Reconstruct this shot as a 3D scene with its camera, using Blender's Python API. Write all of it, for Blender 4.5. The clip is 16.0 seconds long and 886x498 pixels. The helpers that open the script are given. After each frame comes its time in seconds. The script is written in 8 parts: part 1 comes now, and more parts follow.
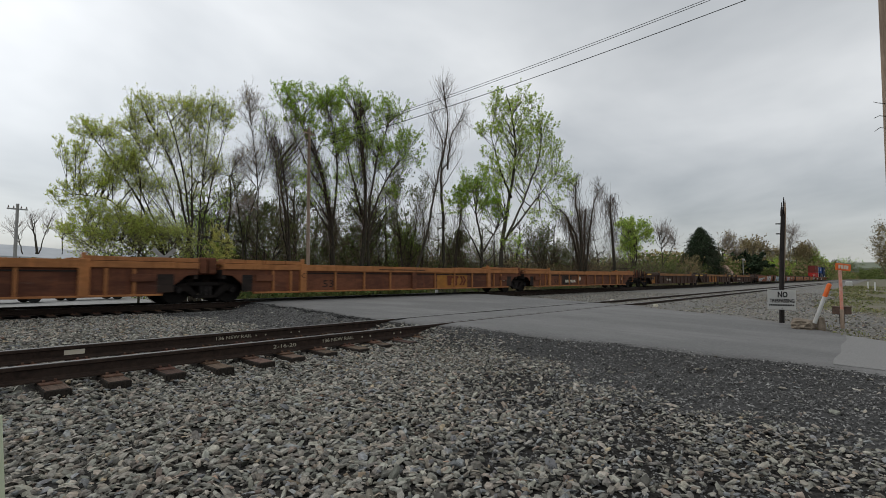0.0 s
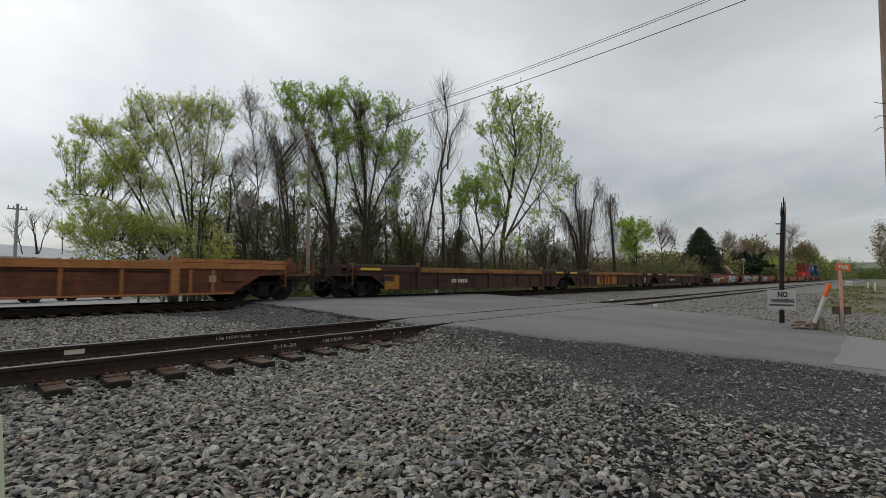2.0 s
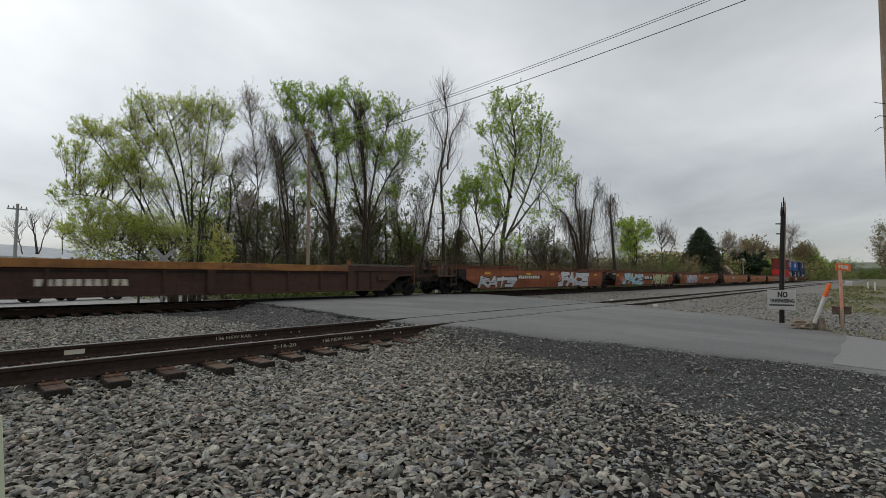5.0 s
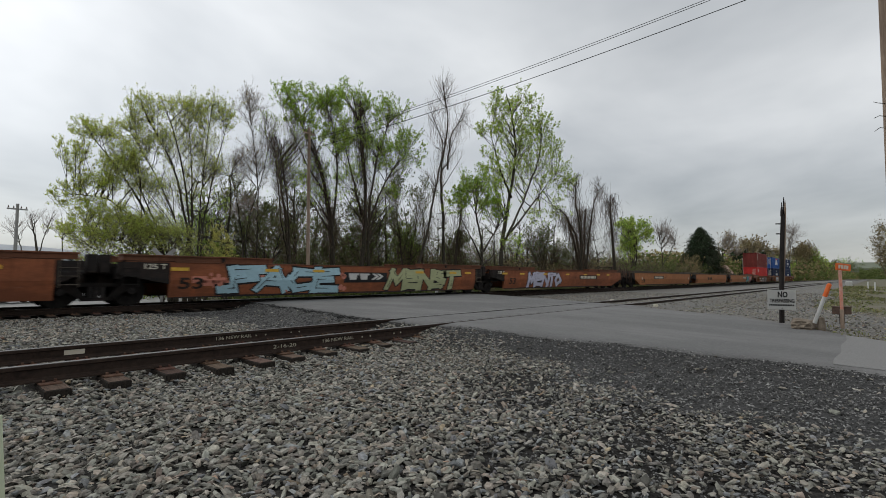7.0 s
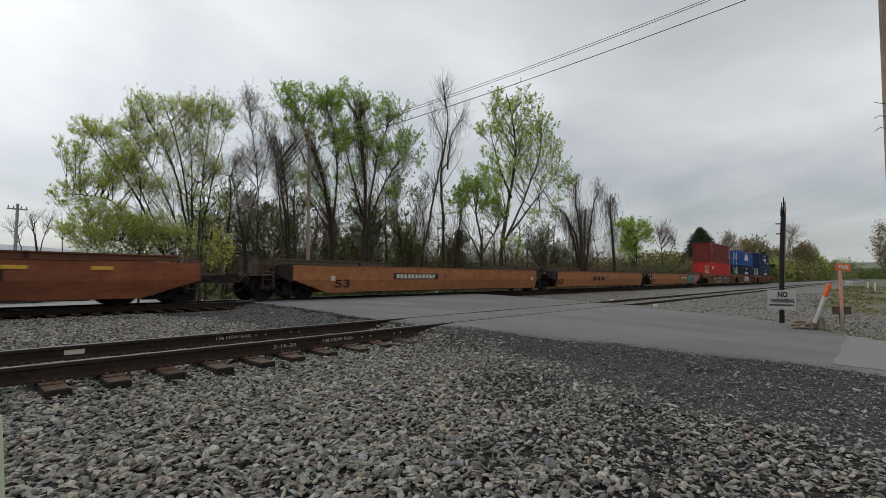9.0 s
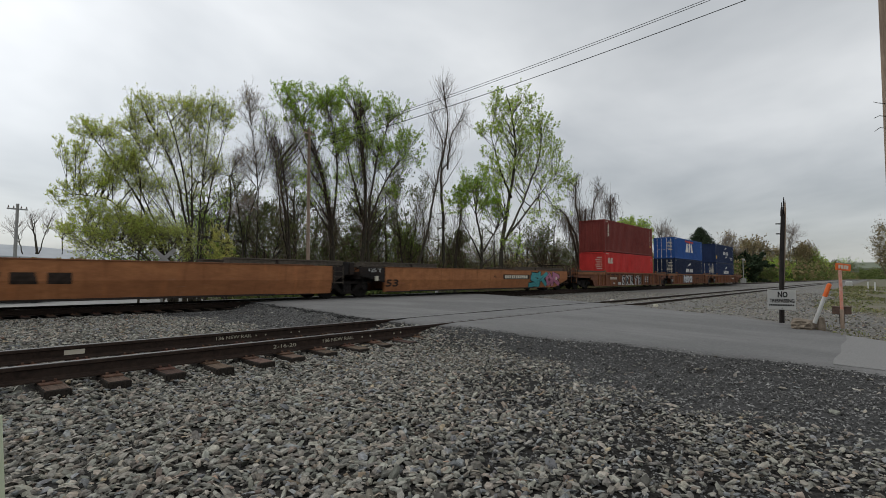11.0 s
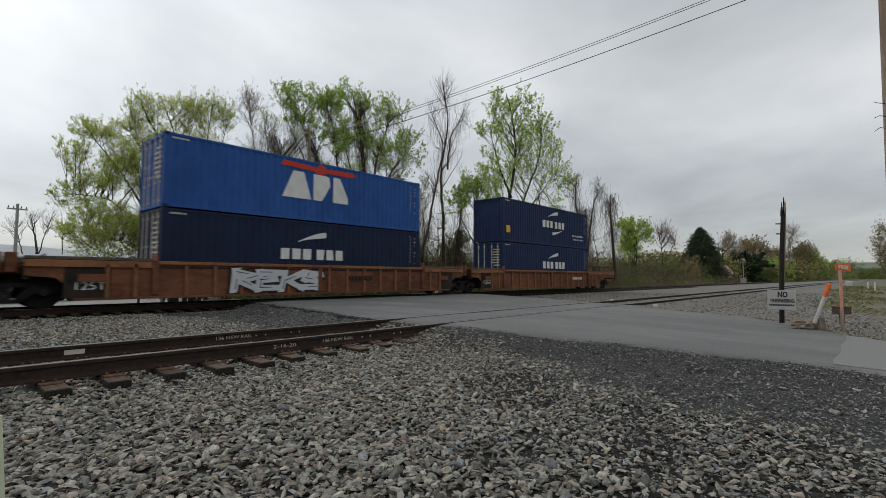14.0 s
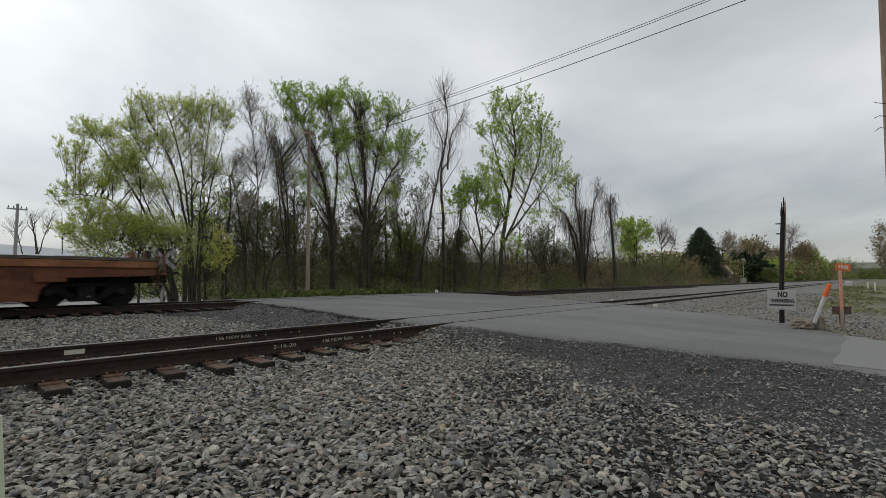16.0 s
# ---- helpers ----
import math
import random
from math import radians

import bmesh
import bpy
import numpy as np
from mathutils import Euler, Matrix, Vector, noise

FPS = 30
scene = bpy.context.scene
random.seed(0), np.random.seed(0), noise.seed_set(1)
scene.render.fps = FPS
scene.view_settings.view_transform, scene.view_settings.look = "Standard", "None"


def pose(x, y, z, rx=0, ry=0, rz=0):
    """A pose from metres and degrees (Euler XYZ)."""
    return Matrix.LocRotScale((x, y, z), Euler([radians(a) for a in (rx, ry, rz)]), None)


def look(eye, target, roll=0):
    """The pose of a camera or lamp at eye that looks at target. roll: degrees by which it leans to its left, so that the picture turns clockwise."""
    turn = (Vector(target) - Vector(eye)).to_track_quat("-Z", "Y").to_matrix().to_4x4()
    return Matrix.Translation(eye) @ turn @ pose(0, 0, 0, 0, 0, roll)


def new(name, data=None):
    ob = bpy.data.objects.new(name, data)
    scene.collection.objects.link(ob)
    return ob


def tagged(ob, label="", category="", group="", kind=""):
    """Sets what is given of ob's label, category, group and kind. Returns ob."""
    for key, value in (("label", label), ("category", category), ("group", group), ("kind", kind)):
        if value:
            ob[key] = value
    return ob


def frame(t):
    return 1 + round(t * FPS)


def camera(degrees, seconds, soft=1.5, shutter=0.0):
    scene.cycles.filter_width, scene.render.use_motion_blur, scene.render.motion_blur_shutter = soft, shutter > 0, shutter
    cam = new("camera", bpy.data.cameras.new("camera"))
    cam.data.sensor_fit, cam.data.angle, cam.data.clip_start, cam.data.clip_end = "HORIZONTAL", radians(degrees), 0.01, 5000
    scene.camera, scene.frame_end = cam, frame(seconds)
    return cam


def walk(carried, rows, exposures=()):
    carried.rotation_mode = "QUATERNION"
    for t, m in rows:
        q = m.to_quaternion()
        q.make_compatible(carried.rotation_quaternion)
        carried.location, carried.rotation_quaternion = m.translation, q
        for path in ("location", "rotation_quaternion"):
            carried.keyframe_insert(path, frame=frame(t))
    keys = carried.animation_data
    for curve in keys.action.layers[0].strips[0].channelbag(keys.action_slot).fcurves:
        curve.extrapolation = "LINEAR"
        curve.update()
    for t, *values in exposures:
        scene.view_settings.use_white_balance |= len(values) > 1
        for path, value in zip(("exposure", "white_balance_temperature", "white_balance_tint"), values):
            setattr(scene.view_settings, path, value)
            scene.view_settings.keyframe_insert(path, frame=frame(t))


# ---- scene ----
EYE = Vector((0.0, 0.0, 0.956))
AZ, PITCH = radians(47.87), radians(3.38)
AIM = EYE + Vector((math.sin(AZ) * math.cos(PITCH), math.cos(AZ) * math.cos(PITCH), math.sin(PITCH)))
cam = camera(85.84, 16.0, soft=0.45, shutter=0.16)
walk(cam, [(0.0, look(EYE, AIM, 0.19)), (16.0, look(EYE, AIM, 0.19))])
scene.view_settings.exposure = 0.0

NEAR_Y, MAIN_Y = 7.5, 18.81      # centre lines of the two tracks
SPEED = 18.44                    # train, metres a second
RNG = np.random.default_rng(7)


# ---- sky and light ----
def make_world():
    world = bpy.data.worlds.new("overcast_sky")
    scene.world = world
    world.use_nodes = True
    nt = world.node_tree
    nt.nodes.clear()
    N, L = nt.nodes.new, nt.links.new
    out = N("ShaderNodeOutputWorld")
    sky = N("ShaderNodeTexSky")
    sky.sky_type, sky.sun_disc = "NISHITA", False
    sky.sun_elevation, sky.sun_rotation = radians(48), radians(-25)
    bg_sky = N("ShaderNodeBackground")
    bg_sky.inputs[1].default_value = 0.02
    L(sky.outputs[0], bg_sky.inputs[0])
    # cloud deck: flattened noise in the direction's own space
    tc = N("ShaderNodeTexCoord")
    sep = N("ShaderNodeSeparateXYZ")
    L(tc.outputs["Generated"], sep.inputs[0])
    zz = N("ShaderNodeMath"); zz.operation = "MAXIMUM"; zz.inputs[1].default_value = 0.0
    L(sep.outputs[2], zz.inputs[0])
    za = N("ShaderNodeMath"); za.operation = "ADD"; za.inputs[1].default_value = 0.22
    L(zz.outputs[0], za.inputs[0])
    dx = N("ShaderNodeMath"); dx.operation = "DIVIDE"
    dy = N("ShaderNodeMath"); dy.operation = "DIVIDE"
    L(sep.outputs[0], dx.inputs[0]); L(za.outputs[0], dx.inputs[1])
    L(sep.outputs[1], dy.inputs[0]); L(za.outputs[0], dy.inputs[1])
    com = N("ShaderNodeCombineXYZ")
    L(dx.outputs[0], com.inputs[0]); L(dy.outputs[0], com.inputs[1])
    n1 = N("ShaderNodeTexNoise")
    n1.inputs["Scale"].default_value, n1.inputs["Detail"].default_value = 0.85, 5
    n1.inputs["Roughness"].default_value, n1.inputs["Distortion"].default_value = 0.5, 0.3
    L(com.outputs[0], n1.inputs["Vector"])
    ramp = N("ShaderNodeValToRGB")
    e = ramp.color_ramp.elements
    e[0].position, e[0].color = 0.30, (0.43, 0.45, 0.46, 1)
    e[1].position, e[1].color = 0.68, (0.84, 0.85, 0.845, 1)
    L(n1.outputs["Fac"], ramp.inputs[0])
    # brighter towards the sun's side of the overcast
    dot = N("ShaderNodeVectorMath"); dot.operation = "DOT_PRODUCT"
    dot.inputs[1].default_value = (-0.25, 0.75, 0.61)
    L(tc.outputs["Generated"], dot.inputs[0])
    mr = N("ShaderNodeMapRange")
    mr.inputs["From Min"].default_value, mr.inputs["From Max"].default_value = 0.25, 1.0
    mr.inputs["To Min"].default_value, mr.inputs["To Max"].default_value = 0.80, 1.18
    L(dot.outputs["Value"], mr.inputs["Value"])
    bg = N("ShaderNodeBackground")
    L(ramp.outputs[0], bg.inputs[0])
    # the deck is greyer low over the horizon
    low = N("ShaderNodeMapRange"); low.interpolation_type = "SMOOTHSTEP"
    low.inputs["From Min"].default_value, low.inputs["From Max"].default_value = -0.02, 0.30
    low.inputs["To Min"].default_value, low.inputs["To Max"].default_value = 0.70, 1.03
    L(sep.outputs[2], low.inputs["Value"])
    both = N("ShaderNodeMath"); both.operation = "MULTIPLY"
    L(mr.outputs[0], both.inputs[0]); L(low.outputs[0], both.inputs[1])
    L(both.outputs[0], bg.inputs[1])
    add = N("ShaderNodeAddShader")
    L(bg.outputs[0], add.inputs[0]); L(bg_sky.outputs[0], add.inputs[1])
    L(add.outputs[0], out.inputs[0])
    sun = new("sun", bpy.data.lights.new("sun", "SUN"))
    sun.data.energy, sun.data.angle, sun.data.color = 0.5, radians(35), (1, 0.97, 0.93)
    sun.matrix_world = look((0, 0, 60), Vector((0, 0, 60)) - Vector((-0.25, 0.62, 0.75)))


make_world()


# ---- materials ----
def mat(name, c1, c2, scale=6.0, rough=0.8, bump=0.2, stain=None, stain_scale=0.7, stain_amount=0.6, metal=0.0,
        island=0.0, random_value=0.0, stretch=(1, 1, 1), bump_scale=None, translucent=0.0):
    """Two-scale procedural surface: grain c1..c2, large stains, bump, optional variation per piece."""
    m = bpy.data.materials.new(name)
    m.use_nodes = True
    nt = m.node_tree
    N, L = nt.nodes.new, nt.links.new
    b = nt.nodes["Principled BSDF"]
    tc = N("ShaderNodeTexCoord")
    mp = N("ShaderNodeMapping")
    mp.inputs["Scale"].default_value = stretch
    L(tc.outputs["Object"], mp.inputs[0])
    n1 = N("ShaderNodeTexNoise")
    n1.inputs["Scale"].default_value, n1.inputs["Detail"].default_value = scale, 6
    n1.inputs["Roughness"].default_value = 0.65
    L(mp.outputs[0], n1.inputs["Vector"])
    mix = N("ShaderNodeMix"); mix.data_type = "RGBA"
    mix.inputs["A"].default_value, mix.inputs["B"].default_value = (*c1, 1), (*c2, 1)
    cr = N("ShaderNodeMapRange")
    cr.inputs["From Min"].default_value, cr.inputs["From Max"].default_value = 0.35, 0.65
    L(n1.outputs["Fac"], cr.inputs["Value"])
    L(cr.outputs[0], mix.inputs["Factor"])
    col = mix.outputs["Result"]
    if stain:
        n2 = N("ShaderNodeTexNoise")
        n2.inputs["Scale"].default_value, n2.inputs["Detail"].default_value = stain_scale, 8
        n2.inputs["Roughness"].default_value = 0.7
        L(mp.outputs[0], n2.inputs["Vector"])
        r2 = N("ShaderNodeMapRange")
        r2.inputs["From Min"].default_value, r2.inputs["From Max"].default_value = 0.45, 0.62
        r2.inputs["To Max"].default_value = stain_amount
        L(n2.outputs["Fac"], r2.inputs["Value"])
        mx = N("ShaderNodeMix"); mx.data_type = "RGBA"
        mx.inputs["B"].default_value = (*stain, 1)
        L(col, mx.inputs["A"]); L(r2.outputs[0], mx.inputs["Factor"])
        col = mx.outputs["Result"]
    if island or random_value:
        if island:
            g = N("ShaderNodeNewGeometry"); src = g.outputs["Random Per Island"]
        else:
            g = N("ShaderNodeObjectInfo"); src = g.outputs["Random"]
        amt = island or random_value
        rr = N("ShaderNodeMapRange")
        rr.inputs["To Min"].default_value, rr.inputs["To Max"].default_value = 1 - amt, 1 + amt
        L(src, rr.inputs["Value"])
        hs = N("ShaderNodeHueSaturation")
        L(rr.outputs[0], hs.inputs["Value"]); L(col, hs.inputs["Color"])
        hr = N("ShaderNodeMapRange")
        hr.inputs["To Min"].default_value, hr.inputs["To Max"].default_value = 0.5 - amt * 0.06, 0.5 + amt * 0.06
        mu = N("ShaderNodeMath"); mu.operation = "FRACT"
        m7 = N("ShaderNodeMath"); m7.operation = "MULTIPLY"; m7.inputs[1].default_value = 7.31
        L(src, m7.inputs[0]); L(m7.outputs[0], mu.inputs[0]); L(mu.outputs[0], hr.inputs["Value"])
        L(hr.outputs[0], hs.inputs["Hue"])
        col = hs.outputs["Color"]
    L(col, b.inputs["Base Color"])
    b.inputs["Roughness"].default_value, b.inputs["Metallic"].default_value = rough, metal
    b.inputs["Specular IOR Level"].default_value = 0.5 if rough < 0.6 else 0.2
    if bump:
        n3 = N("ShaderNodeTexNoise")
        n3.inputs["Scale"].default_value, n3.inputs["Detail"].default_value = bump_scale or scale * 3, 4
        L(mp.outputs[0], n3.inputs["Vector"])
        bp = N("ShaderNodeBump")
        bp.inputs["Strength"].default_value, bp.inputs["Distance"].default_value = bump, 0.02
        L(n3.outputs["Fac"], bp.inputs["Height"])
        L(bp.outputs[0], b.inputs["Normal"])
    if translucent:
        tr = N("ShaderNodeBsdfTranslucent")
        L(col, tr.inputs["Color"])
        ms = N("ShaderNodeMixShader"); ms.inputs[0].default_value = translucent
        L(b.outputs[0], ms.inputs[1]); L(tr.outputs[0], ms.inputs[2])
        L(ms.outputs[0], nt.nodes["Material Output"].inputs[0])
    return m


M = {}
M["soil"] = mat("soil_grass", (0.13, 0.115, 0.08), (0.20, 0.18, 0.135), 3.0, 0.95, 0.6, (0.09, 0.11, 0.045), 0.25, 0.7)
# crevice shade between the stones is put into this near-black bed colour
M["ballast"] = mat("ballast_bed_crevice_shade", (0.008, 0.0075, 0.007), (0.045, 0.042, 0.038), 24.0, 0.95, 1.0, (0.03, 0.028, 0.026), 0.6, 0.5, bump_scale=26)
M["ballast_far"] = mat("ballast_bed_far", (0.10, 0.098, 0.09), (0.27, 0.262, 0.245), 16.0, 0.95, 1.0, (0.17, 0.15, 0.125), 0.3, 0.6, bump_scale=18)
M["stone"] = mat("ballast_stone", (0.162, 0.157, 0.142), (0.34, 0.33, 0.302), 26.0, 0.85, 0.22, (0.25, 0.20, 0.165), 9.0, 0.35, island=0.55)


def tint_pieces(m, stops):
    """Tint each loose piece of a mesh by one of the given stone colours."""
    nt = m.node_tree
    N, L = nt.nodes.new, nt.links.new
    b = nt.nodes["Principled BSDF"]
    src = b.inputs["Base Color"].links[0].from_socket
    g = N("ShaderNodeNewGeometry")
    k = N("ShaderNodeMath"); k.operation = "MULTIPLY"; k.inputs[1].default_value = 13.7
    fr = N("ShaderNodeMath"); fr.operation = "FRACT"
    L(g.outputs["Random Per Island"], k.inputs[0]); L(k.outputs[0], fr.inputs[0])
    ramp = N("ShaderNodeValToRGB")
    ramp.color_ramp.interpolation = "CONSTANT"
    e = ramp.color_ramp.elements
    while len(e) < len(stops):
        e.new(0.5)
    for q, (at, c) in zip(e, stops):
        q.position, q.color = at, (*c, 1)
    L(fr.outputs[0], ramp.inputs[0])
    mx = N("ShaderNodeMix"); mx.data_type, mx.blend_type = "RGBA", "MULTIPLY"
    mx.inputs["Factor"].default_value = 1.0
    L(src, mx.inputs["A"]); L(ramp.outputs[0], mx.inputs["B"])
    L(mx.outputs["Result"], b.inputs["Base Color"])


tint_pieces(M["stone"], [(0.0, (0.98, 0.98, 0.93)), (0.30, (0.92, 0.95, 0.90)), (0.52, (1.06, 1.0, 0.92)), (0.70, (0.72, 0.71, 0.69)), (0.80, (0.80, 0.86, 0.95)), (0.90, (0.98, 0.84, 0.76)), (0.95, (1.25, 1.22, 1.14)), (0.98, (1.10, 0.92, 0.70)), (0.993, (1.0, 0.70, 0.58))])
M["fines"] = mat("dark_gravel", (0.022, 0.022, 0.022), (0.095, 0.093, 0.09), 30.0, 0.95, 1.0, (0.04, 0.04, 0.04), 0.9, 0.5, bump_scale=40)
M["fines_grey"] = mat("grey_fine_gravel", (0.045, 0.044, 0.043), (0.13, 0.128, 0.124), 30.0, 0.95, 1.0, (0.07, 0.068, 0.066), 0.9, 0.5, bump_scale=40)
M["chip"] = mat("dark_chip", (0.035, 0.034, 0.033), (0.27, 0.266, 0.256), 14.0, 0.9, 0.4, island=0.75)
M["chip_grey"] = mat("grey_chip", (0.06, 0.059, 0.057), (0.17, 0.167, 0.16), 14.0, 0.9, 0.4, island=0.6)
M["lip"] = mat("broken_asphalt", (0.016, 0.016, 0.016), (0.06, 0.059, 0.057), 20.0, 0.95, 0.8, island=0.5)
M["asphalt"] = mat("asphalt", (0.125, 0.124, 0.122), (0.18, 0.178, 0.174), 40.0, 0.85, 0.35, (0.23, 0.226, 0.22), 0.35, 0.7, bump_scale=120, stretch=(1, 0.35, 1))
M["concrete_road"] = mat("pale_asphalt", (0.20, 0.197, 0.19), (0.255, 0.25, 0.243), 30.0, 0.9, 0.3, (0.22, 0.215, 0.21), 0.8, 0.5, bump_scale=100)
M["lot"] = mat("pale_lot_gravel", (0.30, 0.295, 0.285), (0.38, 0.375, 0.365), 30.0, 0.9, 0.3, (0.24, 0.235, 0.23), 0.8, 0.5, bump_scale=100)
M["rail"] = mat("rusty_rail", (0.020, 0.013, 0.010), (0.048, 0.030, 0.022), 12.0, 0.75, 0.3, (0.04, 0.028, 0.022), 1.2, 0.6)
M["rail_top"] = mat("polished_rail_top", (0.17, 0.165, 0.16), (0.27, 0.265, 0.26), 8.0, 0.5, 0.05, (0.16, 0.14, 0.13), 2.0, 0.5, metal=0.5, stretch=(0.2, 1, 1))
M["tie"] = mat("creosote_wood", (0.050, 0.034, 0.026), (0.14, 0.092, 0.068), 9.0, 0.9, 0.6, (0.21, 0.155, 0.12), 2.5, 0.6, random_value=0.3, stretch=(6, 1, 6))
M["tie_upright"] = mat("creosote_wood_dark_sides", (0.010, 0.009, 0.008), (0.05, 0.042, 0.034), 9.0, 0.95, 0.8, (0.045, 0.033, 0.026), 3.0, 0.4, stretch=(14, 3, 2))
M["plate"] = mat("rusty_plate", (0.10, 0.055, 0.038), (0.20, 0.12, 0.085), 14.0, 0.85, 0.4, random_value=0.25)
M["bark"] = mat("tree_bark", (0.040, 0.033, 0.026), (0.095, 0.08, 0.064), 9.0, 0.95, 0.8, (0.05, 0.055, 0.035), 1.2, 0.5, stretch=(2, 2, 0.5))
M["twig"] = mat("leafy_twigs", (0.14, 0.125, 0.08), (0.23, 0.20, 0.13), 6.0, 0.95, 0.3)
M["bark_pale"] = mat("pale_twigs", (0.20, 0.165, 0.145), (0.33, 0.28, 0.245), 6.0, 0.95, 0.3)
M["vine"] = mat("dry_vine", (0.085, 0.062, 0.045), (0.17, 0.125, 0.09), 8.0, 0.95, 0.3, island=0.4)
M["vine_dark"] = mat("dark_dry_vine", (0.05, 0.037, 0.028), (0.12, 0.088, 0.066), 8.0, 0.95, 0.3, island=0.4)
M["leaf"] = mat("spring_leaf", (0.27, 0.43, 0.05), (0.42, 0.56, 0.10), 2.0, 0.6, 0, island=0.4, translucent=0.6)
M["leaf_m"] = mat("mid_spring_leaf", (0.34, 0.48, 0.06), (0.48, 0.60, 0.14), 2.0, 0.6, 0, island=0.35, translucent=0.6)
M["leaf_y"] = mat("pale_spring_leaf", (0.47, 0.56, 0.085), (0.62, 0.67, 0.19), 2.0, 0.6, 0, island=0.35, translucent=0.6)
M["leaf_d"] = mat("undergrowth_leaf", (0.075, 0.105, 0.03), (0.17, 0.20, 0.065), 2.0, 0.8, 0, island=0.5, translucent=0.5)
M["leaf_b"] = mat("budding_leaf", (0.22, 0.17, 0.08), (0.34, 0.27, 0.14), 2.0, 0.8, 0, island=0.4, translucent=0.35)
M["conifer"] = mat("conifer_needles", (0.024, 0.040, 0.020), (0.055, 0.08, 0.040), 2.0, 0.8, 0, island=0.5)
M["flower"] = mat("yellow_blossom", (0.60, 0.56, 0.13), (0.48, 0.50, 0.14), 2.0, 0.7, 0, island=0.3, translucent=0.3)
M["grass"] = mat("grass_blade", (0.12, 0.15, 0.045), (0.27, 0.245, 0.13), 2.0, 0.8, 0, island=0.5, translucent=0.2)
M["pole"] = mat("weathered_pole", (0.27, 0.20, 0.15), (0.40, 0.31, 0.235), 10.0, 0.9, 0.5, (0.16, 0.115, 0.085), 1.5, 0.6, stretch=(3, 3, 0.3))
M["pole_dark"] = mat("dark_old_pole", (0.012, 0.010, 0.011), (0.035, 0.03, 0.028), 10.0, 0.9, 0.6, (0.06, 0.052, 0.045), 2.0, 0.4, stretch=(4, 4, 0.4))
M["wire"] = mat("cable", (0.02, 0.02, 0.02), (0.04, 0.04, 0.04), 5.0, 0.6, 0)
M["white"] = mat("white_paint", (0.66, 0.66, 0.64), (0.78, 0.78, 0.76), 6.0, 0.6, 0.1, (0.45, 0.43, 0.38), 3.0, 0.35)
M["sign_back"] = mat("weathered_sign_back", (0.30, 0.30, 0.29), (0.40, 0.40, 0.385), 6.0, 0.7, 0.1, (0.2, 0.19, 0.17), 3.0, 0.5)
M["sign_face"] = mat("dull_white_sign", (0.46, 0.46, 0.445), (0.56, 0.56, 0.54), 6.0, 0.6, 0.1, (0.36, 0.34, 0.30), 3.0, 0.4)
M["black"] = mat("black_paint", (0.012, 0.012, 0.013), (0.03, 0.03, 0.03), 8.0, 0.7, 0.1)
M["orange"] = mat("orange_paint", (0.68, 0.12, 0.03), (0.76, 0.18, 0.05), 8.0, 0.6, 0.1)
M["pinkpost"] = mat("faded_orange_plastic", (0.55, 0.20, 0.14), (0.68, 0.30, 0.22), 6.0, 0.7, 0.1, (0.6, 0.5, 0.45), 4.0, 0.5)
M["rustbox"] = mat("brown_steel", (0.075, 0.05, 0.04), (0.13, 0.085, 0.065), 6.0, 0.8, 0.2)
M["concrete"] = mat("old_concrete", (0.16, 0.130, 0.10), (0.27, 0.225, 0.175), 9.0, 0.95, 0.7, (0.11, 0.08, 0.06), 2.0, 0.6)
M["steel"] = mat("grimy_steel", (0.012, 0.011, 0.011), (0.035, 0.03, 0.028), 7.0, 0.8, 0.3)
M["truck"] = mat("truck_casting", (0.005, 0.0045, 0.004), (0.016, 0.013, 0.012), 7.0, 0.85, 0.3, (0.026, 0.019, 0.016), 1.5, 0.5)
M["tread"] = mat("wheel_steel", (0.007, 0.006, 0.006), (0.02, 0.017, 0.015), 6.0, 0.75, 0.1, metal=0.1)
M["plank"] = mat("walkway_grating", (0.07, 0.06, 0.05), (0.14, 0.115, 0.09), 10.0, 0.9, 0.3)
M["yellow"] = mat("yellow_marking", (0.62, 0.36, 0.04), (0.72, 0.45, 0.08), 6.0, 0.6, 0.1)
M["cream"] = mat("cream_marking", (0.55, 0.50, 0.40), (0.66, 0.62, 0.52), 6.0, 0.7, 0.1)
M["mark_dark"] = mat("dark_stencil", (0.02, 0.015, 0.012), (0.05, 0.035, 0.028), 6.0, 0.8, 0.1)
M["chalk"] = mat("chalk_paint", (0.36, 0.33, 0.25), (0.55, 0.51, 0.41), 20.0, 0.9, 0.1)


# ---- mesh tools ----
def box(bm, x0, x1, y0, y1, z0, z1, bevel=0.0):
    vs = [bm.verts.new((x, y, z)) for x in (x0, x1) for y in (y0, y1) for z in (z0, z1)]
    fs = [bm.faces.new([vs[i] for i in q]) for q in ((0, 1, 3, 2), (4, 6, 7, 5), (0, 4, 5, 1), (2, 3, 7, 6), (0, 2, 6, 4), (1, 5, 7, 3))]
    if bevel:
        es = list({e for f in fs for e in f.edges})
        bmesh.ops.bevel(bm, geom=es, offset=bevel, segments=1, affect="EDGES")


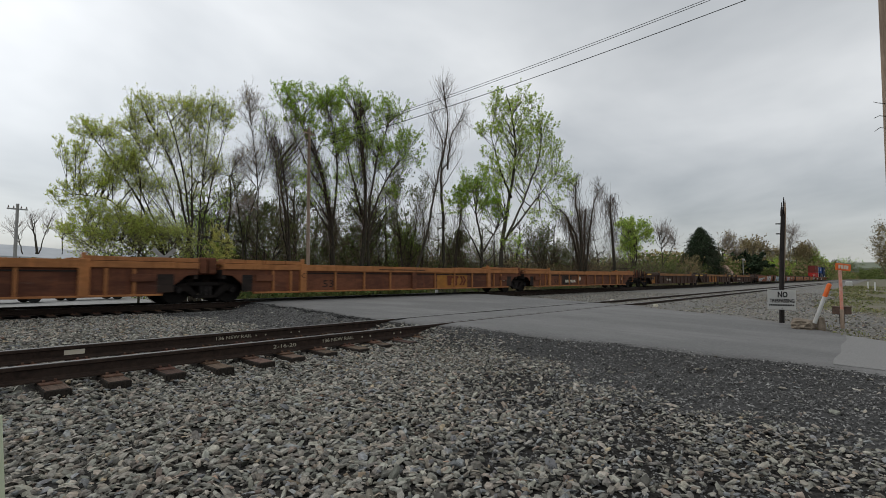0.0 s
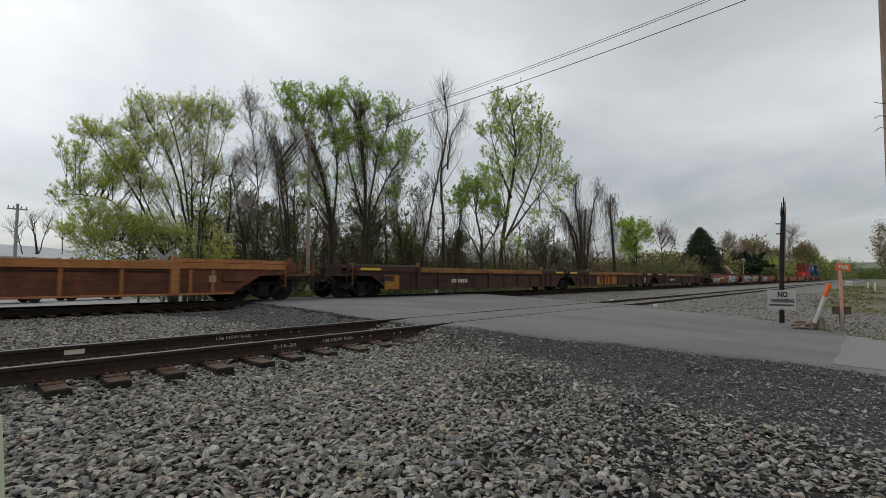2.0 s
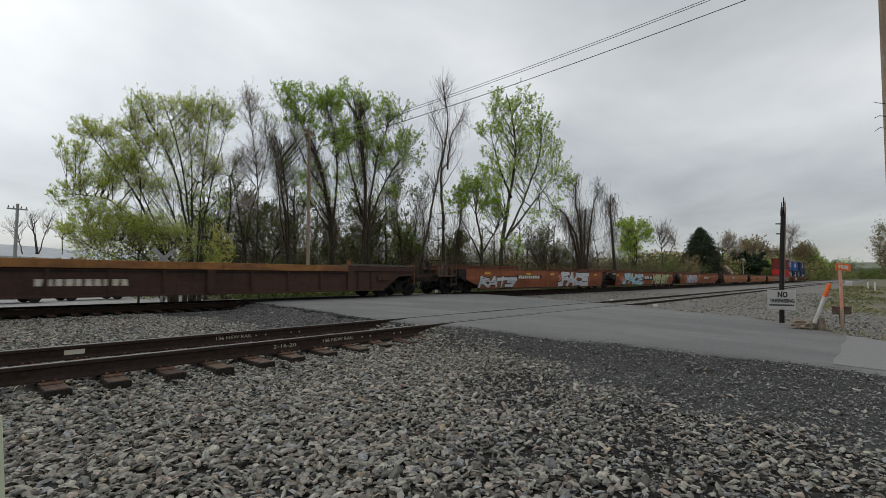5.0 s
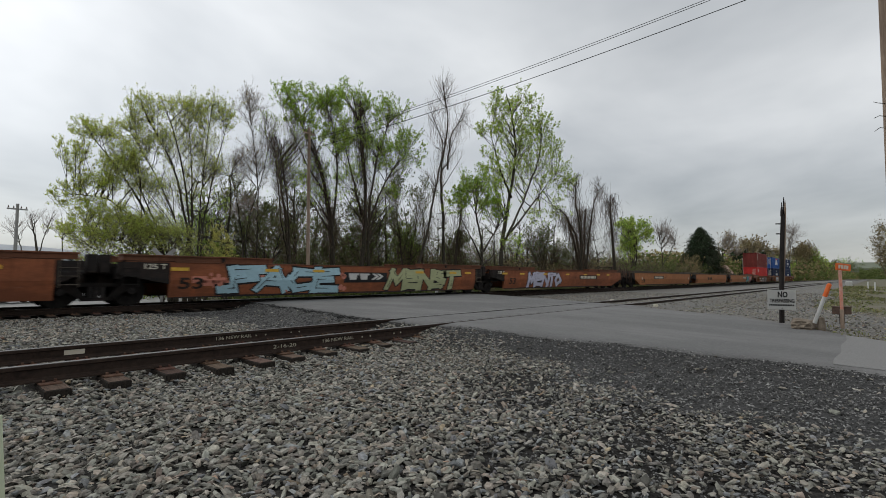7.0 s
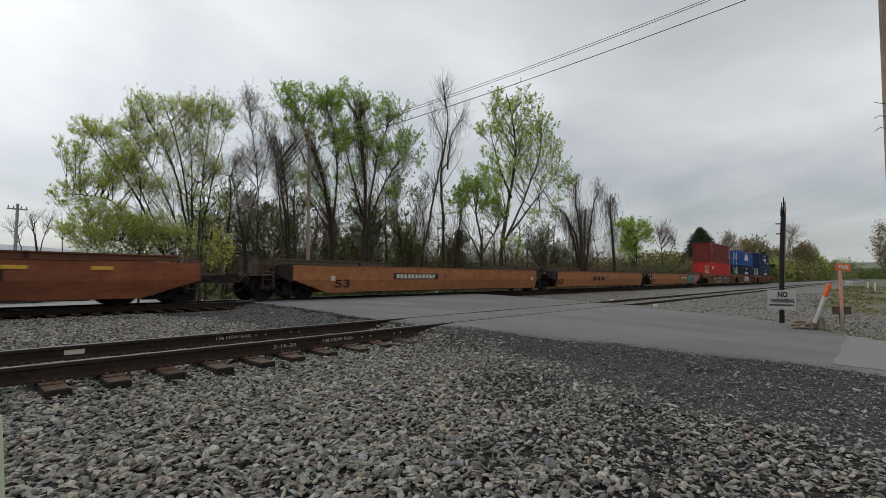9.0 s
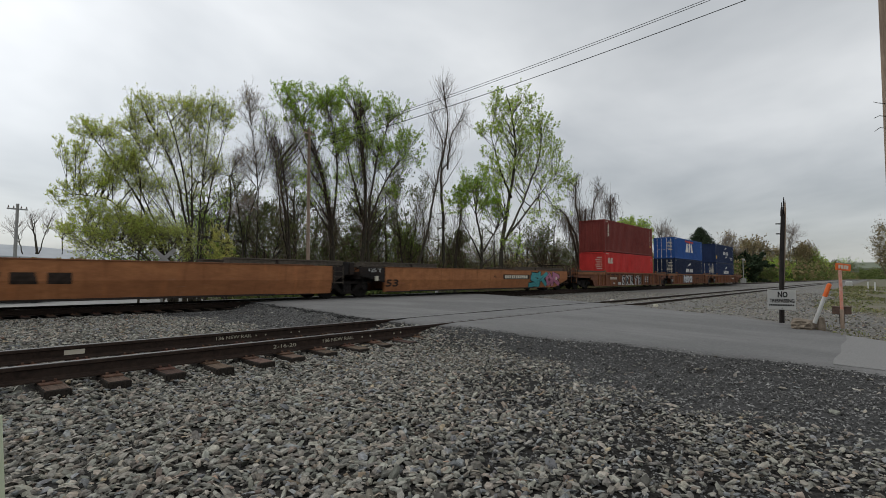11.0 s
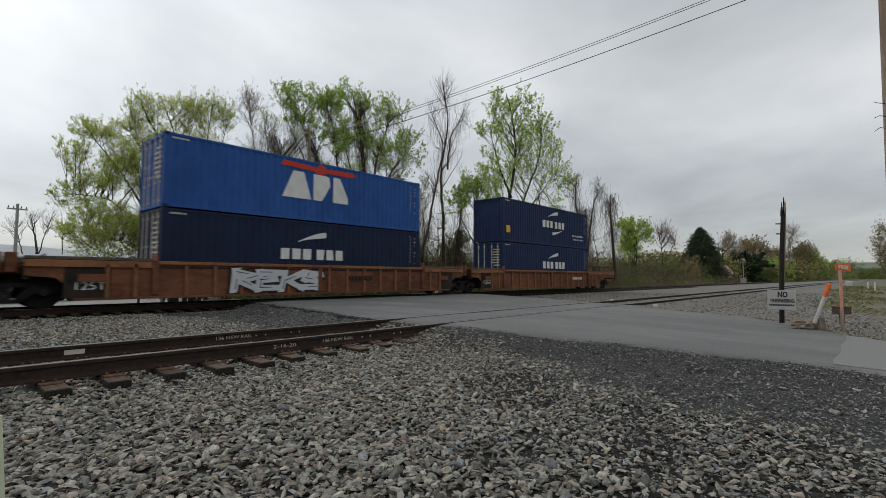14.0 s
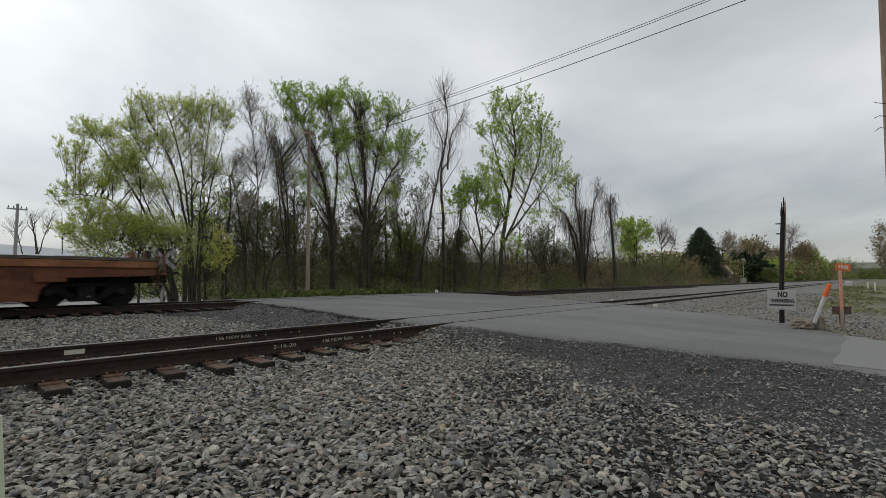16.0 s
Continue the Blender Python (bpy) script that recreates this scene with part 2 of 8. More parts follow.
def tube(bm, p0, p1, r0, r1=None, n=8, cap=True):
    p0, p1 = Vector(p0), Vector(p1)
    r1 = r0 if r1 is None else r1
    q = (p1 - p0).to_track_quat("Z", "Y")
    rings = []
    for p, r in ((p0, r0), (p1, r1)):
        rings.append([bm.verts.new(p + q @ Vector((r * math.cos(a), r * math.sin(a), 0))) for a in (2 * math.pi * k / n for k in range(n))])
    for k in range(n):
        bm.faces.new((rings[0][k], rings[0][(k + 1) % n], rings[1][(k + 1) % n], rings[1][k]))
    if cap:
        bm.faces.new(rings[0][::-1]); bm.faces.new(rings[1])


def prism(bm, pts, axis, a, b):
    """Extrude a 2D outline along axis ('x': pts are y,z; 'y': pts are x,z; 'z': pts are x,y) from a to b."""
    def at(p, w):
        return {"x": (w, p[0], p[1]), "y": (p[0], w, p[1]), "z": (p[0], p[1], w)}[axis]
    r0, r1 = [bm.verts.new(at(p, a)) for p in pts], [bm.verts.new(at(p, b)) for p in pts]
    n = len(pts)
    for k in range(n):
        bm.faces.new((r0[k], r0[(k + 1) % n], r1[(k + 1) % n], r1[k]))
    bm.faces.new(r0[::-1]); bm.faces.new(r1)


def sweep(bm, pts, radii, n=8):
    """One continuous round tube through the points."""
    pts = [Vector(p) for p in pts]
    rings = []
    for i, p in enumerate(pts):
        d = pts[min(i + 1, len(pts) - 1)] - pts[max(i - 1, 0)]
        q = d.to_track_quat("Z", "Y")
        rings.append([bm.verts.new(p + q @ Vector((radii[i] * math.cos(a), radii[i] * math.sin(a), 0))) for a in (2 * math.pi * k / n for k in range(n))])
    for r0, r1 in zip(rings, rings[1:]):
        for k in range(n):
            bm.faces.new((r0[k], r0[(k + 1) % n], r1[(k + 1) % n], r1[k]))
    bm.faces.new(rings[0][::-1]); bm.faces.new(rings[-1])


def bm_mesh(name, bm, material, smooth=False):
    bmesh.ops.recalc_face_normals(bm, faces=bm.faces)
    me = bpy.data.meshes.new(name)
    bm.to_mesh(me)
    bm.free()
    for m in (material if isinstance(material, (list, tuple)) else [material]):
        me.materials.append(m)
    if smooth:
        me.polygons.foreach_set("use_smooth", [True] * len(me.polygons))
    return me


def part(name, bm, material, parent=None, label="", smooth=False):
    ob = new(name, bm_mesh(name, bm, material, smooth))
    ob.parent = parent
    return tagged(ob, label)


def np_mesh(name, verts, faces, material):
    """Fast mesh from arrays; faces all with the same number of corners."""
    verts, faces = np.asarray(verts, np.float32), np.asarray(faces, np.int32)
    me = bpy.data.meshes.new(name)
    k = faces.shape[1]
    me.vertices.add(len(verts)); me.vertices.foreach_set("co", verts.ravel())
    me.loops.add(faces.size); me.loops.foreach_set("vertex_index", faces.ravel())
    me.polygons.add(len(faces)); me.polygons.foreach_set("loop_start", np.arange(0, faces.size, k, dtype=np.int32))
    me.polygons.foreach_set("use_smooth", np.zeros(len(faces), bool))
    me.update(calc_edges=True)
    me.validate()
    me.materials.append(material)
    return me


def text_mesh(name, body, size, material, offset=0.0, shear=0.0, spacing=1.0):
    """Flat lettering as a mesh in the x-z plane that faces -y, from its lower left corner."""
    cu = bpy.data.curves.new(name, "FONT")
    cu.body, cu.size, cu.offset, cu.shear, cu.space_character = body, size, offset, shear, spacing
    cu.resolution_u = 3
    cu.extrude = 0.002
    ob = bpy.data.objects.new(name, cu)
    scene.collection.objects.link(ob)
    dg = bpy.context.evaluated_depsgraph_get()
    me = bpy.data.meshes.new_from_object(ob.evaluated_get(dg))
    bpy.data.objects.remove(ob)
    me.transform(Matrix.Rotation(radians(90), 4, "X"))
    me.materials.clear()
    me.materials.append(material)
    me.name = name
    return me


def letters(name, body, x, y, z, height, material, parent=None, width=None, offset=0.0, shear=0.0, label=""):
    me = text_mesh(name, body, height / 0.72, material, offset, shear)
    co = np.array([v.co[:] for v in me.vertices])
    if width:
        k = width / max(co[:, 0].max() - co[:, 0].min(), 1e-4)
        me.transform(Matrix.Diagonal((k, 1, 1, 1)))
    ob = new(name, me)
    ob.location = (x, y, z)
    ob.parent = parent
    return tagged(ob, label)


# ---- ground, ballast, road ----
def smooth(a, b, x):
    t = np.clip((np.asarray(x, float) - a) / (b - a), 0, 1)
    return t * t * (3 - 2 * t)


def road_left(y):
    return np.interp(y, [-12, -3, 0, 1.2, 3.5, 5, 6.5, 9, 12, 16, 20, 26], [9.0, 8.3, 8.07, 8.1, 7.65, 7.36, 7.35, 7.25, 7.9, 8.5, 9.0, 9.6])


def road_right(y):
    return np.interp(y, [-12, -3, 0, 1.9, 3, 5.6, 6.1, 8, 16.7, 20, 26], [12.5, 12.0, 12.1, 15.0, 15.9, 16.6, 17.3, 18.2, 22.6, 23.2, 23.5])


def stone_edge(y):
    """Where the clean ballast gives way to the dark fines beside the road."""
    return np.interp(y, [-3, 0, 0.6, 1.2, 1.7, 2.5, 3.3, 4.15, 4.9, 6.5], [6.0, 5.6, 5.35, 5.5, 5.5, 5.85, 6.5, 6.7, 6.9, 7.1])


def bare_patch(x, y):
    """Worn spots in the ballast where dark fines show between few stones."""
    v = 0.0
    for cx, cy, rx, ry in ((3.85, 1.35, 0.55, 0.30), (3.05, 2.05, 0.50, 0.34), (4.75, 1.75, 0.60, 0.30), (2.75, 1.15, 0.30, 0.20), (4.3, 2.6, 0.45, 0.28)):
        d = np.hypot((x - cx) / rx, (y - cy) / ry) + 0.35 * wobble(x, y, 4.2, cx)
        v = np.maximum(v, 1 - smooth(0.5, 1.25, d))
    return v


def field_edge(x):
    """Edge between the ballast beyond the road and the grassy dirt beside it."""
    return -1.2 + 3.0 * smooth(14, 24, x) + 1.2 * smooth(30, 60, x)


def road_z(y):
    y = np.asarray(y, float)
    return -0.012 - 0.033 * np.clip(6 - y, 0, 8) - 0.05 * np.clip(y - 20.3, 0, 30)


def bed_z(x, y):
    x, y = np.asarray(x, float), np.asarray(y, float)
    base = -0.335 + 0.215 * smooth(9, 14, x) * (1 - smooth(3.5, 5.5, y))
    for c, w in ((NEAR_Y, 1.25), (MAIN_Y, 1.7)):
        base = np.maximum(base, -0.335 + 0.045 * (1 - smooth(w, w + 0.9, np.abs(y - c))))
    base = base + 0.035 * smooth(3.5, 6.5, x) * (1 - smooth(0.9, 2.0, np.abs(y - NEAR_Y)))
    base = base + 0.15 * smooth(16.5, 19, x) * (1 - smooth(1.0, 2.4, np.abs(y - NEAR_Y)))
    base = base - 0.035 * np.exp(-((y - 6.0) / 0.35) ** 2) * (1 - smooth(2.0, 5.5, x))
    base = base - 0.5 * smooth(21.0, 24.0, y)
    w = smooth(road_left(y) - 1.1, road_left(y) + 0.1, x) * (1 - smooth(road_right(y) - 0.1, road_right(y) + 1.3, x))
    z = base * (1 - w) + (road_z(y) - 0.045) * w
    return z


def wobble(x, y, s, seed=0.0):
    """Cheap smooth pseudo-noise in -1..1 for arrays."""
    x, y = np.asarray(x) * s + seed * 3.7, np.asarray(y) * s - seed * 1.9
    return (np.sin(x * 1.3 + 1.7 * np.sin(y * 0.9)) + np.sin(y * 1.7 + 1.3 * np.sin(x * 1.1)) + np.sin((x + y) * 2.9) * 0.5) / 2.5


def graded(stops):
    """Coordinates from (start, end, step) runs."""
    out = []
    for a, b, s in stops:
        out += list(np.arange(a, b - 1e-6, s))
    return np.array(out + [stops[-1][1]])


def sheet(name, xs, ys, zf, material, keep=None):
    X, Y = np.meshgrid(xs, ys, indexing="ij")
    Z = zf(X, Y)
    V = np.stack([X, Y, Z], -1).reshape(-1, 3)
    n = len(ys)
    i, j = np.meshgrid(np.arange(len(xs) - 1), np.arange(n - 1), indexing="ij")
    a = (i * n + j).ravel()
    F = np.stack([a, a + n, a + n + 1, a + 1], 1)
    if keep is not None:
        c = V[F].mean(1)
        F = F[keep(c[:, 0], c[:, 1])]
    ob = new(name, np_mesh(name, V, F, material))
    ob.data.polygons.foreach_set("use_smooth", [True] * len(ob.data.polygons))
    return ob


def make_ground():
    xs = graded([(-1500, -100, 200), (-100, -20, 16), (-20, 40, 1.0), (40, 200, 10), (200, 3000, 280)])
    ys = graded([(-1500, -100, 200), (-100, -12, 11), (-12, 40, 1.0), (40, 200, 16), (200, 3000, 280)])
    def zf(x, y):
        near = (1 - smooth(30, 60, y)) * (1 - smooth(10, 20, -y)) * (1 - smooth(20, 40, -x)) * (1 - smooth(200, 600, x))
        return (bed_z(x, y) - 0.06) * near + (-0.75) * (1 - near) + 0.03 * wobble(x, y, 0.5)*(1-smooth(-4,0,-np.abs(y-10)+14))
    tagged(sheet("ground", xs, ys, zf, M["soil"]), "flat ground of patchy grass and brown soil", "ground", kind="structure")
    xs = graded([(-26, -2, 1.0), (-2, 9, 0.2), (9, 30, 0.5), (30, 80, 2), (80, 700, 20)])
    ys = graded([(-9, 0, 0.5), (0, 9, 0.2), (9, 24, 0.4)])
    def keep(x, y):
        inside = (x > road_left(y) + 0.35) & (x < road_right(y) - 0.35)
        dirt = (x > 11) & (y < field_edge(x) + 0.5 * wobble(x, y, 0.5))
        return ~inside & ~dirt
    # near sheet carries crevice shade in its colour, far sheet is plain grey
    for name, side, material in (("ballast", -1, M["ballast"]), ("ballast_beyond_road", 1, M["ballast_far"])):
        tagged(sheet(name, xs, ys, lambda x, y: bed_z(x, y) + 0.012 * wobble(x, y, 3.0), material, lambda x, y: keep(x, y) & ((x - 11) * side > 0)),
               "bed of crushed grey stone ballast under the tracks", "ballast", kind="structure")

    # road: strips across between its two edges, slightly worn edge line
    ys = graded([(-12, 4, 0.4), (4, 21, 0.3), (21, 26, 0.5)])
    n = 21
    V, F = [], []
    for y in ys:
        a = road_left(y) + 0.10 * float(wobble(y, 0, 2.2)) + 0.05 * float(wobble(y, 3, 7.0))
        b = road_right(y) + 0.12 * float(wobble(y, 9, 2.0))
        for k in range(n):
            u = k / (n - 1)
            z = float(road_z(y)) - (0.03 if k in (0, n - 1) else 0) + 0.006 * float(wobble(a + (b - a) * u, y, 1.1))
            V.append((a + (b - a) * u, y, z if abs(y - 13) > 7.6 else min(z, -0.008)))
    m = len(ys)
    for i in range(m - 1):
        for k in range(n - 1):
            q = i * n + k
            F.append((q, q + 1, q + n + 1, q + n))
    road = new("road", np_mesh("road", V, F, M["asphalt"]))
    road.data.polygons.foreach_set("use_smooth", [True] * len(F))
    so = road.modifiers.new("thickness", "SOLIDIFY")
    so.thickness, so.offset = 0.09, -1
    tagged(road, "worn grey asphalt road over the level crossing", "road", kind="structure")
    # pale resurfaced patch
    V, F = [], []
    us, vs = np.linspace(0, 1, 40), np.linspace(0, 1, 10)
    for u in us:
        for v in vs:
            y = -8 + 8.45 * v + 0.02 * math.sin(u * 14)
            x = 8.3 + 0.02 * math.sin(v * 9) + (road_right(y) - 8.5) * u
            V.append((x, y, float(road_z(y)) + 0.009))
    for i in range(39):
        for j in range(9):
            q = i * 10 + j
            F.append((q, q + 10, q + 11, q + 1))
    patch = new("road_patch", np_mesh("road_patch", V, F, M["concrete_road"]))
    so = patch.modifiers.new("thickness", "SOLIDIFY"); so.thickness, so.offset = 0.02, -1
    tagged(patch, "pale grey resurfaced patch at the road's end", "road", kind="structure")
    # dark gravel shoulders beside the road, on both sides of the near track
    def apron(name, x0, x1, y0, y1, edge, material):
        xs, ys = graded([(x0, x1, 0.12)]), graded([(y0, y1, 0.12)])
        ob = sheet(name, xs, ys, lambda x, y: bed_z(x, y) + 0.012 + 0.010 * wobble(x, y, 5.0), material, edge)
        return tagged(ob, "dark fine gravel shoulder along the road", "gravel", kind="structure")
    apron("shoulder_front", 2.6, 8.6, -4, 6.5, lambda x, y: (x > stone_edge(y) - 0.9 + 0.4 * wobble(x, y, 1.1) + 0.25 * wobble(x, y, 3.1, 2)) & (x < road_left(y) + 0.3), M["fines"])
    apron("shoulder_back", 4.2, 8.8, 8.9, 17.4, lambda x, y: (x > 5.6 + 0.5 * wobble(x, y, 0.9) + 0.2 * wobble(x, y, 3.3)) & (x < road_left(y) + 0.3), M["fines_grey"])


SLAB = np.array([(0.74 * math.cos(a + 0.3), 0.74 * math.sin(a + 0.3), 0.62) for a in np.arange(5) * 1.2566] + [(1.04 * math.cos(a), 1.04 * math.sin(a), -0.25) for a in np.arange(5) * 1.2566])
SLAB_F = np.array([(0, 1, 2), (0, 2, 3), (0, 3, 4)] + [(5 + i, 5 + (i + 1) % 5, i) for i in range(5)] + [(5 + (i + 1) % 5, (i + 1) % 5, i) for i in range(5)])
OCT = np.array([(1, 0, 0), (0, 1, 0), (-1, 0, 0), (0, -1, 0), (0, 0, 1), (0, 0, -1)], float)
OCT_F = np.array([(0, 1, 4), (1, 2, 4), (2, 3, 4), (3, 0, 4), (1, 0, 5), (2, 1, 5), (3, 2, 5), (0, 3, 5)])


def stones(name, x, y, z, size, material, label, shape="oct", flat=0.62, tilt=0.33):
    n = len(x)
    base, bf = {"slab": (SLAB, SLAB_F), "oct": (OCT, OCT_F)}[shape]
    k = len(base)
    V = base[None] * (1 + RNG.uniform(-0.28, 0.28, (n, k, 1))) + RNG.uniform(-0.15, 0.15, (n, k, 3))
    V = V * np.stack([RNG.uniform(0.85, 1.7, n), RNG.uniform(0.5, 0.95, n), RNG.uniform(0.45, 0.8, n) * flat / 0.62], 1)[:, None, :]
    # random tilt, then random heading
    tx, ty, tz = RNG.normal(0, tilt, n), RNG.normal(0, tilt, n), RNG.uniform(0, 6.283, n)
    for ang, (i, j) in ((tx, (1, 2)), (ty, (2, 0)), (tz, (0, 1))):
        c, s = np.cos(ang)[:, None], np.sin(ang)[:, None]
        a, b = V[..., i].copy(), V[..., j].copy()
        V[..., i], V[..., j] = a * c - b * s, a * s + b * c
    V = V * (size * 0.5)[:, None, None] + np.stack([x, y, z], 1)[:, None, :]
    F = (bf[None] + (np.arange(n) * k)[:, None, None]).reshape(-1, 3)
    ob = new(name, np_mesh(name, V.reshape(-1, 3), F, material))
    return tagged(ob, label, "gravel", kind="stuff")


def make_stones():
    # foreground ballast, thinning out into the dark shoulder
    n = 52000
    x, y = RNG.uniform(-0.3, 8.2, n), RNG.uniform(-0.6, 6.75, n)
    past = x - stone_edge(y) + 0.22 * wobble(x, y, 2.3, 1.0) + 0.12 * wobble(x, y, 6.0, 4.0)
    dark = 0.955 * smooth(-0.75 + 0.35 * smooth(3.0, 4.2, y), 0.35, past) - 0.10 * smooth(0.3, 1.0, wobble(x, y, 2.9, 7.0)) * (y < 2.2)
    dark = np.minimum(0.97, dark + (0.12 + 0.55 * smooth(-0.3, 0.5, wobble(x, y, 1.5, 2.0) + 0.5 * wobble(x, y, 4.0, 6.0))) * smooth(1.5, 3.2, x - 0.55 * y + 0.3 * wobble(x, y, 2.0, 9.0)) * (1 - smooth(3.2, 4.6, y)))
    dark = np.maximum(dark, 0.72 * bare_patch(x, y))
    ok = (RNG.uniform(0, 1, n) > dark) & (x < road_left(y) - 0.1) & (x > 0.02 * y - 0.9)
    x, y = x[ok], y[ok]
    s = RNG.uniform(0.034, 0.066, len(x)) * RNG.choice([0.75, 1, 1, 1.3], len(x)) * (1 - 0.22 * smooth(1.6, 3.4, x - 0.55 * y))
    stones("ballast_stones", x, y, bed_z(x, y) + RNG.uniform(-0.004, 0.040, len(x)), s, M["stone"], "loose angular grey crushed ballast stones in the foreground", "slab", 0.46, 0.34)
    # coarser scatter over the rest of the bed, beside and behind the viewpoint
    n = 7000
    x, y = RNG.uniform(-8, 8, n), RNG.uniform(-8, 6.7, n)
    ok = ((x < -0.3) | (y < -0.6)) & (x < road_left(y) - 1.6)
    x, y = x[ok], y[ok]
    s = RNG.uniform(0.04, 0.09, len(x))
    stones("side_ballast_stones", x, y, bed_z(x, y) + RNG.uniform(0.0, 0.02, len(x)), s, M["stone"], "crushed grey ballast stones around the viewpoint", "oct")
    # fine dark chips on the shoulder
    n = 40000
    x, y = RNG.uniform(1.2, 8.3, n), RNG.uniform(-2.5, 6.4, n)
    dark = np.maximum(smooth(-2.4 + 1.9 * smooth(2.3, 4.0, y), -0.1, x - stone_edge(y) + 0.3 * wobble(x, y, 1.1)), 0.8 * smooth(1.3, 2.6, x - 0.55 * y) * (1 - smooth(2.4, 3.6, y)))
    dark = np.maximum(dark, 0.95 * bare_patch(x, y))
    ok = (RNG.uniform(0, 1, n) < dark) & (x < road_left(y) + 0.15)
    x, y = x[ok], y[ok]
    s = RNG.uniform(0.013, 0.034, len(x))
    stones("shoulder_chips", x, y, bed_z(x, y) + 0.020 + RNG.uniform(-0.002, 0.006, len(x)), s, M["chip"], "fine dark gravel chips on the shoulder", "oct")
    # broken dark lip of the asphalt and chips on the shoulder between the tracks
    n = 2200
    y = RNG.uniform(8.7, 17.6, n)
    x = road_left(y) + 0.10 * wobble(y, 0, 2.2) + 0.05 * wobble(y, 3, 7.0) + RNG.normal(-0.03, 0.05, n)
    stones("broken_road_lip", x, y, road_z(y) - 0.055 + RNG.uniform(-0.02, 0.02, n), RNG.uniform(0.03, 0.10, n), M["lip"], "crumbled black asphalt along the road's edge", "oct", 0.5, 0.25)
    n = 9000
    x, y = RNG.uniform(4.6, 8.6, n), RNG.uniform(8.9, 17.4, n)
    ok = (RNG.uniform(0, 1, n) < smooth(4.9, 6.3, x + 0.6 * wobble(x, y, 0.9))) & (x < road_left(y) + 0.1)
    x, y = x[ok], y[ok]
    stones("shoulder_chips", x, y, bed_z(x, y) + 0.016 + RNG.uniform(-0.004, 0.006, len(x)), RNG.uniform(0.03, 0.07, len(x)), M["chip_grey"], "fine grey gravel chips between the tracks", "oct", 0.5)
    # between the rails and the two tracks
    n = 25000
    x, y = RNG.uniform(-1.5, 8.5, n), RNG.uniform(6.6, 17.9, n)
    dark = smooth(4.9, 6.3, x + 0.6 * wobble(x, y, 0.9)) * smooth(8.6, 9.2, y)
    ok = (RNG.uniform(0, 1, n) > dark * 0.975) & (x < road_left(y) - 0.2) & (np.abs(np.abs(y - NEAR_Y) - 0.755) > 0.13)
    x, y = x[ok], y[ok]
    s = RNG.uniform(0.045, 0.105, len(x))
    stones("track_ballast_stones", x, y, bed_z(x, y) + RNG.uniform(0.0, 0.03, len(x)), s, M["stone"], "crushed grey ballast stones between the two tracks", "oct")
    n = 24000
    x, y = 12.5 + 30 * RNG.uniform(0, 1, n) ** 1.5, RNG.uniform(-2.0, 17.9, n)
    ok = (x > road_right(y) + 0.2) & (np.abs(np.abs(y - NEAR_Y) - 0.755) > 0.13) & (y > field_edge(x) + 0.6 * wobble(x, y, 0.5) - 0.3)
    x, y = x[ok], y[ok]
    s = RNG.uniform(0.03, 0.065, len(x)) * (1 + (x - 12) / 50)
    stones("far_ballast_stones", x, y, bed_z(x, y) + RNG.uniform(0.0, 0.03, len(x)), s, M["stone"], "crushed grey ballast stones beyond the road", "oct")


RAIL_SIDE = [(0.076, -0.186), (0.076, -0.172), (0.030, -0.160), (0.009, -0.140), (0.009, -0.055), (0.037, -0.042), (0.037, -0.010), (0.030, -0.003)]
RAIL_OUTLINE = RAIL_SIDE + [(-a, b) for a, b in RAIL_SIDE[::-1]]


def make_track(name, yc, runs, spans, label, plates):
    """Two rails over the runs of x, ties every 0.559 m over the spans."""
    track = tagged(new(name), label, "railway track", kind="structure")
    track.location = (0, yc, 0)
    for s in (-1, 1):
        bm = bmesh.new()
        prism(bm, [(s * 0.755 + a, b) for a, b in RAIL_OUTLINE], "x", runs[0], runs[1])
        rail = part("rail", bm, M["rail"], track, "rusty brown steel rail")
        bm = bmesh.new()
        prism(bm, [(s * 0.755 - 0.031, -0.004), (s * 0.755 + 0.031, -0.004), (s * 0.755 + 0.026, 0.001), (s * 0.755 - 0.026, 0.001)], "x", runs[0], runs[1])
        part("running_surface", bm, M["rail_top"], rail, "polished worn rail top")
    bm = bmesh.new()
    box(bm, -0.115, 0.115, -1.30, 1.30, -0.375, -0.205, 0.012)
    tie_me = bm_mesh("tie", bm, [M["tie"], M["tie_upright"]])
    # ends and long sides are darker than the top
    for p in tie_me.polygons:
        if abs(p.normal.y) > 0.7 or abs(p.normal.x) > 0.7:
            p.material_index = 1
    bm = bmesh.new()
    box(bm, -0.095, 0.095, -0.19, 0.19, -0.205, -0.187, 0.003)
    for dx in (-0.05, 0.05):
        for dy in (-0.105, 0.105):
            box(bm, dx - 0.012, dx + 0.012, dy - 0.016, dy + 0.016, -0.187, -0.158)
    plate_me = bm_mesh("tie_plate", bm, M["plate"])
    rnd = random.Random(3)
    for a, b in spans:
        i = math.ceil((a - 1.02) / 0.559)
        while 1.02 + 0.559 * i < b:
            x = 1.02 + 0.559 * i
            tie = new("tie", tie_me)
            tie.parent = track
            tie.location = (x + rnd.uniform(-0.02, 0.02), rnd.uniform(-0.05, 0.05), rnd.uniform(-0.008, 0.002))
            tie.rotation_euler = (0, 0, rnd.uniform(-0.015, 0.015))
            if x < plates:
                for s in (-1, 1):
                    p = new("tie_plate", plate_me)
                    p.parent = track
                    p.location = (tie.location.x, s * 0.755, 0.0)
            i += 1
    return track


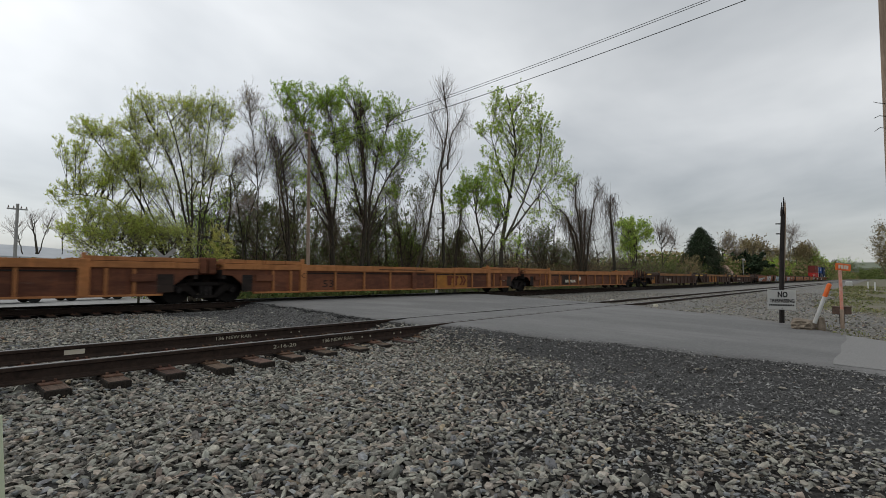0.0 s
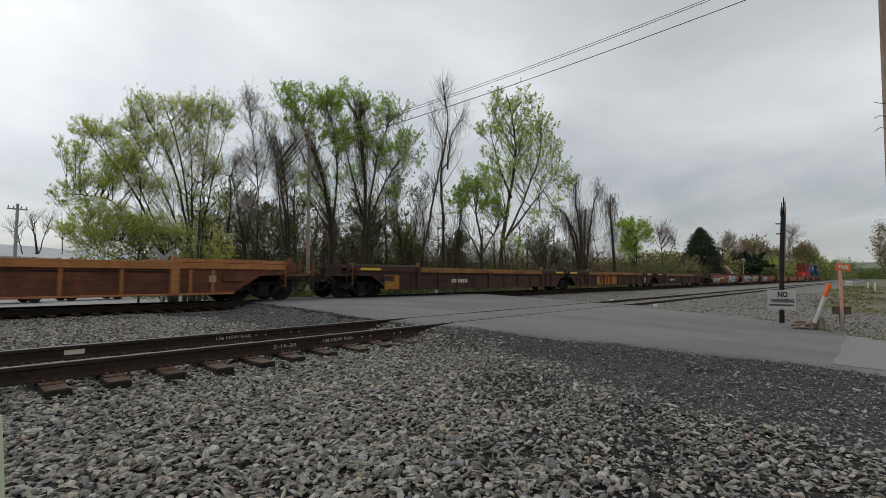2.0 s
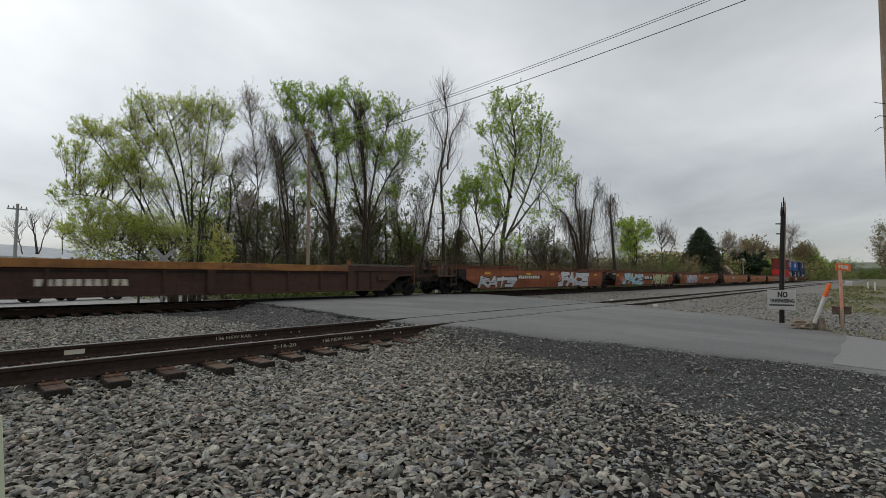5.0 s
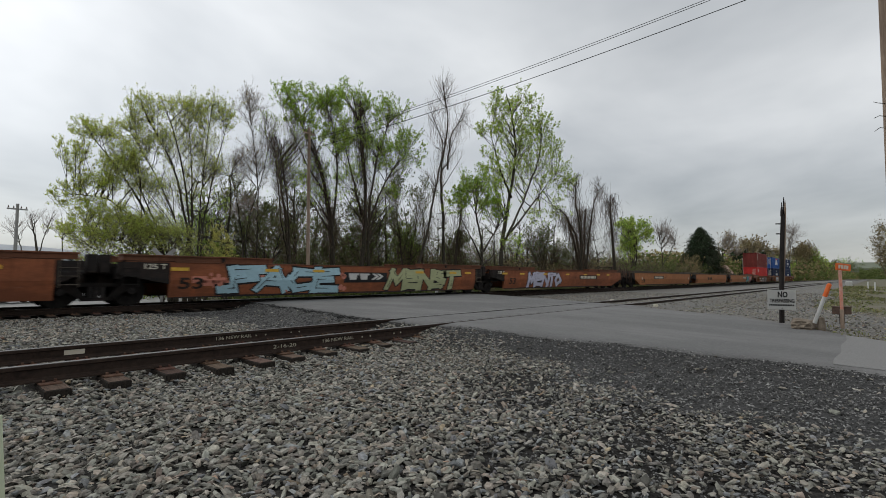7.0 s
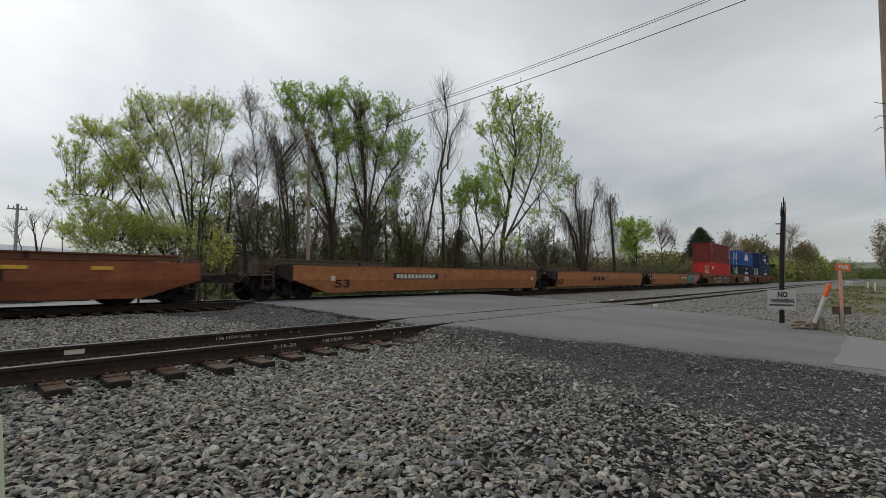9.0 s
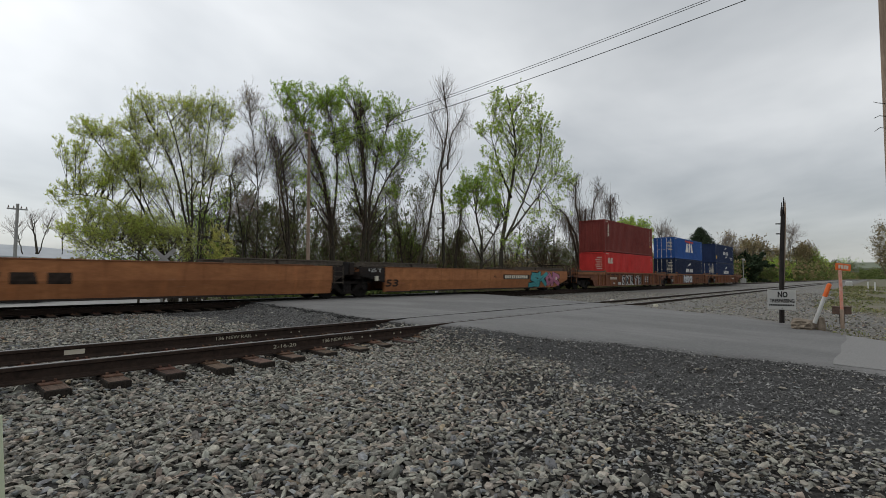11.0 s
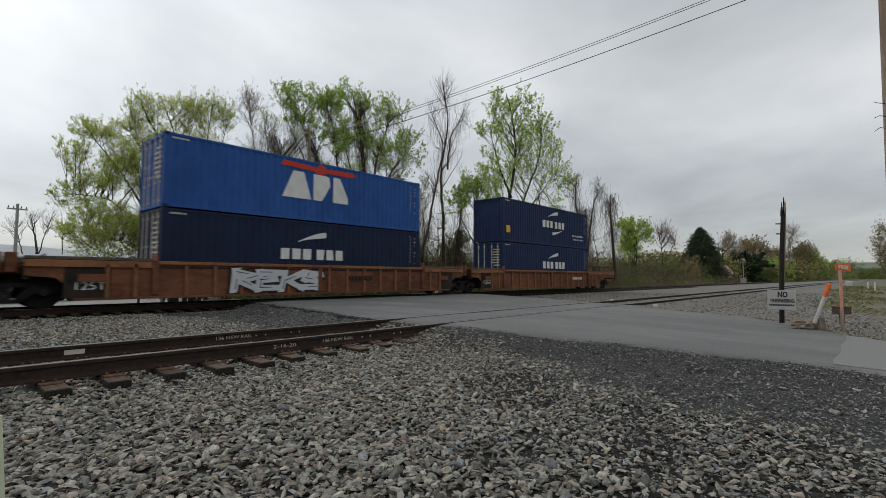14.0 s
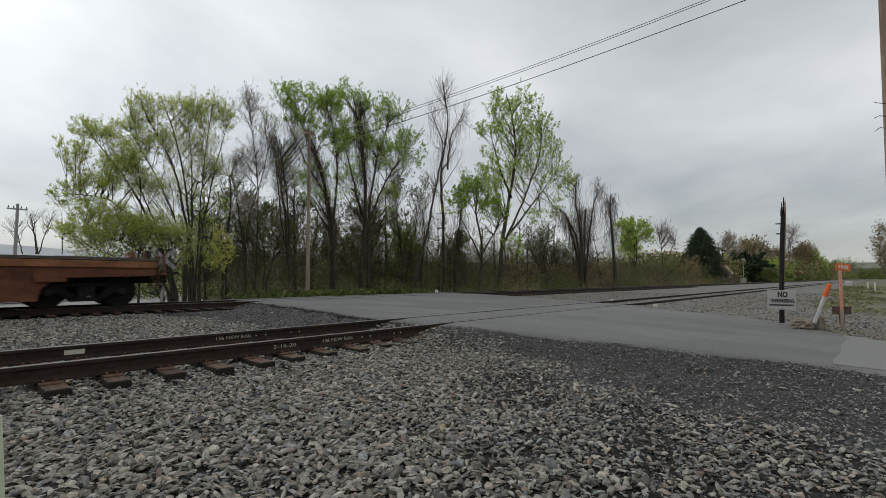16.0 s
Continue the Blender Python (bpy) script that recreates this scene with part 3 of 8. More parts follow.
def make_tracks():
    near = make_track("track_near", NEAR_Y, (-60, 900), [(-6, 7.2), (18.4, 62)], "railway track with rusty rails and dark wooden ties", 40)
    make_track("track_main", MAIN_Y, (-60, 900), [(-8, 8.4), (23, 70)], "railway track that carries the freight train", 6)
    # rubber-lined flangeways where the rails run through the asphalt
    for yc, x0, x1 in ((NEAR_Y, 7.4, 17.6), (MAIN_Y, 9.0, 22.8)):
        for sgn in (-1, 1):
            bm = bmesh.new()
            c = yc + sgn * (0.755 - 0.075)
            box(bm, x0, x1, c - 0.028, c + 0.028, -0.03, -0.0035, 0.0)
            tagged(part("flangeway", bm, M["lip"]), "dark rubber strip beside the rail in the road", "flangeway", kind="structure")
    # chalk lettering and hole marks on the webs
    yw = -0.755 - 0.010
    letters("rail_lettering", "2-16-20", 3.65, yw - 0.004, -0.125, 0.055, M["chalk"], near, 0.38)
    letters("rail_lettering", "136 NEW RAIL", 4.50, yw - 0.004, -0.118, 0.06, M["chalk"], near, 0.62)
    letters("rail_lettering", "136 NEW RAIL", 3.42, 0.755 - 0.014, -0.118, 0.06, M["chalk"], near, 0.62)
    bm = bmesh.new()
    box(bm, 1.41, 1.64, 0.755 - 0.017, 0.755 - 0.010, -0.125, -0.06)
    part("rail_label", bm, M["cream"], near, "pale rectangular label on the rail web")
    for xs, yy in (((5.33, 5.51, 6.08, 6.25), yw - 0.003), ((4.14, 4.32, 4.83, 5.0), 0.755 - 0.013)):
        for x in xs:
            bm = bmesh.new()
            box(bm, x - 0.012, x + 0.012, yy, yy + 0.003, -0.11, -0.085)
            part("rail_mark", bm, M["chalk"], near)
    # small white stubs beside the rails past the road
    for x, y in ((18.9, 6.2), (21.3, 8.9)):
        bm = bmesh.new()
        box(bm, x - 0.09, x + 0.09, y - 0.06 - NEAR_Y, y + 0.06 - NEAR_Y, -0.3, -0.03, 0.01)
        part("concrete_stub", bm, M["cream"], near, "pale stub beside the rail")


make_ground()
make_tracks()
make_stones()


# ---- the freight train ----
def rust(name, c, dark, s=0.55, amount=0.75):
    """Weathered freight-car paint: mottled, stained, with long vertical rust streaks and pale scuffs."""
    m = mat(name, c, tuple(v * 0.70 for v in c), 5.0, 0.75, 0.2, dark, s, amount, stretch=(0.5, 1, 1.4))
    nt = m.node_tree
    N, L = nt.nodes.new, nt.links.new
    b = nt.nodes["Principled BSDF"]
    col = b.inputs["Base Color"].links[0].from_socket
    tc = N("ShaderNodeTexCoord")
    for scale, lo, hi, amt, tint in (((5.0, 1.0, 0.55), 0.53, 0.70, 0.62, tuple(v * 0.42 for v in c)), ((2.2, 1.0, 0.30), 0.58, 0.74, 0.5, (min(c[0] * 1.35, 1), c[1] * 1.15, c[2] * 1.0)),
                                     ((1.1, 1.0, 7.0), 0.62, 0.72, 0.30, tuple(0.55 * v + 0.10 for v in c))):
        mp = N("ShaderNodeMapping")
        mp.inputs["Scale"].default_value = scale
        mp.inputs["Location"].default_value = (scale[0] * 3.1, 0, scale[2] * 1.7)
        L(tc.outputs["Object"], mp.inputs[0])
        n = N("ShaderNodeTexNoise")
        n.inputs["Scale"].default_value, n.inputs["Detail"].default_value, n.inputs["Roughness"].default_value = 1.6, 6, 0.62
        L(mp.outputs[0], n.inputs["Vector"])
        r = N("ShaderNodeMapRange")
        r.inputs["From Min"].default_value, r.inputs["From Max"].default_value, r.inputs["To Max"].default_value = lo, hi, amt
        L(n.outputs["Fac"], r.inputs["Value"])
        mx = N("ShaderNodeMix"); mx.data_type = "RGBA"
        mx.inputs["B"].default_value = (*tint, 1)
        L(col, mx.inputs["A"]); L(r.outputs[0], mx.inputs["Factor"])
        col = mx.outputs["Result"]
    L(col, b.inputs["Base Color"])
    return m


PAINT = {
    "A": (rust("brown_oxide_panel", (0.205, 0.080, 0.043), (0.065, 0.028, 0.02)), rust("orange_sill", (0.47, 0.20, 0.075), (0.30, 0.13, 0.06), 0.9, 0.5)),
    "B": (rust("dark_grimy_panel", (0.066, 0.038, 0.030), (0.085, 0.045, 0.03)), rust("dull_orange_sill", (0.36, 0.17, 0.06), (0.12, 0.06, 0.04), 0.8, 0.7)),
    "C": (rust("red_oxide_side", (0.33, 0.112, 0.052), (0.15, 0.055, 0.03), 0.6, 0.7), rust("red_oxide_edge", (0.20, 0.08, 0.045), (0.10, 0.05, 0.03))),
    "D": (rust("tan_orange_side", (0.43, 0.18, 0.075), (0.25, 0.10, 0.045), 0.5, 0.6), rust("tan_orange_edge", (0.28, 0.12, 0.06), (0.14, 0.07, 0.04))),
    "E": (rust("rusty_brown_panel", (0.215, 0.085, 0.046), (0.06, 0.028, 0.018)), rust("rusty_orange_chord", (0.33, 0.145, 0.068), (0.10, 0.045, 0.025), 0.9, 0.7)),
}
# soot black of the car ends, also the shade strip under the top sills
M["skirt"] = rust("soot_and_recess_shade", (0.022, 0.019, 0.018), (0.05, 0.034, 0.027))
M["panel_yellow"] = rust("yellow_panel", (0.42, 0.19, 0.045), (0.28, 0.12, 0.04), 1.2, 0.6)
M["logo_brown"] = rust("red_brown_mark", (0.17, 0.05, 0.025), (0.11, 0.035, 0.02), 1.5, 0.5)

LOCAL = {"rows": []}          # (object, middle of it along the train) to be keyed at the end
SPIN = []                     # wheelsets


def wheelset_mesh():
    bm = bmesh.new()
    tube(bm, (0, -1.02, 0), (0, 1.02, 0), 0.075, n=10)
    for s in (-1, 1):
        y = s * 0.755
        tube(bm, (0, y - 0.065, 0), (0, y + 0.065, 0), 0.475, n=28)
        tube(bm, (0, y - s * 0.09, 0), (0, y - s * 0.065, 0), 0.50, n=28)
        tube(bm, (0, y + s * 0.065, 0), (0, y + s * 0.085, 0), 0.17, 0.13, n=14)
        for k in range(3):      # web relief, so that the turn shows
            a = k * 2.094
            tube(bm, (0.30 * math.cos(a), y + s * 0.06, 0.30 * math.sin(a)), (0.30 * math.cos(a), y + s * 0.075, 0.30 * math.sin(a)), 0.05, n=8)
    return bm_mesh("wheelset", bm, M["tread"])


WHEELSET = wheelset_mesh()


def make_truck(parent, x):
    """Four-wheel freight truck under a car end: bolster, two side frames, springs, two turning wheelsets."""
    bm = bmesh.new()
    box(bm, -0.22, 0.22, -1.05, 1.05, 0.42, 0.74, 0.02)
    box(bm, -0.16, 0.16, -0.35, 0.35, 0.74, 0.98)
    truck = part("truck", bm, M["truck"], parent, "black cast-steel truck with two axles")
    truck.location = (x, 0, 0)
    for s in (-1, 1):
        bm = bmesh.new()
        y0, y1 = s * 0.93, s * 1.09
        prism(bm, [(-1.16, 0.44), (-0.70, 0.44), (-0.40, 0.22), (-0.28, 0.30), (-0.52, 0.60), (-0.62, 0.74), (-1.16, 0.60)], "y", y0, y1)
        prism(bm, [(1.16, 0.44), (1.16, 0.60), (0.62, 0.74), (0.52, 0.60), (0.28, 0.30), (0.40, 0.22), (0.70, 0.44)], "y", y0, y1)
        box(bm, -0.40, 0.40, min(y0, y1), max(y0, y1), 0.19, 0.29)
        box(bm, -0.62, 0.62, min(y0, y1), max(y0, y1), 0.63, 0.75)
        part("side_frame", bm, M["truck"], truck)
        bm = bmesh.new()
        for dx in (-0.16, 0.0, 0.16):
            tube(bm, (dx, s * 1.01, 0.29), (dx, s * 1.01, 0.62), 0.07, n=8)
        part("spring_nest", bm, M["steel"], truck)
        for dx in (-0.915, 0.915):
            bm = bmesh.new()
            tube(bm, (dx, s * 1.0, 0.475), (dx, s * 1.16, 0.475), 0.12, 0.10, n=12)
            part("bearing_cap", bm, M["steel"], truck)
    for dx in (-0.915, 0.915):
        w = new("wheelset", WHEELSET)
        w.parent = truck
        w.location = (dx, 0, 0.475)
        SPIN.append((w, dx))
    return truck


def flat_poly(bm, pts, y, t=0.004):
    """Thin raised shape on the camera side of a wall at y."""
    prism(bm, pts, "y", y, y - t)


def bars(parent, x0, x1, z0, z1, y, material, n, name="marking", seed=1, label=""):
    """Unreadable lettering: a row of plain bars."""
    rnd = random.Random(seed)
    bm = bmesh.new()
    w = (x1 - x0) / n
    for k in range(n):
        a = x0 + k * w
        flat_poly(bm, [(a, z0), (a + w * rnd.uniform(0.62, 0.8), z0), (a + w * rnd.uniform(0.62, 0.8), z1), (a, z1)], y)
    return part(name, bm, material, parent, label)


def plate_mark(parent, x0, x1, z0, z1, y, material, name="marking", label=""):
    bm = bmesh.new()
    flat_poly(bm, [(x0, z0), (x1, z0), (x1, z1), (x0, z1)], y)
    return part(name, bm, material, parent, label)


def logo_shapes(parent, x0, x1, z0, z1, y, material, label):
    """Plain stand-in for a mark: two stout blocks and a double chevron."""
    w, h = (x1 - x0) / 3, z1 - z0
    bm = bmesh.new()
    for k in (0, 1):
        a = x0 + k * w * 0.92
        flat_poly(bm, [(a + 0.10 * w, z0), (a + 0.62 * w, z0), (a + 0.70 * w, z0 + 0.72 * h), (a + 0.86 * w, z0 + 0.74 * h), (a + 0.86 * w, z1), (a, z1), (a + 0.02 * w, z0 + 0.74 * h)], y)
    for k in (0, 0.42):
        a = x0 + (1.9 + k) * w
        flat_poly(bm, [(a, z0), (a + 0.30 * w, z0), (a + 0.72 * w, z0 + 0.5 * h), (a + 0.36 * w, z1), (a + 0.06 * w, z1), (a + 0.42 * w, z0 + 0.5 * h)], y)
    return part("logo", bm, material, parent, label)


STROKES = {   # letters as broad strokes in a unit cell
    "A": [((0.12, 0), (0.48, 1)), ((0.52, 1), (0.90, 0)), ((0.25, 0.36), (0.80, 0.36))],
    "B": [((0.18, 0), (0.18, 1)), ((0.18, 0.95), (0.78, 0.82)), ((0.78, 0.82), (0.30, 0.52)), ((0.30, 0.52), (0.88, 0.26)), ((0.88, 0.26), (0.18, 0.05))],
    "C": [((0.88, 0.86), (0.35, 0.92)), ((0.35, 0.92), (0.14, 0.45)), ((0.14, 0.45), (0.40, 0.06)), ((0.40, 0.06), (0.92, 0.14))],
    "E": [((0.18, 0.02), (0.22, 0.98)), ((0.20, 0.94), (0.92, 0.98)), ((0.20, 0.52), (0.76, 0.55)), ((0.18, 0.06), (0.95, 0.02))],
    "F": [((0.30, 0.0), (0.26, 0.98)), ((0.22, 0.92), (0.98, 1.0)), ((0.28, 0.50), (0.80, 0.56)), ((0.30, 0.08), (0.02, 0.0))],
    "K": [((0.18, 0), (0.18, 1)), ((0.24, 0.46), (0.90, 1.0)), ((0.36, 0.56), (0.95, 0.0))],
    "M": [((0.08, 0), (0.20, 1)), ((0.20, 0.98), (0.50, 0.42)), ((0.50, 0.42), (0.80, 0.98)), ((0.80, 1), (0.94, 0))],
    "N": [((0.14, 0), (0.16, 1)), ((0.16, 0.98), (0.84, 0.04)), ((0.84, 0), (0.88, 1))],
    "O": [((0.50, 0.95), (0.14, 0.55)), ((0.14, 0.55), (0.42, 0.05)), ((0.42, 0.05), (0.88, 0.40)), ((0.88, 0.40), (0.50, 0.95))],
    "R": [((0.18, 0), (0.18, 1)), ((0.18, 0.94), (0.84, 0.78)), ((0.84, 0.78), (0.28, 0.46)), ((0.36, 0.50), (0.95, 0.0))],
    "S": [((0.90, 0.88), (0.32, 0.92)), ((0.32, 0.92), (0.22, 0.62)), ((0.22, 0.62), (0.82, 0.42)), ((0.82, 0.42), (0.70, 0.08)), ((0.70, 0.08), (0.08, 0.06))],
    "T": [((0.50, 0), (0.46, 0.98)), ((0.04, 0.90), (0.98, 0.98))],
    "Y": [((0.50, 0), (0.50, 0.50)), ((0.50, 0.45), (0.08, 1.0)), ((0.50, 0.45), (0.95, 1.0))],
}


def stroke(p, q, w0, w1, cut):
    """A wedge from p to q, w0 and w1 broad, its ends cut on the slant."""
    d = Vector((q[0] - p[0], q[1] - p[1]))
    d.normalize()
    n = Vector((-d.y, d.x))
    a, b = Vector(p) - d * w0 * 0.5, Vector(q) + d * w1 * 0.5
    pts = [a - n * w0 * 0.5 + d * cut, a + n * w0 * 0.5 - d * cut, b + n * w1 * 0.5 - d * cut * 0.5, b - n * w1 * 0.5 + d * cut]
    return [(v.x, v.y) for v in pts]


def on_side(ob):
    """Bend a flat marking round the crease of a smooth car side, so that it lies on the leaning lower panel."""
    m, up = ob.matrix_basis.copy(), ob.parent
    while up.parent:
        m, up = up.matrix_basis @ m, up.parent
    back = m.inverted()
    bm = bmesh.new()
    bm.from_mesh(ob.data)
    bmesh.ops.transform(bm, matrix=m, verts=bm.verts)
    bmesh.ops.bisect_plane(bm, geom=bm.verts[:] + bm.edges[:] + bm.faces[:], plane_co=(0, 0, CREASE), plane_no=(0, 0, 1))
    for v in bm.verts:
        if v.co.z < CREASE:
            v.co.y += (CREASE - v.co.z) * LEAN
    bmesh.ops.transform(bm, matrix=back, verts=bm.verts)
    bm.to_mesh(ob.data)
    bm.free()
    for c in ob.children:
        on_side(c)


CREASE, LEAN = 0.82, 0.14 / 0.57


def blobs(parent, x0, x1, z0, z1, y, fill, line, word, seed, accent=None, label="spray-painted graffiti letters with a black outline", fold=True):
    """Spray-paint piece: broad slanted letters that overlap, a dark outline, pale edge lines and paint dots."""
    rnd = random.Random(seed)
    n = len(word)
    w, h = (x1 - x0) / n, z1 - z0
    back, front, inner, spots = bmesh.new(), bmesh.new(), bmesh.new(), bmesh.new()
    layer = 0
    for k, ch in enumerate(word):
        lean, grow_, drop = rnd.uniform(-0.02, 0.16) * w, rnd.uniform(1.08, 1.25), rnd.uniform(-0.03, 0.03) * h
        for p, q in STROKES[ch]:
            t = min(w * 0.30, h * 0.27)
            def at(c):
                return (x0 + (k + 0.5 + (c[0] - 0.5) * grow_ + rnd.uniform(-0.03, 0.03)) * w + lean * c[1],
                        z0 + t * 0.55 + drop + (h - 1.1 * t) * min(max(c[1] + rnd.uniform(-0.04, 0.04), 0), 1))
            p, q = at(p), at(q)
            a, b = t * rnd.uniform(0.8, 1.25), t * rnd.uniform(0.8, 1.25)
            dy = 0.0007 * (layer % 6)
            layer += 1
            low = lambda pts: [(u, min(max(v, z0), z1 + 0.02)) for u, v in pts]
            flat_poly(back, low(stroke(p, q, a + 0.13, b + 0.13, 0.03)), y - dy, 0.003)
            flat_poly(front, low(stroke(p, q, a, b, 0.04)), y - 0.006 - dy, 0.003)
            if rnd.random() < 0.7:
                e = 0.30 * a
                flat_poly(inner, stroke((p[0] + e * 0.6, p[1] + e * 0.3), (p[0] + e * 0.6 + (q[0] - p[0]) * 0.55, p[1] + e * 0.3 + (q[1] - p[1]) * 0.55), 0.035, 0.02, 0.0), y - 0.014, 0.003)
    if accent:
        for _ in range(3 * n):
            ax, az, r = rnd.choice((x0 - rnd.uniform(0, 0.5), x1 + rnd.uniform(0, 0.5), x0 + rnd.uniform(0, 1) * (x1 - x0))), z0 + rnd.uniform(0.1, 0.75) * h, rnd.uniform(0.04, 0.13)
            flat_poly(spots, [(ax + r * math.cos(i * 0.785), az + r * math.sin(i * 0.785)) for i in range(8)], y - 0.016 + (0.015 if rnd.random() < 0.5 else 0.0))
    g = part("graffiti", back, line, parent, label)
    part("fill", front, fill, g)
    part("stroke", inner, line, g)
    if accent:
        part("spot", spots, accent, g)
    else:
        spots.free()
    if fold:
        on_side(g)
    return g


def well_unit(car, xa, xb, left, right, style, seed, label):
    """One well unit between the pull faces xa and xb along the train; left, right: 'joint' or 'coupler'."""
    rnd = random.Random(seed)
    mid = (xa + xb) / 2
    unit = tagged(new("well_car"), label, "freight car", "units of the freight train")
    a, b = xa - mid, xb - mid
    panel, chord = PAINT[car]
    d = {"joint": (0.42, 0.78, 1.55, 3.65), "coupler": (1.75, 2.75, 3.75, 5.75) if style != "dense" else (0.65, 1.3, 3.6, 5.9)}
    ua, sa, la, pa = (a + v for v in d[left])
    ub, sb, lb, pb = (b - v for v in d[right])
    bottom = 0.35 if style == "ribbed" else 0.27
    # side walls with their cut-away ends
    for s in (-1, 1):
        bm = bmesh.new()
        if style == "ribbed":
            prism(bm, [(la, bottom), (lb, bottom), (sb, 0.98), (ub, 1.02), (ub, 1.22), (ua, 1.22), (ua, 1.02), (sa, 0.98)], "y", s * 1.40, s * 1.425)
        elif style == "smooth":
            ea, eb = a + (1.9 if left == "joint" else 2.4), b - (1.1 if right == "joint" else 1.15)
            la2, lb2 = ea + (0.0 if left == "joint" else 1.8), eb - (0.0 if right == "joint" else 1.75)
            up = [bm.verts.new((x, s * 1.49, z)) for x, z in ((ea, 0.82), (eb, 0.82), (eb, 1.42), (ea, 1.42))]
            lo = [bm.verts.new((x, s * 1.35, z)) for x, z in ((la2, 0.25), (lb2, 0.25))]
            inn = [bm.verts.new((x, s * 1.30, z)) for x, z in ((ea, 1.42), (eb, 1.42), (lb2, 0.25), (la2, 0.25))]
            for f in ((up[0], up[1], up[2], up[3]), (lo[0], lo[1], up[1], up[0]), (up[3], up[2], inn[1], inn[0]), (lo[0], lo[1], inn[2], inn[3]),
                      (inn[0], inn[1], inn[2], inn[3])):
                bm.faces.new(f)
        else:
            pts = [(la, bottom), (lb, bottom), (lb + 0.10, 0.62), (lb + 0.45, 0.90), (sb + 0.2, 0.95), (ub, 0.98), (ub, 1.38), (ua, 1.38), (ua, 0.98), (sa - 0.2, 0.95), (la - 0.45, 0.90), (la - 0.10, 0.62)]
            prism(bm, pts, "y", s * 1.40, s * 1.425)
        part("side_wall", bm, panel, unit)
    # sills, ribs, posts
    for s in (-1, 1):
        if style != "smooth":
            bm = bmesh.new()
            y0, y1 = sorted((s * 1.38, s * 1.515))
            box(bm, la, lb, y0, y1, bottom - 0.035, bottom + 0.03, 0.008)
            part("bottom_sill", bm, chord if car == "A" else panel, unit)
            top = (1.19, 1.445) if style == "ribbed" else (1.335, 1.45)
            m = pa + (pb - pa) * rnd.uniform(0.5, 0.62)
            for p0, p1 in ((pa + 0.02, m - 0.012), (m + 0.012, pb - 0.02)):
                bm = bmesh.new()
                y0, y1 = sorted((s * 1.33, s * 1.525))
                box(bm, p0, p1, y0, y1, *top, 0.012)
                part("top_sill", bm, chord, unit, "orange-painted top sill")
            n = 8 if style == "ribbed" else 13
            bm = bmesh.new()
            y0, y1 = sorted((s * 1.42, s * 1.50))
            w = 0.04 if style == "ribbed" else 0.05
            box(bm, -w, w, y0, y1, bottom + 0.03, top[0], 0.008)
            # A and E ribs take the lighter sill colour to imitate lit edges
            rib = bm_mesh("rib", bm, chord if car in "AE" else panel)
            for k in range(1, n):
                r = new("rib", rib)
                r.parent = unit
                r.location.x = pa + (pb - pa) * k / n
            for x in ((la + pa) / 2 - 0.25, (la + pa) / 2 + 0.5, (lb + pb) / 2 + 0.25, (lb + pb) / 2 - 0.5):
                r = new("rib", rib)
                r.parent = unit
                r.location.x = x
            # dark strip imitates the shaded recess below the top sill
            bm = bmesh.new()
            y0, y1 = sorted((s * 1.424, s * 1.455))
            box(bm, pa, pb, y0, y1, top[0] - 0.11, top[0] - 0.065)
            part("grab_strip", bm, M["skirt"], unit, "dark strip standing in for the shaded recess under the top sill")
            for x in (pa, (pa + pb) / 2, pb):
                bm = bmesh.new()
                y0, y1 = sorted((s * 1.40, s * 1.535))
                h = 1.47 if x != (pa + pb) / 2 else top[0]
                hw = 0.14 if style == "ribbed" else 0.10
                box(bm, x - hw, x + hw, y0, y1, 0.36, h, 0.015)
                part("post", bm, panel if x == (pa + pb) / 2 or car != "A" else chord, unit)
        else:
            bm = bmesh.new()
            y0, y1 = sorted((s * 1.35, s * 1.515))
            box(bm, pa - 1.6, pb + 1.6, y0, y1, 1.405, 1.45, 0.008)
            part("top_sill", bm, chord, unit)
            bm = bmesh.new()
            y0, y1 = sorted((s * 1.28, s * 1.372))
            box(bm, la + 0.5, lb - 0.5, y0, y1, 0.22, 0.262, 0.006)
            part("bottom_sill", bm, M["skirt"], unit)
    # ends: deck, bulkhead, walkways, side panels
    for end, pe, ue, kind, g in ((a, pa, ua, left, 1), (b, pb, ub, right, -1)):
        bm = bmesh.new()
        x0, x1 = sorted((pe, ue))
        box(bm, x0, x1, -1.38, 1.38, 1.00, 1.10)
        box(bm, min(ue, ue + g * 0.12), max(ue, ue + g * 0.12), -1.38, 1.38, 0.86, 1.20)
        x0, x1 = sorted((end + g * 0.05, pe))
        box(bm, x0, x1, -0.34, 0.34, 0.72, 1.04)
        part("end_deck", bm, M["skirt"], unit)
        bm = bmesh.new()
        prism(bm, [(pe, 0.30), (pe + g * 0.06, 0.30), (pe + g * 0.06, 1.38), (pe, 1.38)], "y", -1.36, 1.36)
        part("bulkhead", bm, panel, unit)
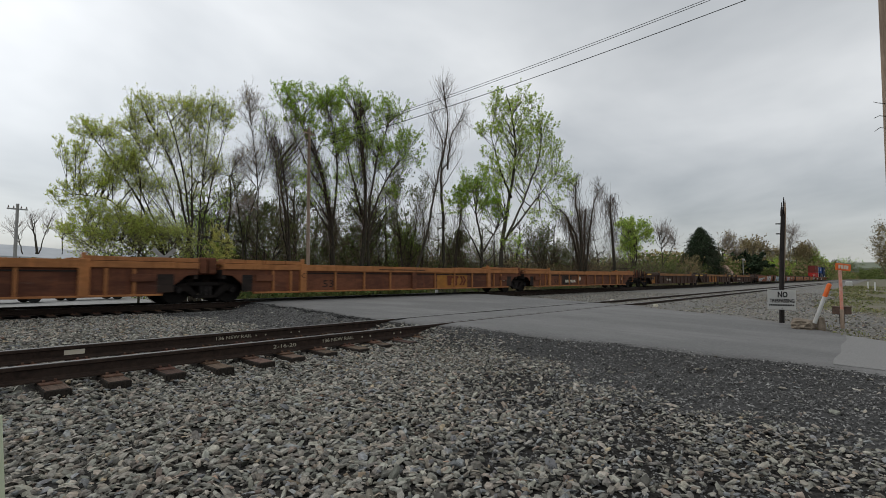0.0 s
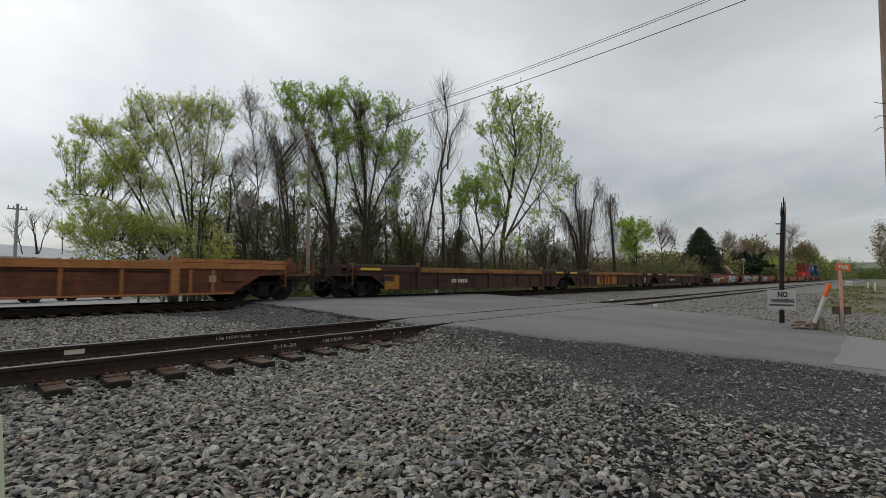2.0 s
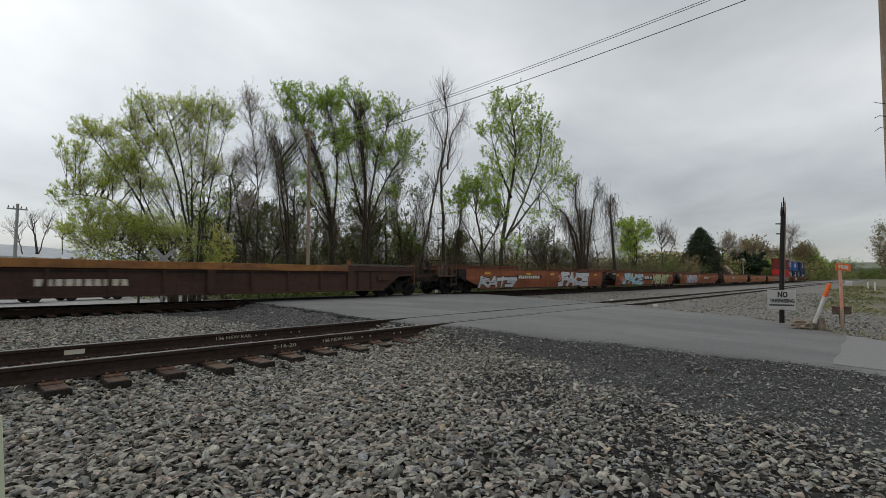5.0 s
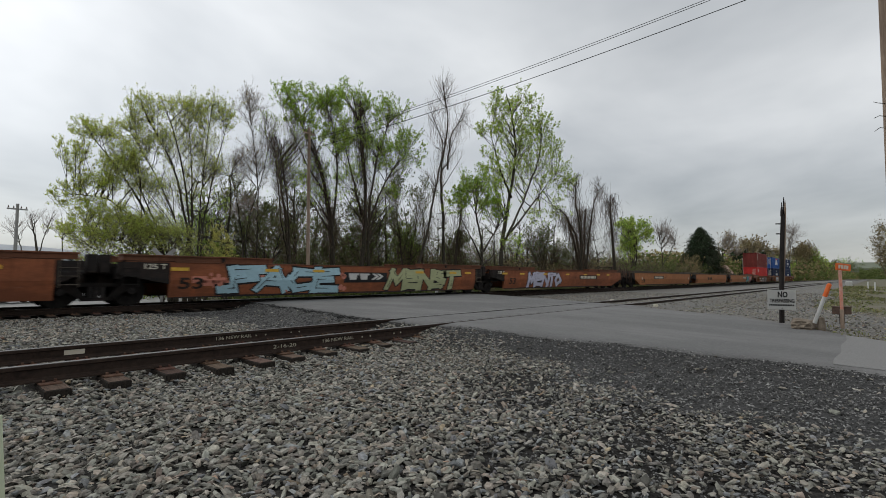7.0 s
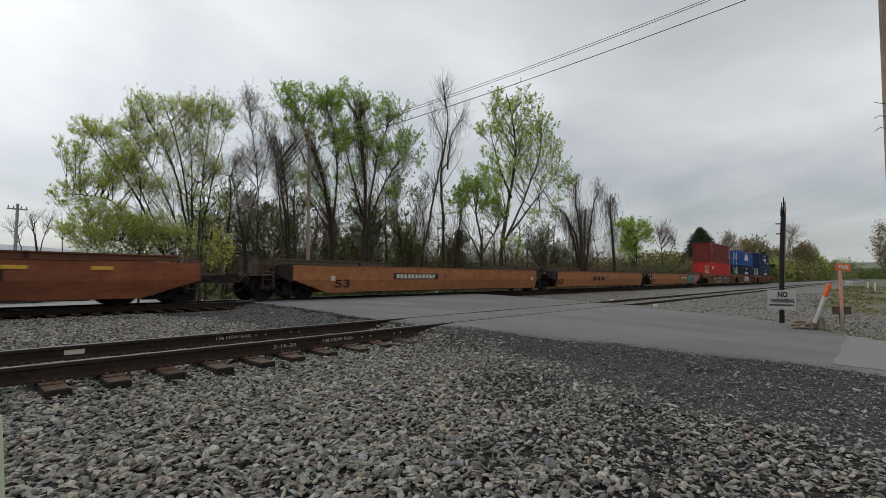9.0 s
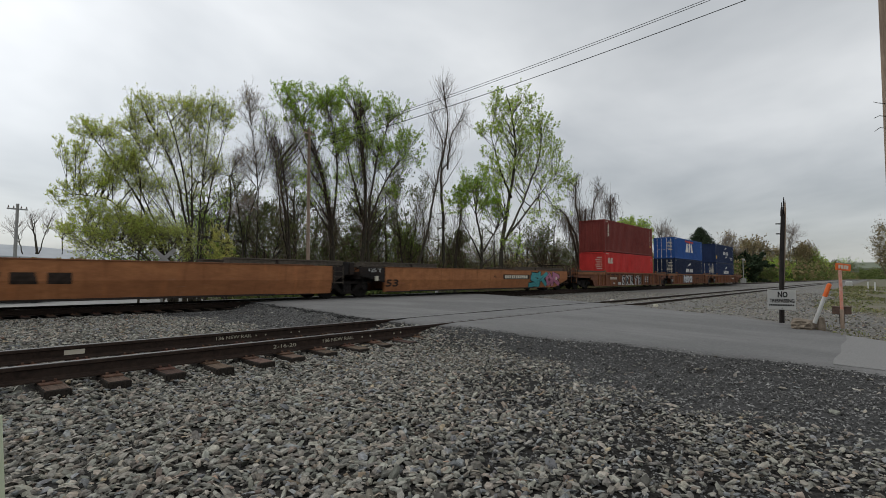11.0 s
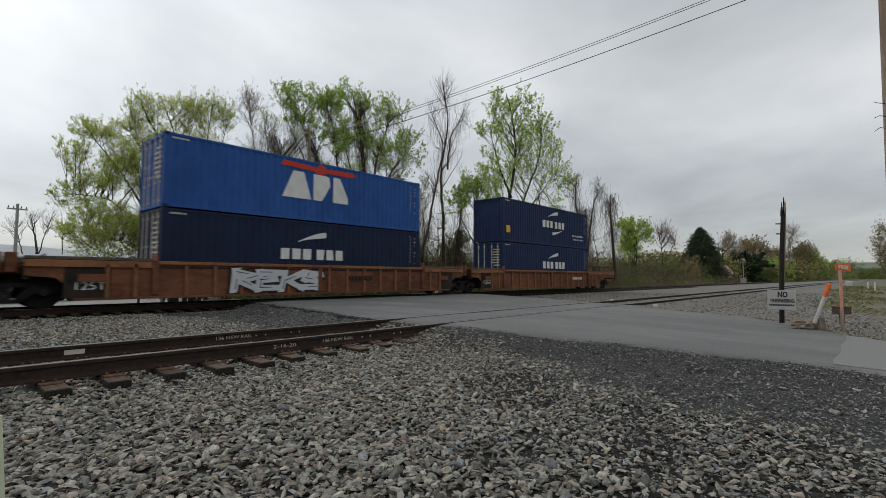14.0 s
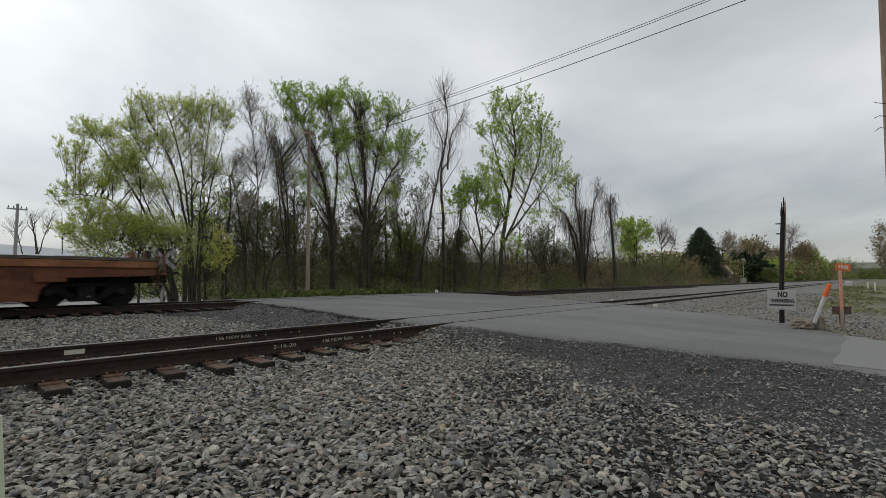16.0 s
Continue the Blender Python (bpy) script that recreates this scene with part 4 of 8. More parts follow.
        for s in (-1, 1):
            if style == "smooth":
                x0, x1 = sorted((pe + g * 1.9, ue + g * 0.1))
                y0, y1 = sorted((s * 0.95, s * 1.52))
                bm = bmesh.new()
                box(bm, x0, x1, y0, y1, 1.60, 1.65, 0.006)
                box(bm, x0 + 0.03, x1 - 0.03, y0 + 0.05, y1 - 0.05, 1.452, 1.60)
                part("walkway", bm, M["plank"] if car == "D" else chord, unit, "grimy raised walkway edge")
                if kind == "coupler" and g < 0:
                    continue
                x0, x1 = sorted((end + g * ((1.9 if g > 0 else 1.1) if kind == "joint" else 2.4 if g > 0 else 1.15), end + g * 0.42 if kind == "joint" else ue if g > 0 else end + g * 0.6))
                bm = bmesh.new()
                y0, y1 = sorted((s * 1.36, s * 1.465))
                prism(bm, [(x0, 1.02 if g > 0 else 0.70), (x1, 0.70 if g > 0 else 1.02), (x1, 1.40), (x0, 1.40)], "y", y0, y1)
                part("end_panel", bm, M["skirt"], unit, "sooty black end panel")
            else:
                x0, x1 = sorted((pe, ue))
                bm = bmesh.new()
                y0, y1 = sorted((s * 1.36, s * 1.50))
                box(bm, x0, x1, y0, y1, 1.215, 1.42, 0.01)
                part("end_sill", bm, chord if car in "AE" else panel, unit)
                n = 4
                for k in range(n):
                    bm = bmesh.new()
                    y0, y1 = sorted((s * 0.95, s * 1.48))
                    u0, u1 = x0 + (x1 - x0) * k / n + 0.01, x0 + (x1 - x0) * (k + 1) / n - 0.01
                    box(bm, u0, u1, y0, y1, 1.435, (1.57 if car == "A" else 1.53) + rnd.uniform(-0.01, 0.01), 0.006)
                    part("walkway", bm, M["plank"] if car != "A" else chord, unit)
                bm = bmesh.new()
                y0, y1 = sorted((s * 1.46, s * 1.525))
                xm = (x0 + x1) / 2
                box(bm, xm - 0.42, xm + 0.3, y0, y1, 0.78, 1.02, 0.01)
                part("step_box", bm, panel, unit)
                if car == "A" and kind == "joint":
                    plate_mark(unit, xm - 0.9 if g > 0 else xm + 0.35, xm - 0.5 if g > 0 else xm + 0.85, 0.42, 1.02, s * 1.427, M["skirt"], "vent_panel", "dark vent panel") if s < 0 else None
        # hardware
        if kind == "coupler":
            bm = bmesh.new()
            box(bm, min(end, end + g * 1.9), max(end, end + g * 1.9), -0.16, 0.16, 0.76, 0.98, 0.02)
            box(bm, min(end - g * 0.1, end + g * 0.28), max(end - g * 0.1, end + g * 0.28), -0.2, 0.2, 0.72, 1.02, 0.03)
            part("coupler", bm, M["truck"], unit, "heavy cast coupler")
            bm = bmesh.new()
            q = [Vector((end + g * (0.55 - 0.5 * i / 8), -0.35, 0.72 - 0.42 * math.sin(math.pi * i / 8))) for i in range(9)]
            sweep(bm, q, [0.025] * 9, 6)
            part("air_hose", bm, M["black"], unit, "sagging black rubber air hose")
            bm = bmesh.new()
            q = [Vector((end + g * (1.0 - 0.98 * i / 10), -0.62 + 0.2 * i / 10, 0.86 - 0.50 * math.sin(math.pi * i / 10))) for i in range(11)]
            sweep(bm, q, [0.022] * 11, 6)
            part("air_hose", bm, M["black"], unit, "sagging black rubber air hose")
            bm = bmesh.new()
            xa, xb = sorted((end + g * 1.7, end + g * 2.5))
            tube(bm, (xa, -1.05, 1.27), (xb, -1.05, 1.27), 0.15, n=12)
            tube(bm, (xa - 0.12, -1.05, 1.27), (xa, -1.05, 1.27), 0.06, n=8)
            part("brake_cylinder", bm, M["skirt"], unit, "grimy brake cylinder")
            bm = bmesh.new()
            for yy, z1 in ((-1.46, 1.62), (-1.2, 1.78)):
                tube(bm, (end + g * 0.55, yy, 0.62), (end + g * 0.55, yy, z1), 0.018, n=6)
            for z in (0.68, 0.96, 1.24):
                tube(bm, (end + g * 0.55, -1.46, z), (end + g * 0.55, -1.2, z), 0.016, n=6)
            part("corner_step", bm, M["steel"], unit, "steel corner step and grab irons")
            bm = bmesh.new()
            for dx, yy, zz in ((1.9, -1.2, 1.02), (0.9, -0.9, 0.86)):
                q = [Vector((end + g * (dx - 0.7 * i / 6), yy + 0.05 * math.sin(i), zz + 0.12 * math.sin(i * 1.1))) for i in range(7)]
                sweep(bm, q, [0.016] * 7, 6)
            part("brake_pipe", bm, M["rustbox"], unit, "bent rusty brake pipes")
            bm = bmesh.new()
            for yy in (-1.38, -0.95):
                tube(bm, (ue - g * 0.1, yy, 0.55), (ue - g * 0.1, yy, 1.95 if car in "CD" else 1.62), 0.02, n=6)
            for z in (0.6, 0.85, 1.1, 1.35, 1.55):
                tube(bm, (ue - g * 0.1, -1.38, z), (ue - g * 0.1, -0.95, z), 0.014, n=6)
            part("ladder", bm, chord if car not in "CD" else M["rustbox"], unit, "steel end ladder")
            bm = bmesh.new()
            box(bm, min(ue - g * 0.75, ue), max(ue - g * 0.75, ue), -1.3, 1.3, 1.02, 1.10)
            for yy in (-0.6, 0.2, 0.9):
                tube(bm, (ue - g * 0.7, yy, 1.1), (ue - g * 0.7, yy, 1.9), 0.018, n=6)
            tube(bm, (ue - g * 0.7, -0.6, 1.9), (ue - g * 0.7, 0.9, 1.9), 0.018, n=6)
            part("end_platform", bm, M["steel"], unit, "narrow end platform with hand rail")
            bm = bmesh.new()
            tube(bm, (ue - g * 0.35, 0.55, 1.1), (ue - g * 0.35, 0.55, 1.85), 0.05, n=8)
            for k in range(16):
                t0, t1 = k * math.pi / 8, (k + 1) * math.pi / 8
                tube(bm, (ue - g * 0.35, 0.55 + 0.26 * math.cos(t0), 1.75 + 0.26 * math.sin(t0)), (ue - g * 0.35, 0.55 + 0.26 * math.cos(t1), 1.75 + 0.26 * math.sin(t1)), 0.018, n=5)
            part("brake_wheel", bm, M["steel"], unit, "round hand brake wheel")
            for dx, top in ((0.35, 1.72), (0.95, 1.78), (1.45, 1.66)):
                bm = bmesh.new()
                box(bm, end + g * dx - 0.035, end + g * dx + 0.035, -1.32, -1.25, 1.0, top, 0.008)
                part("stanchion", bm, panel if car not in "CD" else M["rustbox"], unit)
            bm = bmesh.new()
            box(bm, min(end + g * 0.3, end + g * 1.6), max(end + g * 0.3, end + g * 1.6), -1.36, -1.22, 0.98, 1.06, 0.01)
            part("step_beam", bm, panel if car not in "CD" else M["rustbox"], unit, "side beam of the end platform")
            bm = bmesh.new()
            box(bm, end + g * 1.15 - 0.22, end + g * 1.15 + 0.22, -1.0, -0.55, 1.06, 1.50, 0.03)
            tube(bm, (end + g * 1.15, -0.8, 1.5), (end + g * 1.15, -0.8, 1.74), 0.12, 0.08, n=10)
            part("brake_cabinet", bm, panel if car not in "CD" else M["rustbox"], unit, "rusty brake gear housing")
            if style == "smooth":
                bm = bmesh.new()
                for u in (-0.2, 0.2):
                    tube(bm, (end + g * 1.35 + u, -1.45, 0.5), (end + g * 1.35 + u, -1.45, 1.62), 0.018, n=6)
                for z in (0.55, 0.85, 1.15, 1.45):
                    tube(bm, (end + g * 1.35 - 0.2, -1.45, z), (end + g * 1.35 + 0.2, -1.45, z), 0.014, n=6)
                part("side_ladder", bm, M["rustbox"], unit, "side ladder of thin steel bars")
            make_truck(unit, end + g * 2.4)
        else:
            bm = bmesh.new()
            box(bm, min(end + g * 0.02, end + g * 0.5), max(end + g * 0.02, end + g * 0.5), -0.75, 0.75, 1.0, 1.36, 0.02)
            box(bm, min(end + g * 0.03, end + g * 0.3), max(end + g * 0.03, end + g * 0.3), -1.2, -0.8, 1.05, 1.62, 0.02)
            tube(bm, (end + g * 0.35, -1.0, 1.2), (end + g * 0.9, -1.2, 1.58), 0.03, n=6)
            part("joint_housing", bm, M["skirt"] if car not in "AE" else panel, unit)
            if style == "smooth":
                bm = bmesh.new()
                for dx in (0.55, 1.0):
                    tube(bm, (end + g * dx, -1.50, 0.62), (end + g * dx, -1.50, 1.42), 0.014, n=6)
                for z in (0.7, 0.95, 1.2):
                    tube(bm, (end + g * 0.55, -1.50, z), (end + g * 1.0, -1.50, z), 0.013, n=6)
                part("ladder", bm, M["plank"] if g < 0 else M["steel"], unit)
            if right == "joint" and g < 0:
                make_truck(unit, end)
    bm = bmesh.new()
    box(bm, pa, pb, -1.36, 1.36, bottom - 0.02, bottom + 0.06)
    part("well_floor", bm, M["skirt"], unit)
    # corner guide on the post towards the front
    for x in (pa, pb):
        bm = bmesh.new()
        box(bm, x - 0.07, x + 0.05, -1.50, -1.34, 1.45, 1.66, 0.02)
        part("corner_guide", bm, chord if style != "smooth" else M["skirt"], unit)
    LOCAL["rows"].append((unit, mid))
    return unit, mid


TRAIN = [("A", "ribbed", (-263.5, -241.95, -222.0, -200.5), "empty ribbed well car with orange top sill and brown rusty sides"),
         ("B", "ribbed", (-200.5, -178.85, -159.4, -138.0), "empty ribbed well car with grimy dark brown sides"),
         ("C", "smooth", (-138.0, -116.1, -96.8, -75.2), "empty smooth-sided well car in red-brown paint with graffiti"),
         ("D", "smooth", (-75.2, -53.1, -32.95, -11.7), "empty smooth-sided well car in tan orange paint"),
         ("E", "dense", (-11.7, 10.8, 30.5, 52.0), "rusty orange-brown ribbed well car loaded with stacked containers")]

UNITS = {}


def make_train():
    for car, style, e, label in TRAIN:
        for k in range(3):
            UNITS[car, k] = well_unit(car, e[k], e[k + 1], "coupler" if k == 0 else "joint", "coupler" if k == 2 else "joint", style, 7 * k + ord(car), label)
    def at(car, k, s):
        return s - UNITS[car, k][1]
    def on(car, k):
        return UNITS[car, k][0]
    spray = {n: mat("spray_" + n, c, tuple(v * 0.85 for v in c), 9.0, 0.6, 0.1, tuple(v * 0.7 for v in c), 1.5, 0.4) for n, c in
             dict(silver=(0.60, 0.61, 0.63), blue=(0.42, 0.62, 0.70), lilac=(0.55, 0.54, 0.66), green=(0.46, 0.48, 0.27), teal=(0.07, 0.32, 0.34), pink=(0.45, 0.17, 0.27), coral=(0.62, 0.24, 0.17), white=(0.62, 0.61, 0.58)).items()}
    ribbed, smooth_y, dense = -1.505, -1.4915, -1.505
    # brown and dark car with readable stencils
    letters("stencil", "53", at("A", 1, -237.35), -1.428, 0.52, 0.30, M["mark_dark"], on("A", 1), 0.55)
    letters("stencil", "53", at("A", 2, -217.6), -1.428, 0.52, 0.30, M["mark_dark"], on("A", 2), 0.55)
    letters("stencil", "C", at("A", 1, -238.40), -1.538, 0.90, 0.2, M["mark_dark"], on("A", 1), 0.16)
    plate_mark(on("A", 1), at("A", 1, -230.2), at("A", 1, -227.65), 0.32, 1.16, -1.4265, M["panel_yellow"], "painted_panel", "faded yellow painted panel")
    logo_shapes(on("A", 1), at("A", 1, -229.4), at("A", 1, -227.75), 0.50, 1.04, -1.432, M["logo_brown"], "plain brown mark on the painted panel")
    bars(on("A", 1), at("A", 1, -234.3), at("A", 1, -231.2), 1.27, 1.33, -1.526, M["mark_dark"], 22, "stencil_line")
    plate_mark(on("A", 2), at("A", 2, -216.4), at("A", 2, -214.9), 0.42, 1.1, -1.427, M["mark_dark"], "number_plate_panel")
    bars(on("A", 2), at("A", 2, -215.9), at("A", 2, -214.2), 0.58, 0.78, -1.433, M["cream"], 6, "number_marking")
    bm = bmesh.new()
    flat_poly(bm, [(at("A", 2, -213.5) + 0.16 * math.cos(k * 0.524), 0.88 + 0.16 * math.sin(k * 0.524)) for k in range(12)], -1.428)
    part("round_mark", bm, M["cream"], on("A", 2))
    for k, s in ((1, -223.9), (2, -204.9)):
        plate_mark(on("A", k), at("A", k, s) - 0.2, at("A", k, s), 0.75, 0.98, -1.428, M["cream"], "data_plate")
    letters("stencil", "53", at("B", 1, -174.6), -1.428, 0.52, 0.30, M["mark_dark"], on("B", 1), 0.55)
    letters("stencil", "C", at("B", 1, -175.15), -1.538, 0.90, 0.2, M["mark_dark"], on("B", 1), 0.16)
    plate_mark(on("B", 1), at("B", 1, -173.5), at("B", 1, -169.2), 0.32, 1.16, -1.4265, M["panel_yellow"], "painted_panel", "faded yellow painted panel")
    logo_shapes(on("B", 1), at("B", 1, -172.85), at("B", 1, -171.15), 0.44, 1.06, -1.432, M["logo_brown"], "plain brown mark on the painted panel")
    plate_mark(on("B", 0), at("B", 0, -197.0), at("B", 0, -195.9), 0.32, 1.05, -1.4265, M["panel_yellow"], "painted_panel", "orange painted panel")
    plate_mark(on("B", 0), at("B", 0, -196.95), at("B", 0, -196.75), 0.75, 0.95, -1.432, M["white"], "data_plate")
    bars(on("B", 0), at("B", 0, -193.6), at("B", 0, -192.4), 0.68, 0.84, -1.429, M["mark_dark"], 4, "number_marking")
    bars(on("B", 0), at("B", 0, -192.1), at("B", 0, -190.7), 0.66, 0.86, -1.429, M["cream"], 6, "number_marking")
    bars(on("B", 1), at("B", 1, -162.5), at("B", 1, -161.4), 0.55, 1.0, -1.429, M["cream"], 2, "stencil_line")
    bars(on("B", 2), at("B", 2, -154.5), at("B", 2, -152.2), 0.66, 0.86, -1.429, M["cream"], 10, "number_marking")
    for k, s in ((0, -197.9), (0, -180.0), (1, -177.8), (1, -161.0), (2, -157.6)):
        plate_mark(on("B", k), at("B", k, s) - 0.6, at("B", k, s) + 0.6, 1.26, 1.38, -1.503, M["yellow"], "reflector", "yellow reflective strip")
    # red-brown car with graffiti
    u = on("C", 0)
    plate_mark(u, at("C", 0, -130.4), at("C", 0, -127.3), 0.84, 1.12, smooth_y, M["mark_dark"], "number_board", "dark board with pale bars")
    bars(u, at("C", 0, -130.2), at("C", 0, -127.5), 0.88, 1.08, smooth_y - 0.006, M["cream"], 11, "number_marking")
    blobs(u, at("C", 0, -134.4), at("C", 0, -130.6), 0.30, 1.02, smooth_y, spray["silver"], M["black"], "RATS", 5)
    blobs(u, at("C", 0, -124.5), at("C", 0, -120.1), 0.27, 1.40, smooth_y, spray["silver"], M["black"], "FACE", 11, spray["coral"])
    u = on("C", 1)
    on_side(plate_mark(u, at("C", 1, -107.2), at("C", 1, -104.7), 0.70, 1.16, smooth_y, M["black"], "logo_board", "black board with a plain white mark"))
    logo_shapes(u, at("C", 1, -106.95), at("C", 1, -104.95), 0.83, 1.11, smooth_y - 0.006, spray["white"], "plain white mark")
    for dx, dz in ((0, 0), (0.35, 0.06), (0.7, -0.05), (2.0, 0.15), (-0.3, 0.1)):
        on_side(plate_mark(u, at("C", 1, -113.2) + dx, at("C", 1, -112.7) + dx, 0.62 + dz, 0.86 + dz, smooth_y, spray["coral"], "spray_patch"))
    blobs(u, at("C", 1, -112.4), at("C", 1, -107.6), 0.27, 1.38, smooth_y, spray["blue"], M["black"], "FACE", 17, spray["coral"], "pale blue spray-painted letters outlined in black")
    blobs(u, at("C", 1, -104.6), at("C", 1, -99.5), 0.27, 1.38, smooth_y, spray["green"], M["black"], "MENST", 23, None)
    on_side(letters("stencil", "53", at("C", 1, -113.95), smooth_y - 0.004, 0.54, 0.38, M["mark_dark"], u, 0.8, 0.012))
    letters("stencil", "125 T", at("C", 1, -115.0), -1.472, 1.19, 0.17, M["cream"], u, 0.66, 0.006)
    u = on("C", 2)
    blobs(u, at("C", 2, -92.1), at("C", 2, -87.6), 0.27, 1.34, smooth_y, spray["lilac"], M["black"], "MENTO", 31)
    plate_mark(u, at("C", 2, -84.6), at("C", 2, -81.4), 0.82, 1.14, smooth_y, M["mark_dark"], "number_board", "dark board with pale bars")
    bars(u, at("C", 2, -84.4), at("C", 2, -81.6), 0.88, 1.08, smooth_y - 0.006, M["cream"], 11, "number_marking")
    on_side(letters("stencil", "53", at("C", 2, -94.35), smooth_y - 0.004, 0.54, 0.38, M["mark_dark"], u, 0.7, 0.012))
    letters("stencil", "A", at("C", 2, -85.4), smooth_y - 0.004, 0.84, 0.22, M["mark_dark"], u, 0.2)
    letters("stencil", "125 T", at("C", 2, -95.6), -1.472, 1.19, 0.17, M["cream"], u, 0.66, 0.006)
    for k, ss in ((0, (-133.6, -129.0, -125.8, -118.6)), (1, (-113.9, -110.6, -108.5, -102.5, -99.9, -98.6)), (2, (-94.9, -92.9, -89.9, -86.6, -83.6, -81.2, -79.2))):
        for s in ss:
            plate_mark(on("C", k), at("C", k, s) - 0.28, at("C", k, s) + 0.28, 1.14, 1.25, smooth_y - 0.022, M["yellow"], "reflector", "yellow reflective strip")
    # tan car
    for k, s0, s1 in ((0, -67.4, -64.2), (2, -21.3, -18.2)):
        plate_mark(on("D", k), at("D", k, s0), at("D", k, s1), 0.84, 1.14, smooth_y, M["mark_dark"], "number_board", "dark board with pale bars")
        bars(on("D", k), at("D", k, s0 + 0.2), at("D", k, s1 - 0.2), 0.89, 1.09, smooth_y - 0.006, M["cream"], 11, "number_marking")
    for k, s in ((0, -70.8), (1, -51.1), (2, -31.0)):
        on_side(letters("stencil", "53", at("D", k, s), smooth_y - 0.004, 0.50, 0.34, M["mark_dark"], on("D", k), 0.8, 0.012))
    on_side(bars(on("D", 1), at("D", 1, -45.2), at("D", 1, -42.8), 0.72, 1.05, smooth_y, M["mark_dark"], 3, "logo"))
    letters("stencil", "A", at("D", 2, -22.3), smooth_y - 0.004, 0.92, 0.22, M["mark_dark"], on("D", 2), 0.24)
    letters("stencil", "B", at("D", 0, -63.7), smooth_y - 0.004, 0.92, 0.16, M["mark_dark"], on("D", 0), 0.14)
    letters("stencil", "125 T", at("D", 2, -32.1), -1.472, 1.18, 0.17, M["white"], on("D", 2), 0.75)
    blobs(on("D", 2), at("D", 2, -18.1), at("D", 2, -16.0), 0.28, 1.36, smooth_y, spray["teal"], M["black"], "SK", 41)
    blobs(on("D", 2), at("D", 2, -16.0), at("D", 2, -14.2), 0.32, 1.36, smooth_y, spray["pink"], M["black"], "OR", 43)
    for k, s in ((0, -70.9), (0, -54.8), (2, -31.6), (2, -14.6)):
        plate_mark(on("D", k), at("D", k, s) - 0.1, at("D", k, s) + 0.1, 0.78, 1.0, smooth_y - 0.02, M["cream"], "data_plate")
    # loaded car
    sk = tagged(new("graffiti", text_mesh("graffiti", "SKRYB", 1.05, M["white"], 0.075, 0.08, 1.5)), "white and black spray-painted letters")
    sk.parent, sk.location, sk.scale = on("E", 0), (at("E", 0, -2.3), dense - 0.002, 0.33), (1.17, 1, 1.06)
    fill = new("fill", text_mesh("fill", "SKRYB", 1.05, M["black"], 0.022, 0.08, 1.5))
    fill.parent, fill.location = sk, (0.03, -0.005, 0.03)
    blobs(on("E", 0), at("E", 0, 3.85), at("E", 0, 4.6), 0.5, 1.1, -1.4275, spray["white"], M["skirt"], "SE", 47, None, fold=False)
    bars(on("E", 0), at("E", 0, -3.25), at("E", 0, -2.5), 0.32, 0.55, dense, spray["white"], 3, "tag")
    bars(on("E", 0), at("E", 0, -4.3), at("E", 0, -3.9), 0.40, 0.52, dense, spray["white"], 2, "tag")
    blobs(on("E", 1), at("E", 1, 16.9), at("E", 1, 20.7), 0.34, 1.26, dense, spray["silver"], M["black"], "REKS", 53, None, fold=False)
    for k, s in ((0, 7.1), (1, 26.9), (2, 46.7)):
        letters("stencil", "53", at("E", k, s), -1.428, 0.56, 0.30, M["mark_dark"], on("E", k), 0.55)
    for k, s in ((1, 12.2), (2, 31.9)):
        plate_mark(on("E", k), at("E", k, s) - 0.1, at("E", k, s) + 1.05, 0.31, 1.30, -1.4265, M["skirt"], "dark_panel", "black painted end panel")
        letters("stencil", "125T", at("E", k, s) + 0.1, -1.433, 0.55, 0.24, M["white"], on("E", k), 0.75)
    plate_mark(on("E", 0), at("E", 0, 8.3), at("E", 0, 9.3), 0.31, 1.30, -1.4265, M["skirt"], "dark_panel", "black painted end panel")
    bars(on("E", 0), at("E", 0, 8.4), at("E", 0, 9.2), 0.95, 1.05, -1.433, M["white"], 4, "stencil_line")
    plate_mark(on("E", 1), at("E", 1, 28.2), at("E", 1, 29.2), 0.31, 1.30, -1.4265, M["skirt"], "dark_panel", "black painted end panel")
    for k, s0, s1 in ((0, -4.95, -3.5), (2, 43.3, 44.9), (1, 22.1, 23.5)):
        bars(on("E", k), at("E", k, s0), at("E", k, s1), 0.80, 1.0, dense, M["cream"] if k != 1 else M["mark_dark"], 8, "number_marking")


def corrugated(axis, length, h0, h1, at, depth, sgn, pitch=0.28):
    """Trapezoid-folded sheet along x or y, standing at the given offset, folded inwards by depth."""
    pts, u = [], -length / 2
    while u < length / 2 - 1e-4:
        for f, dd in ((0.0, 0), (0.30, 0), (0.5, 1), (0.80, 1)):
            q = u + f * pitch
            if q < length / 2:
                pts.append((q, dd))
        u += pitch
    pts.append((length / 2, 0))
    V, F = [], []
    for q, dd in pts:
        o = at - sgn * depth * dd
        for z in (h0, h1):
            V.append((q, o, z) if axis == "x" else (o, q, z))
    for i in range(len(pts) - 1):
        F.append((2 * i, 2 * i + 2, 2 * i + 3, 2 * i + 1))
    return V, F


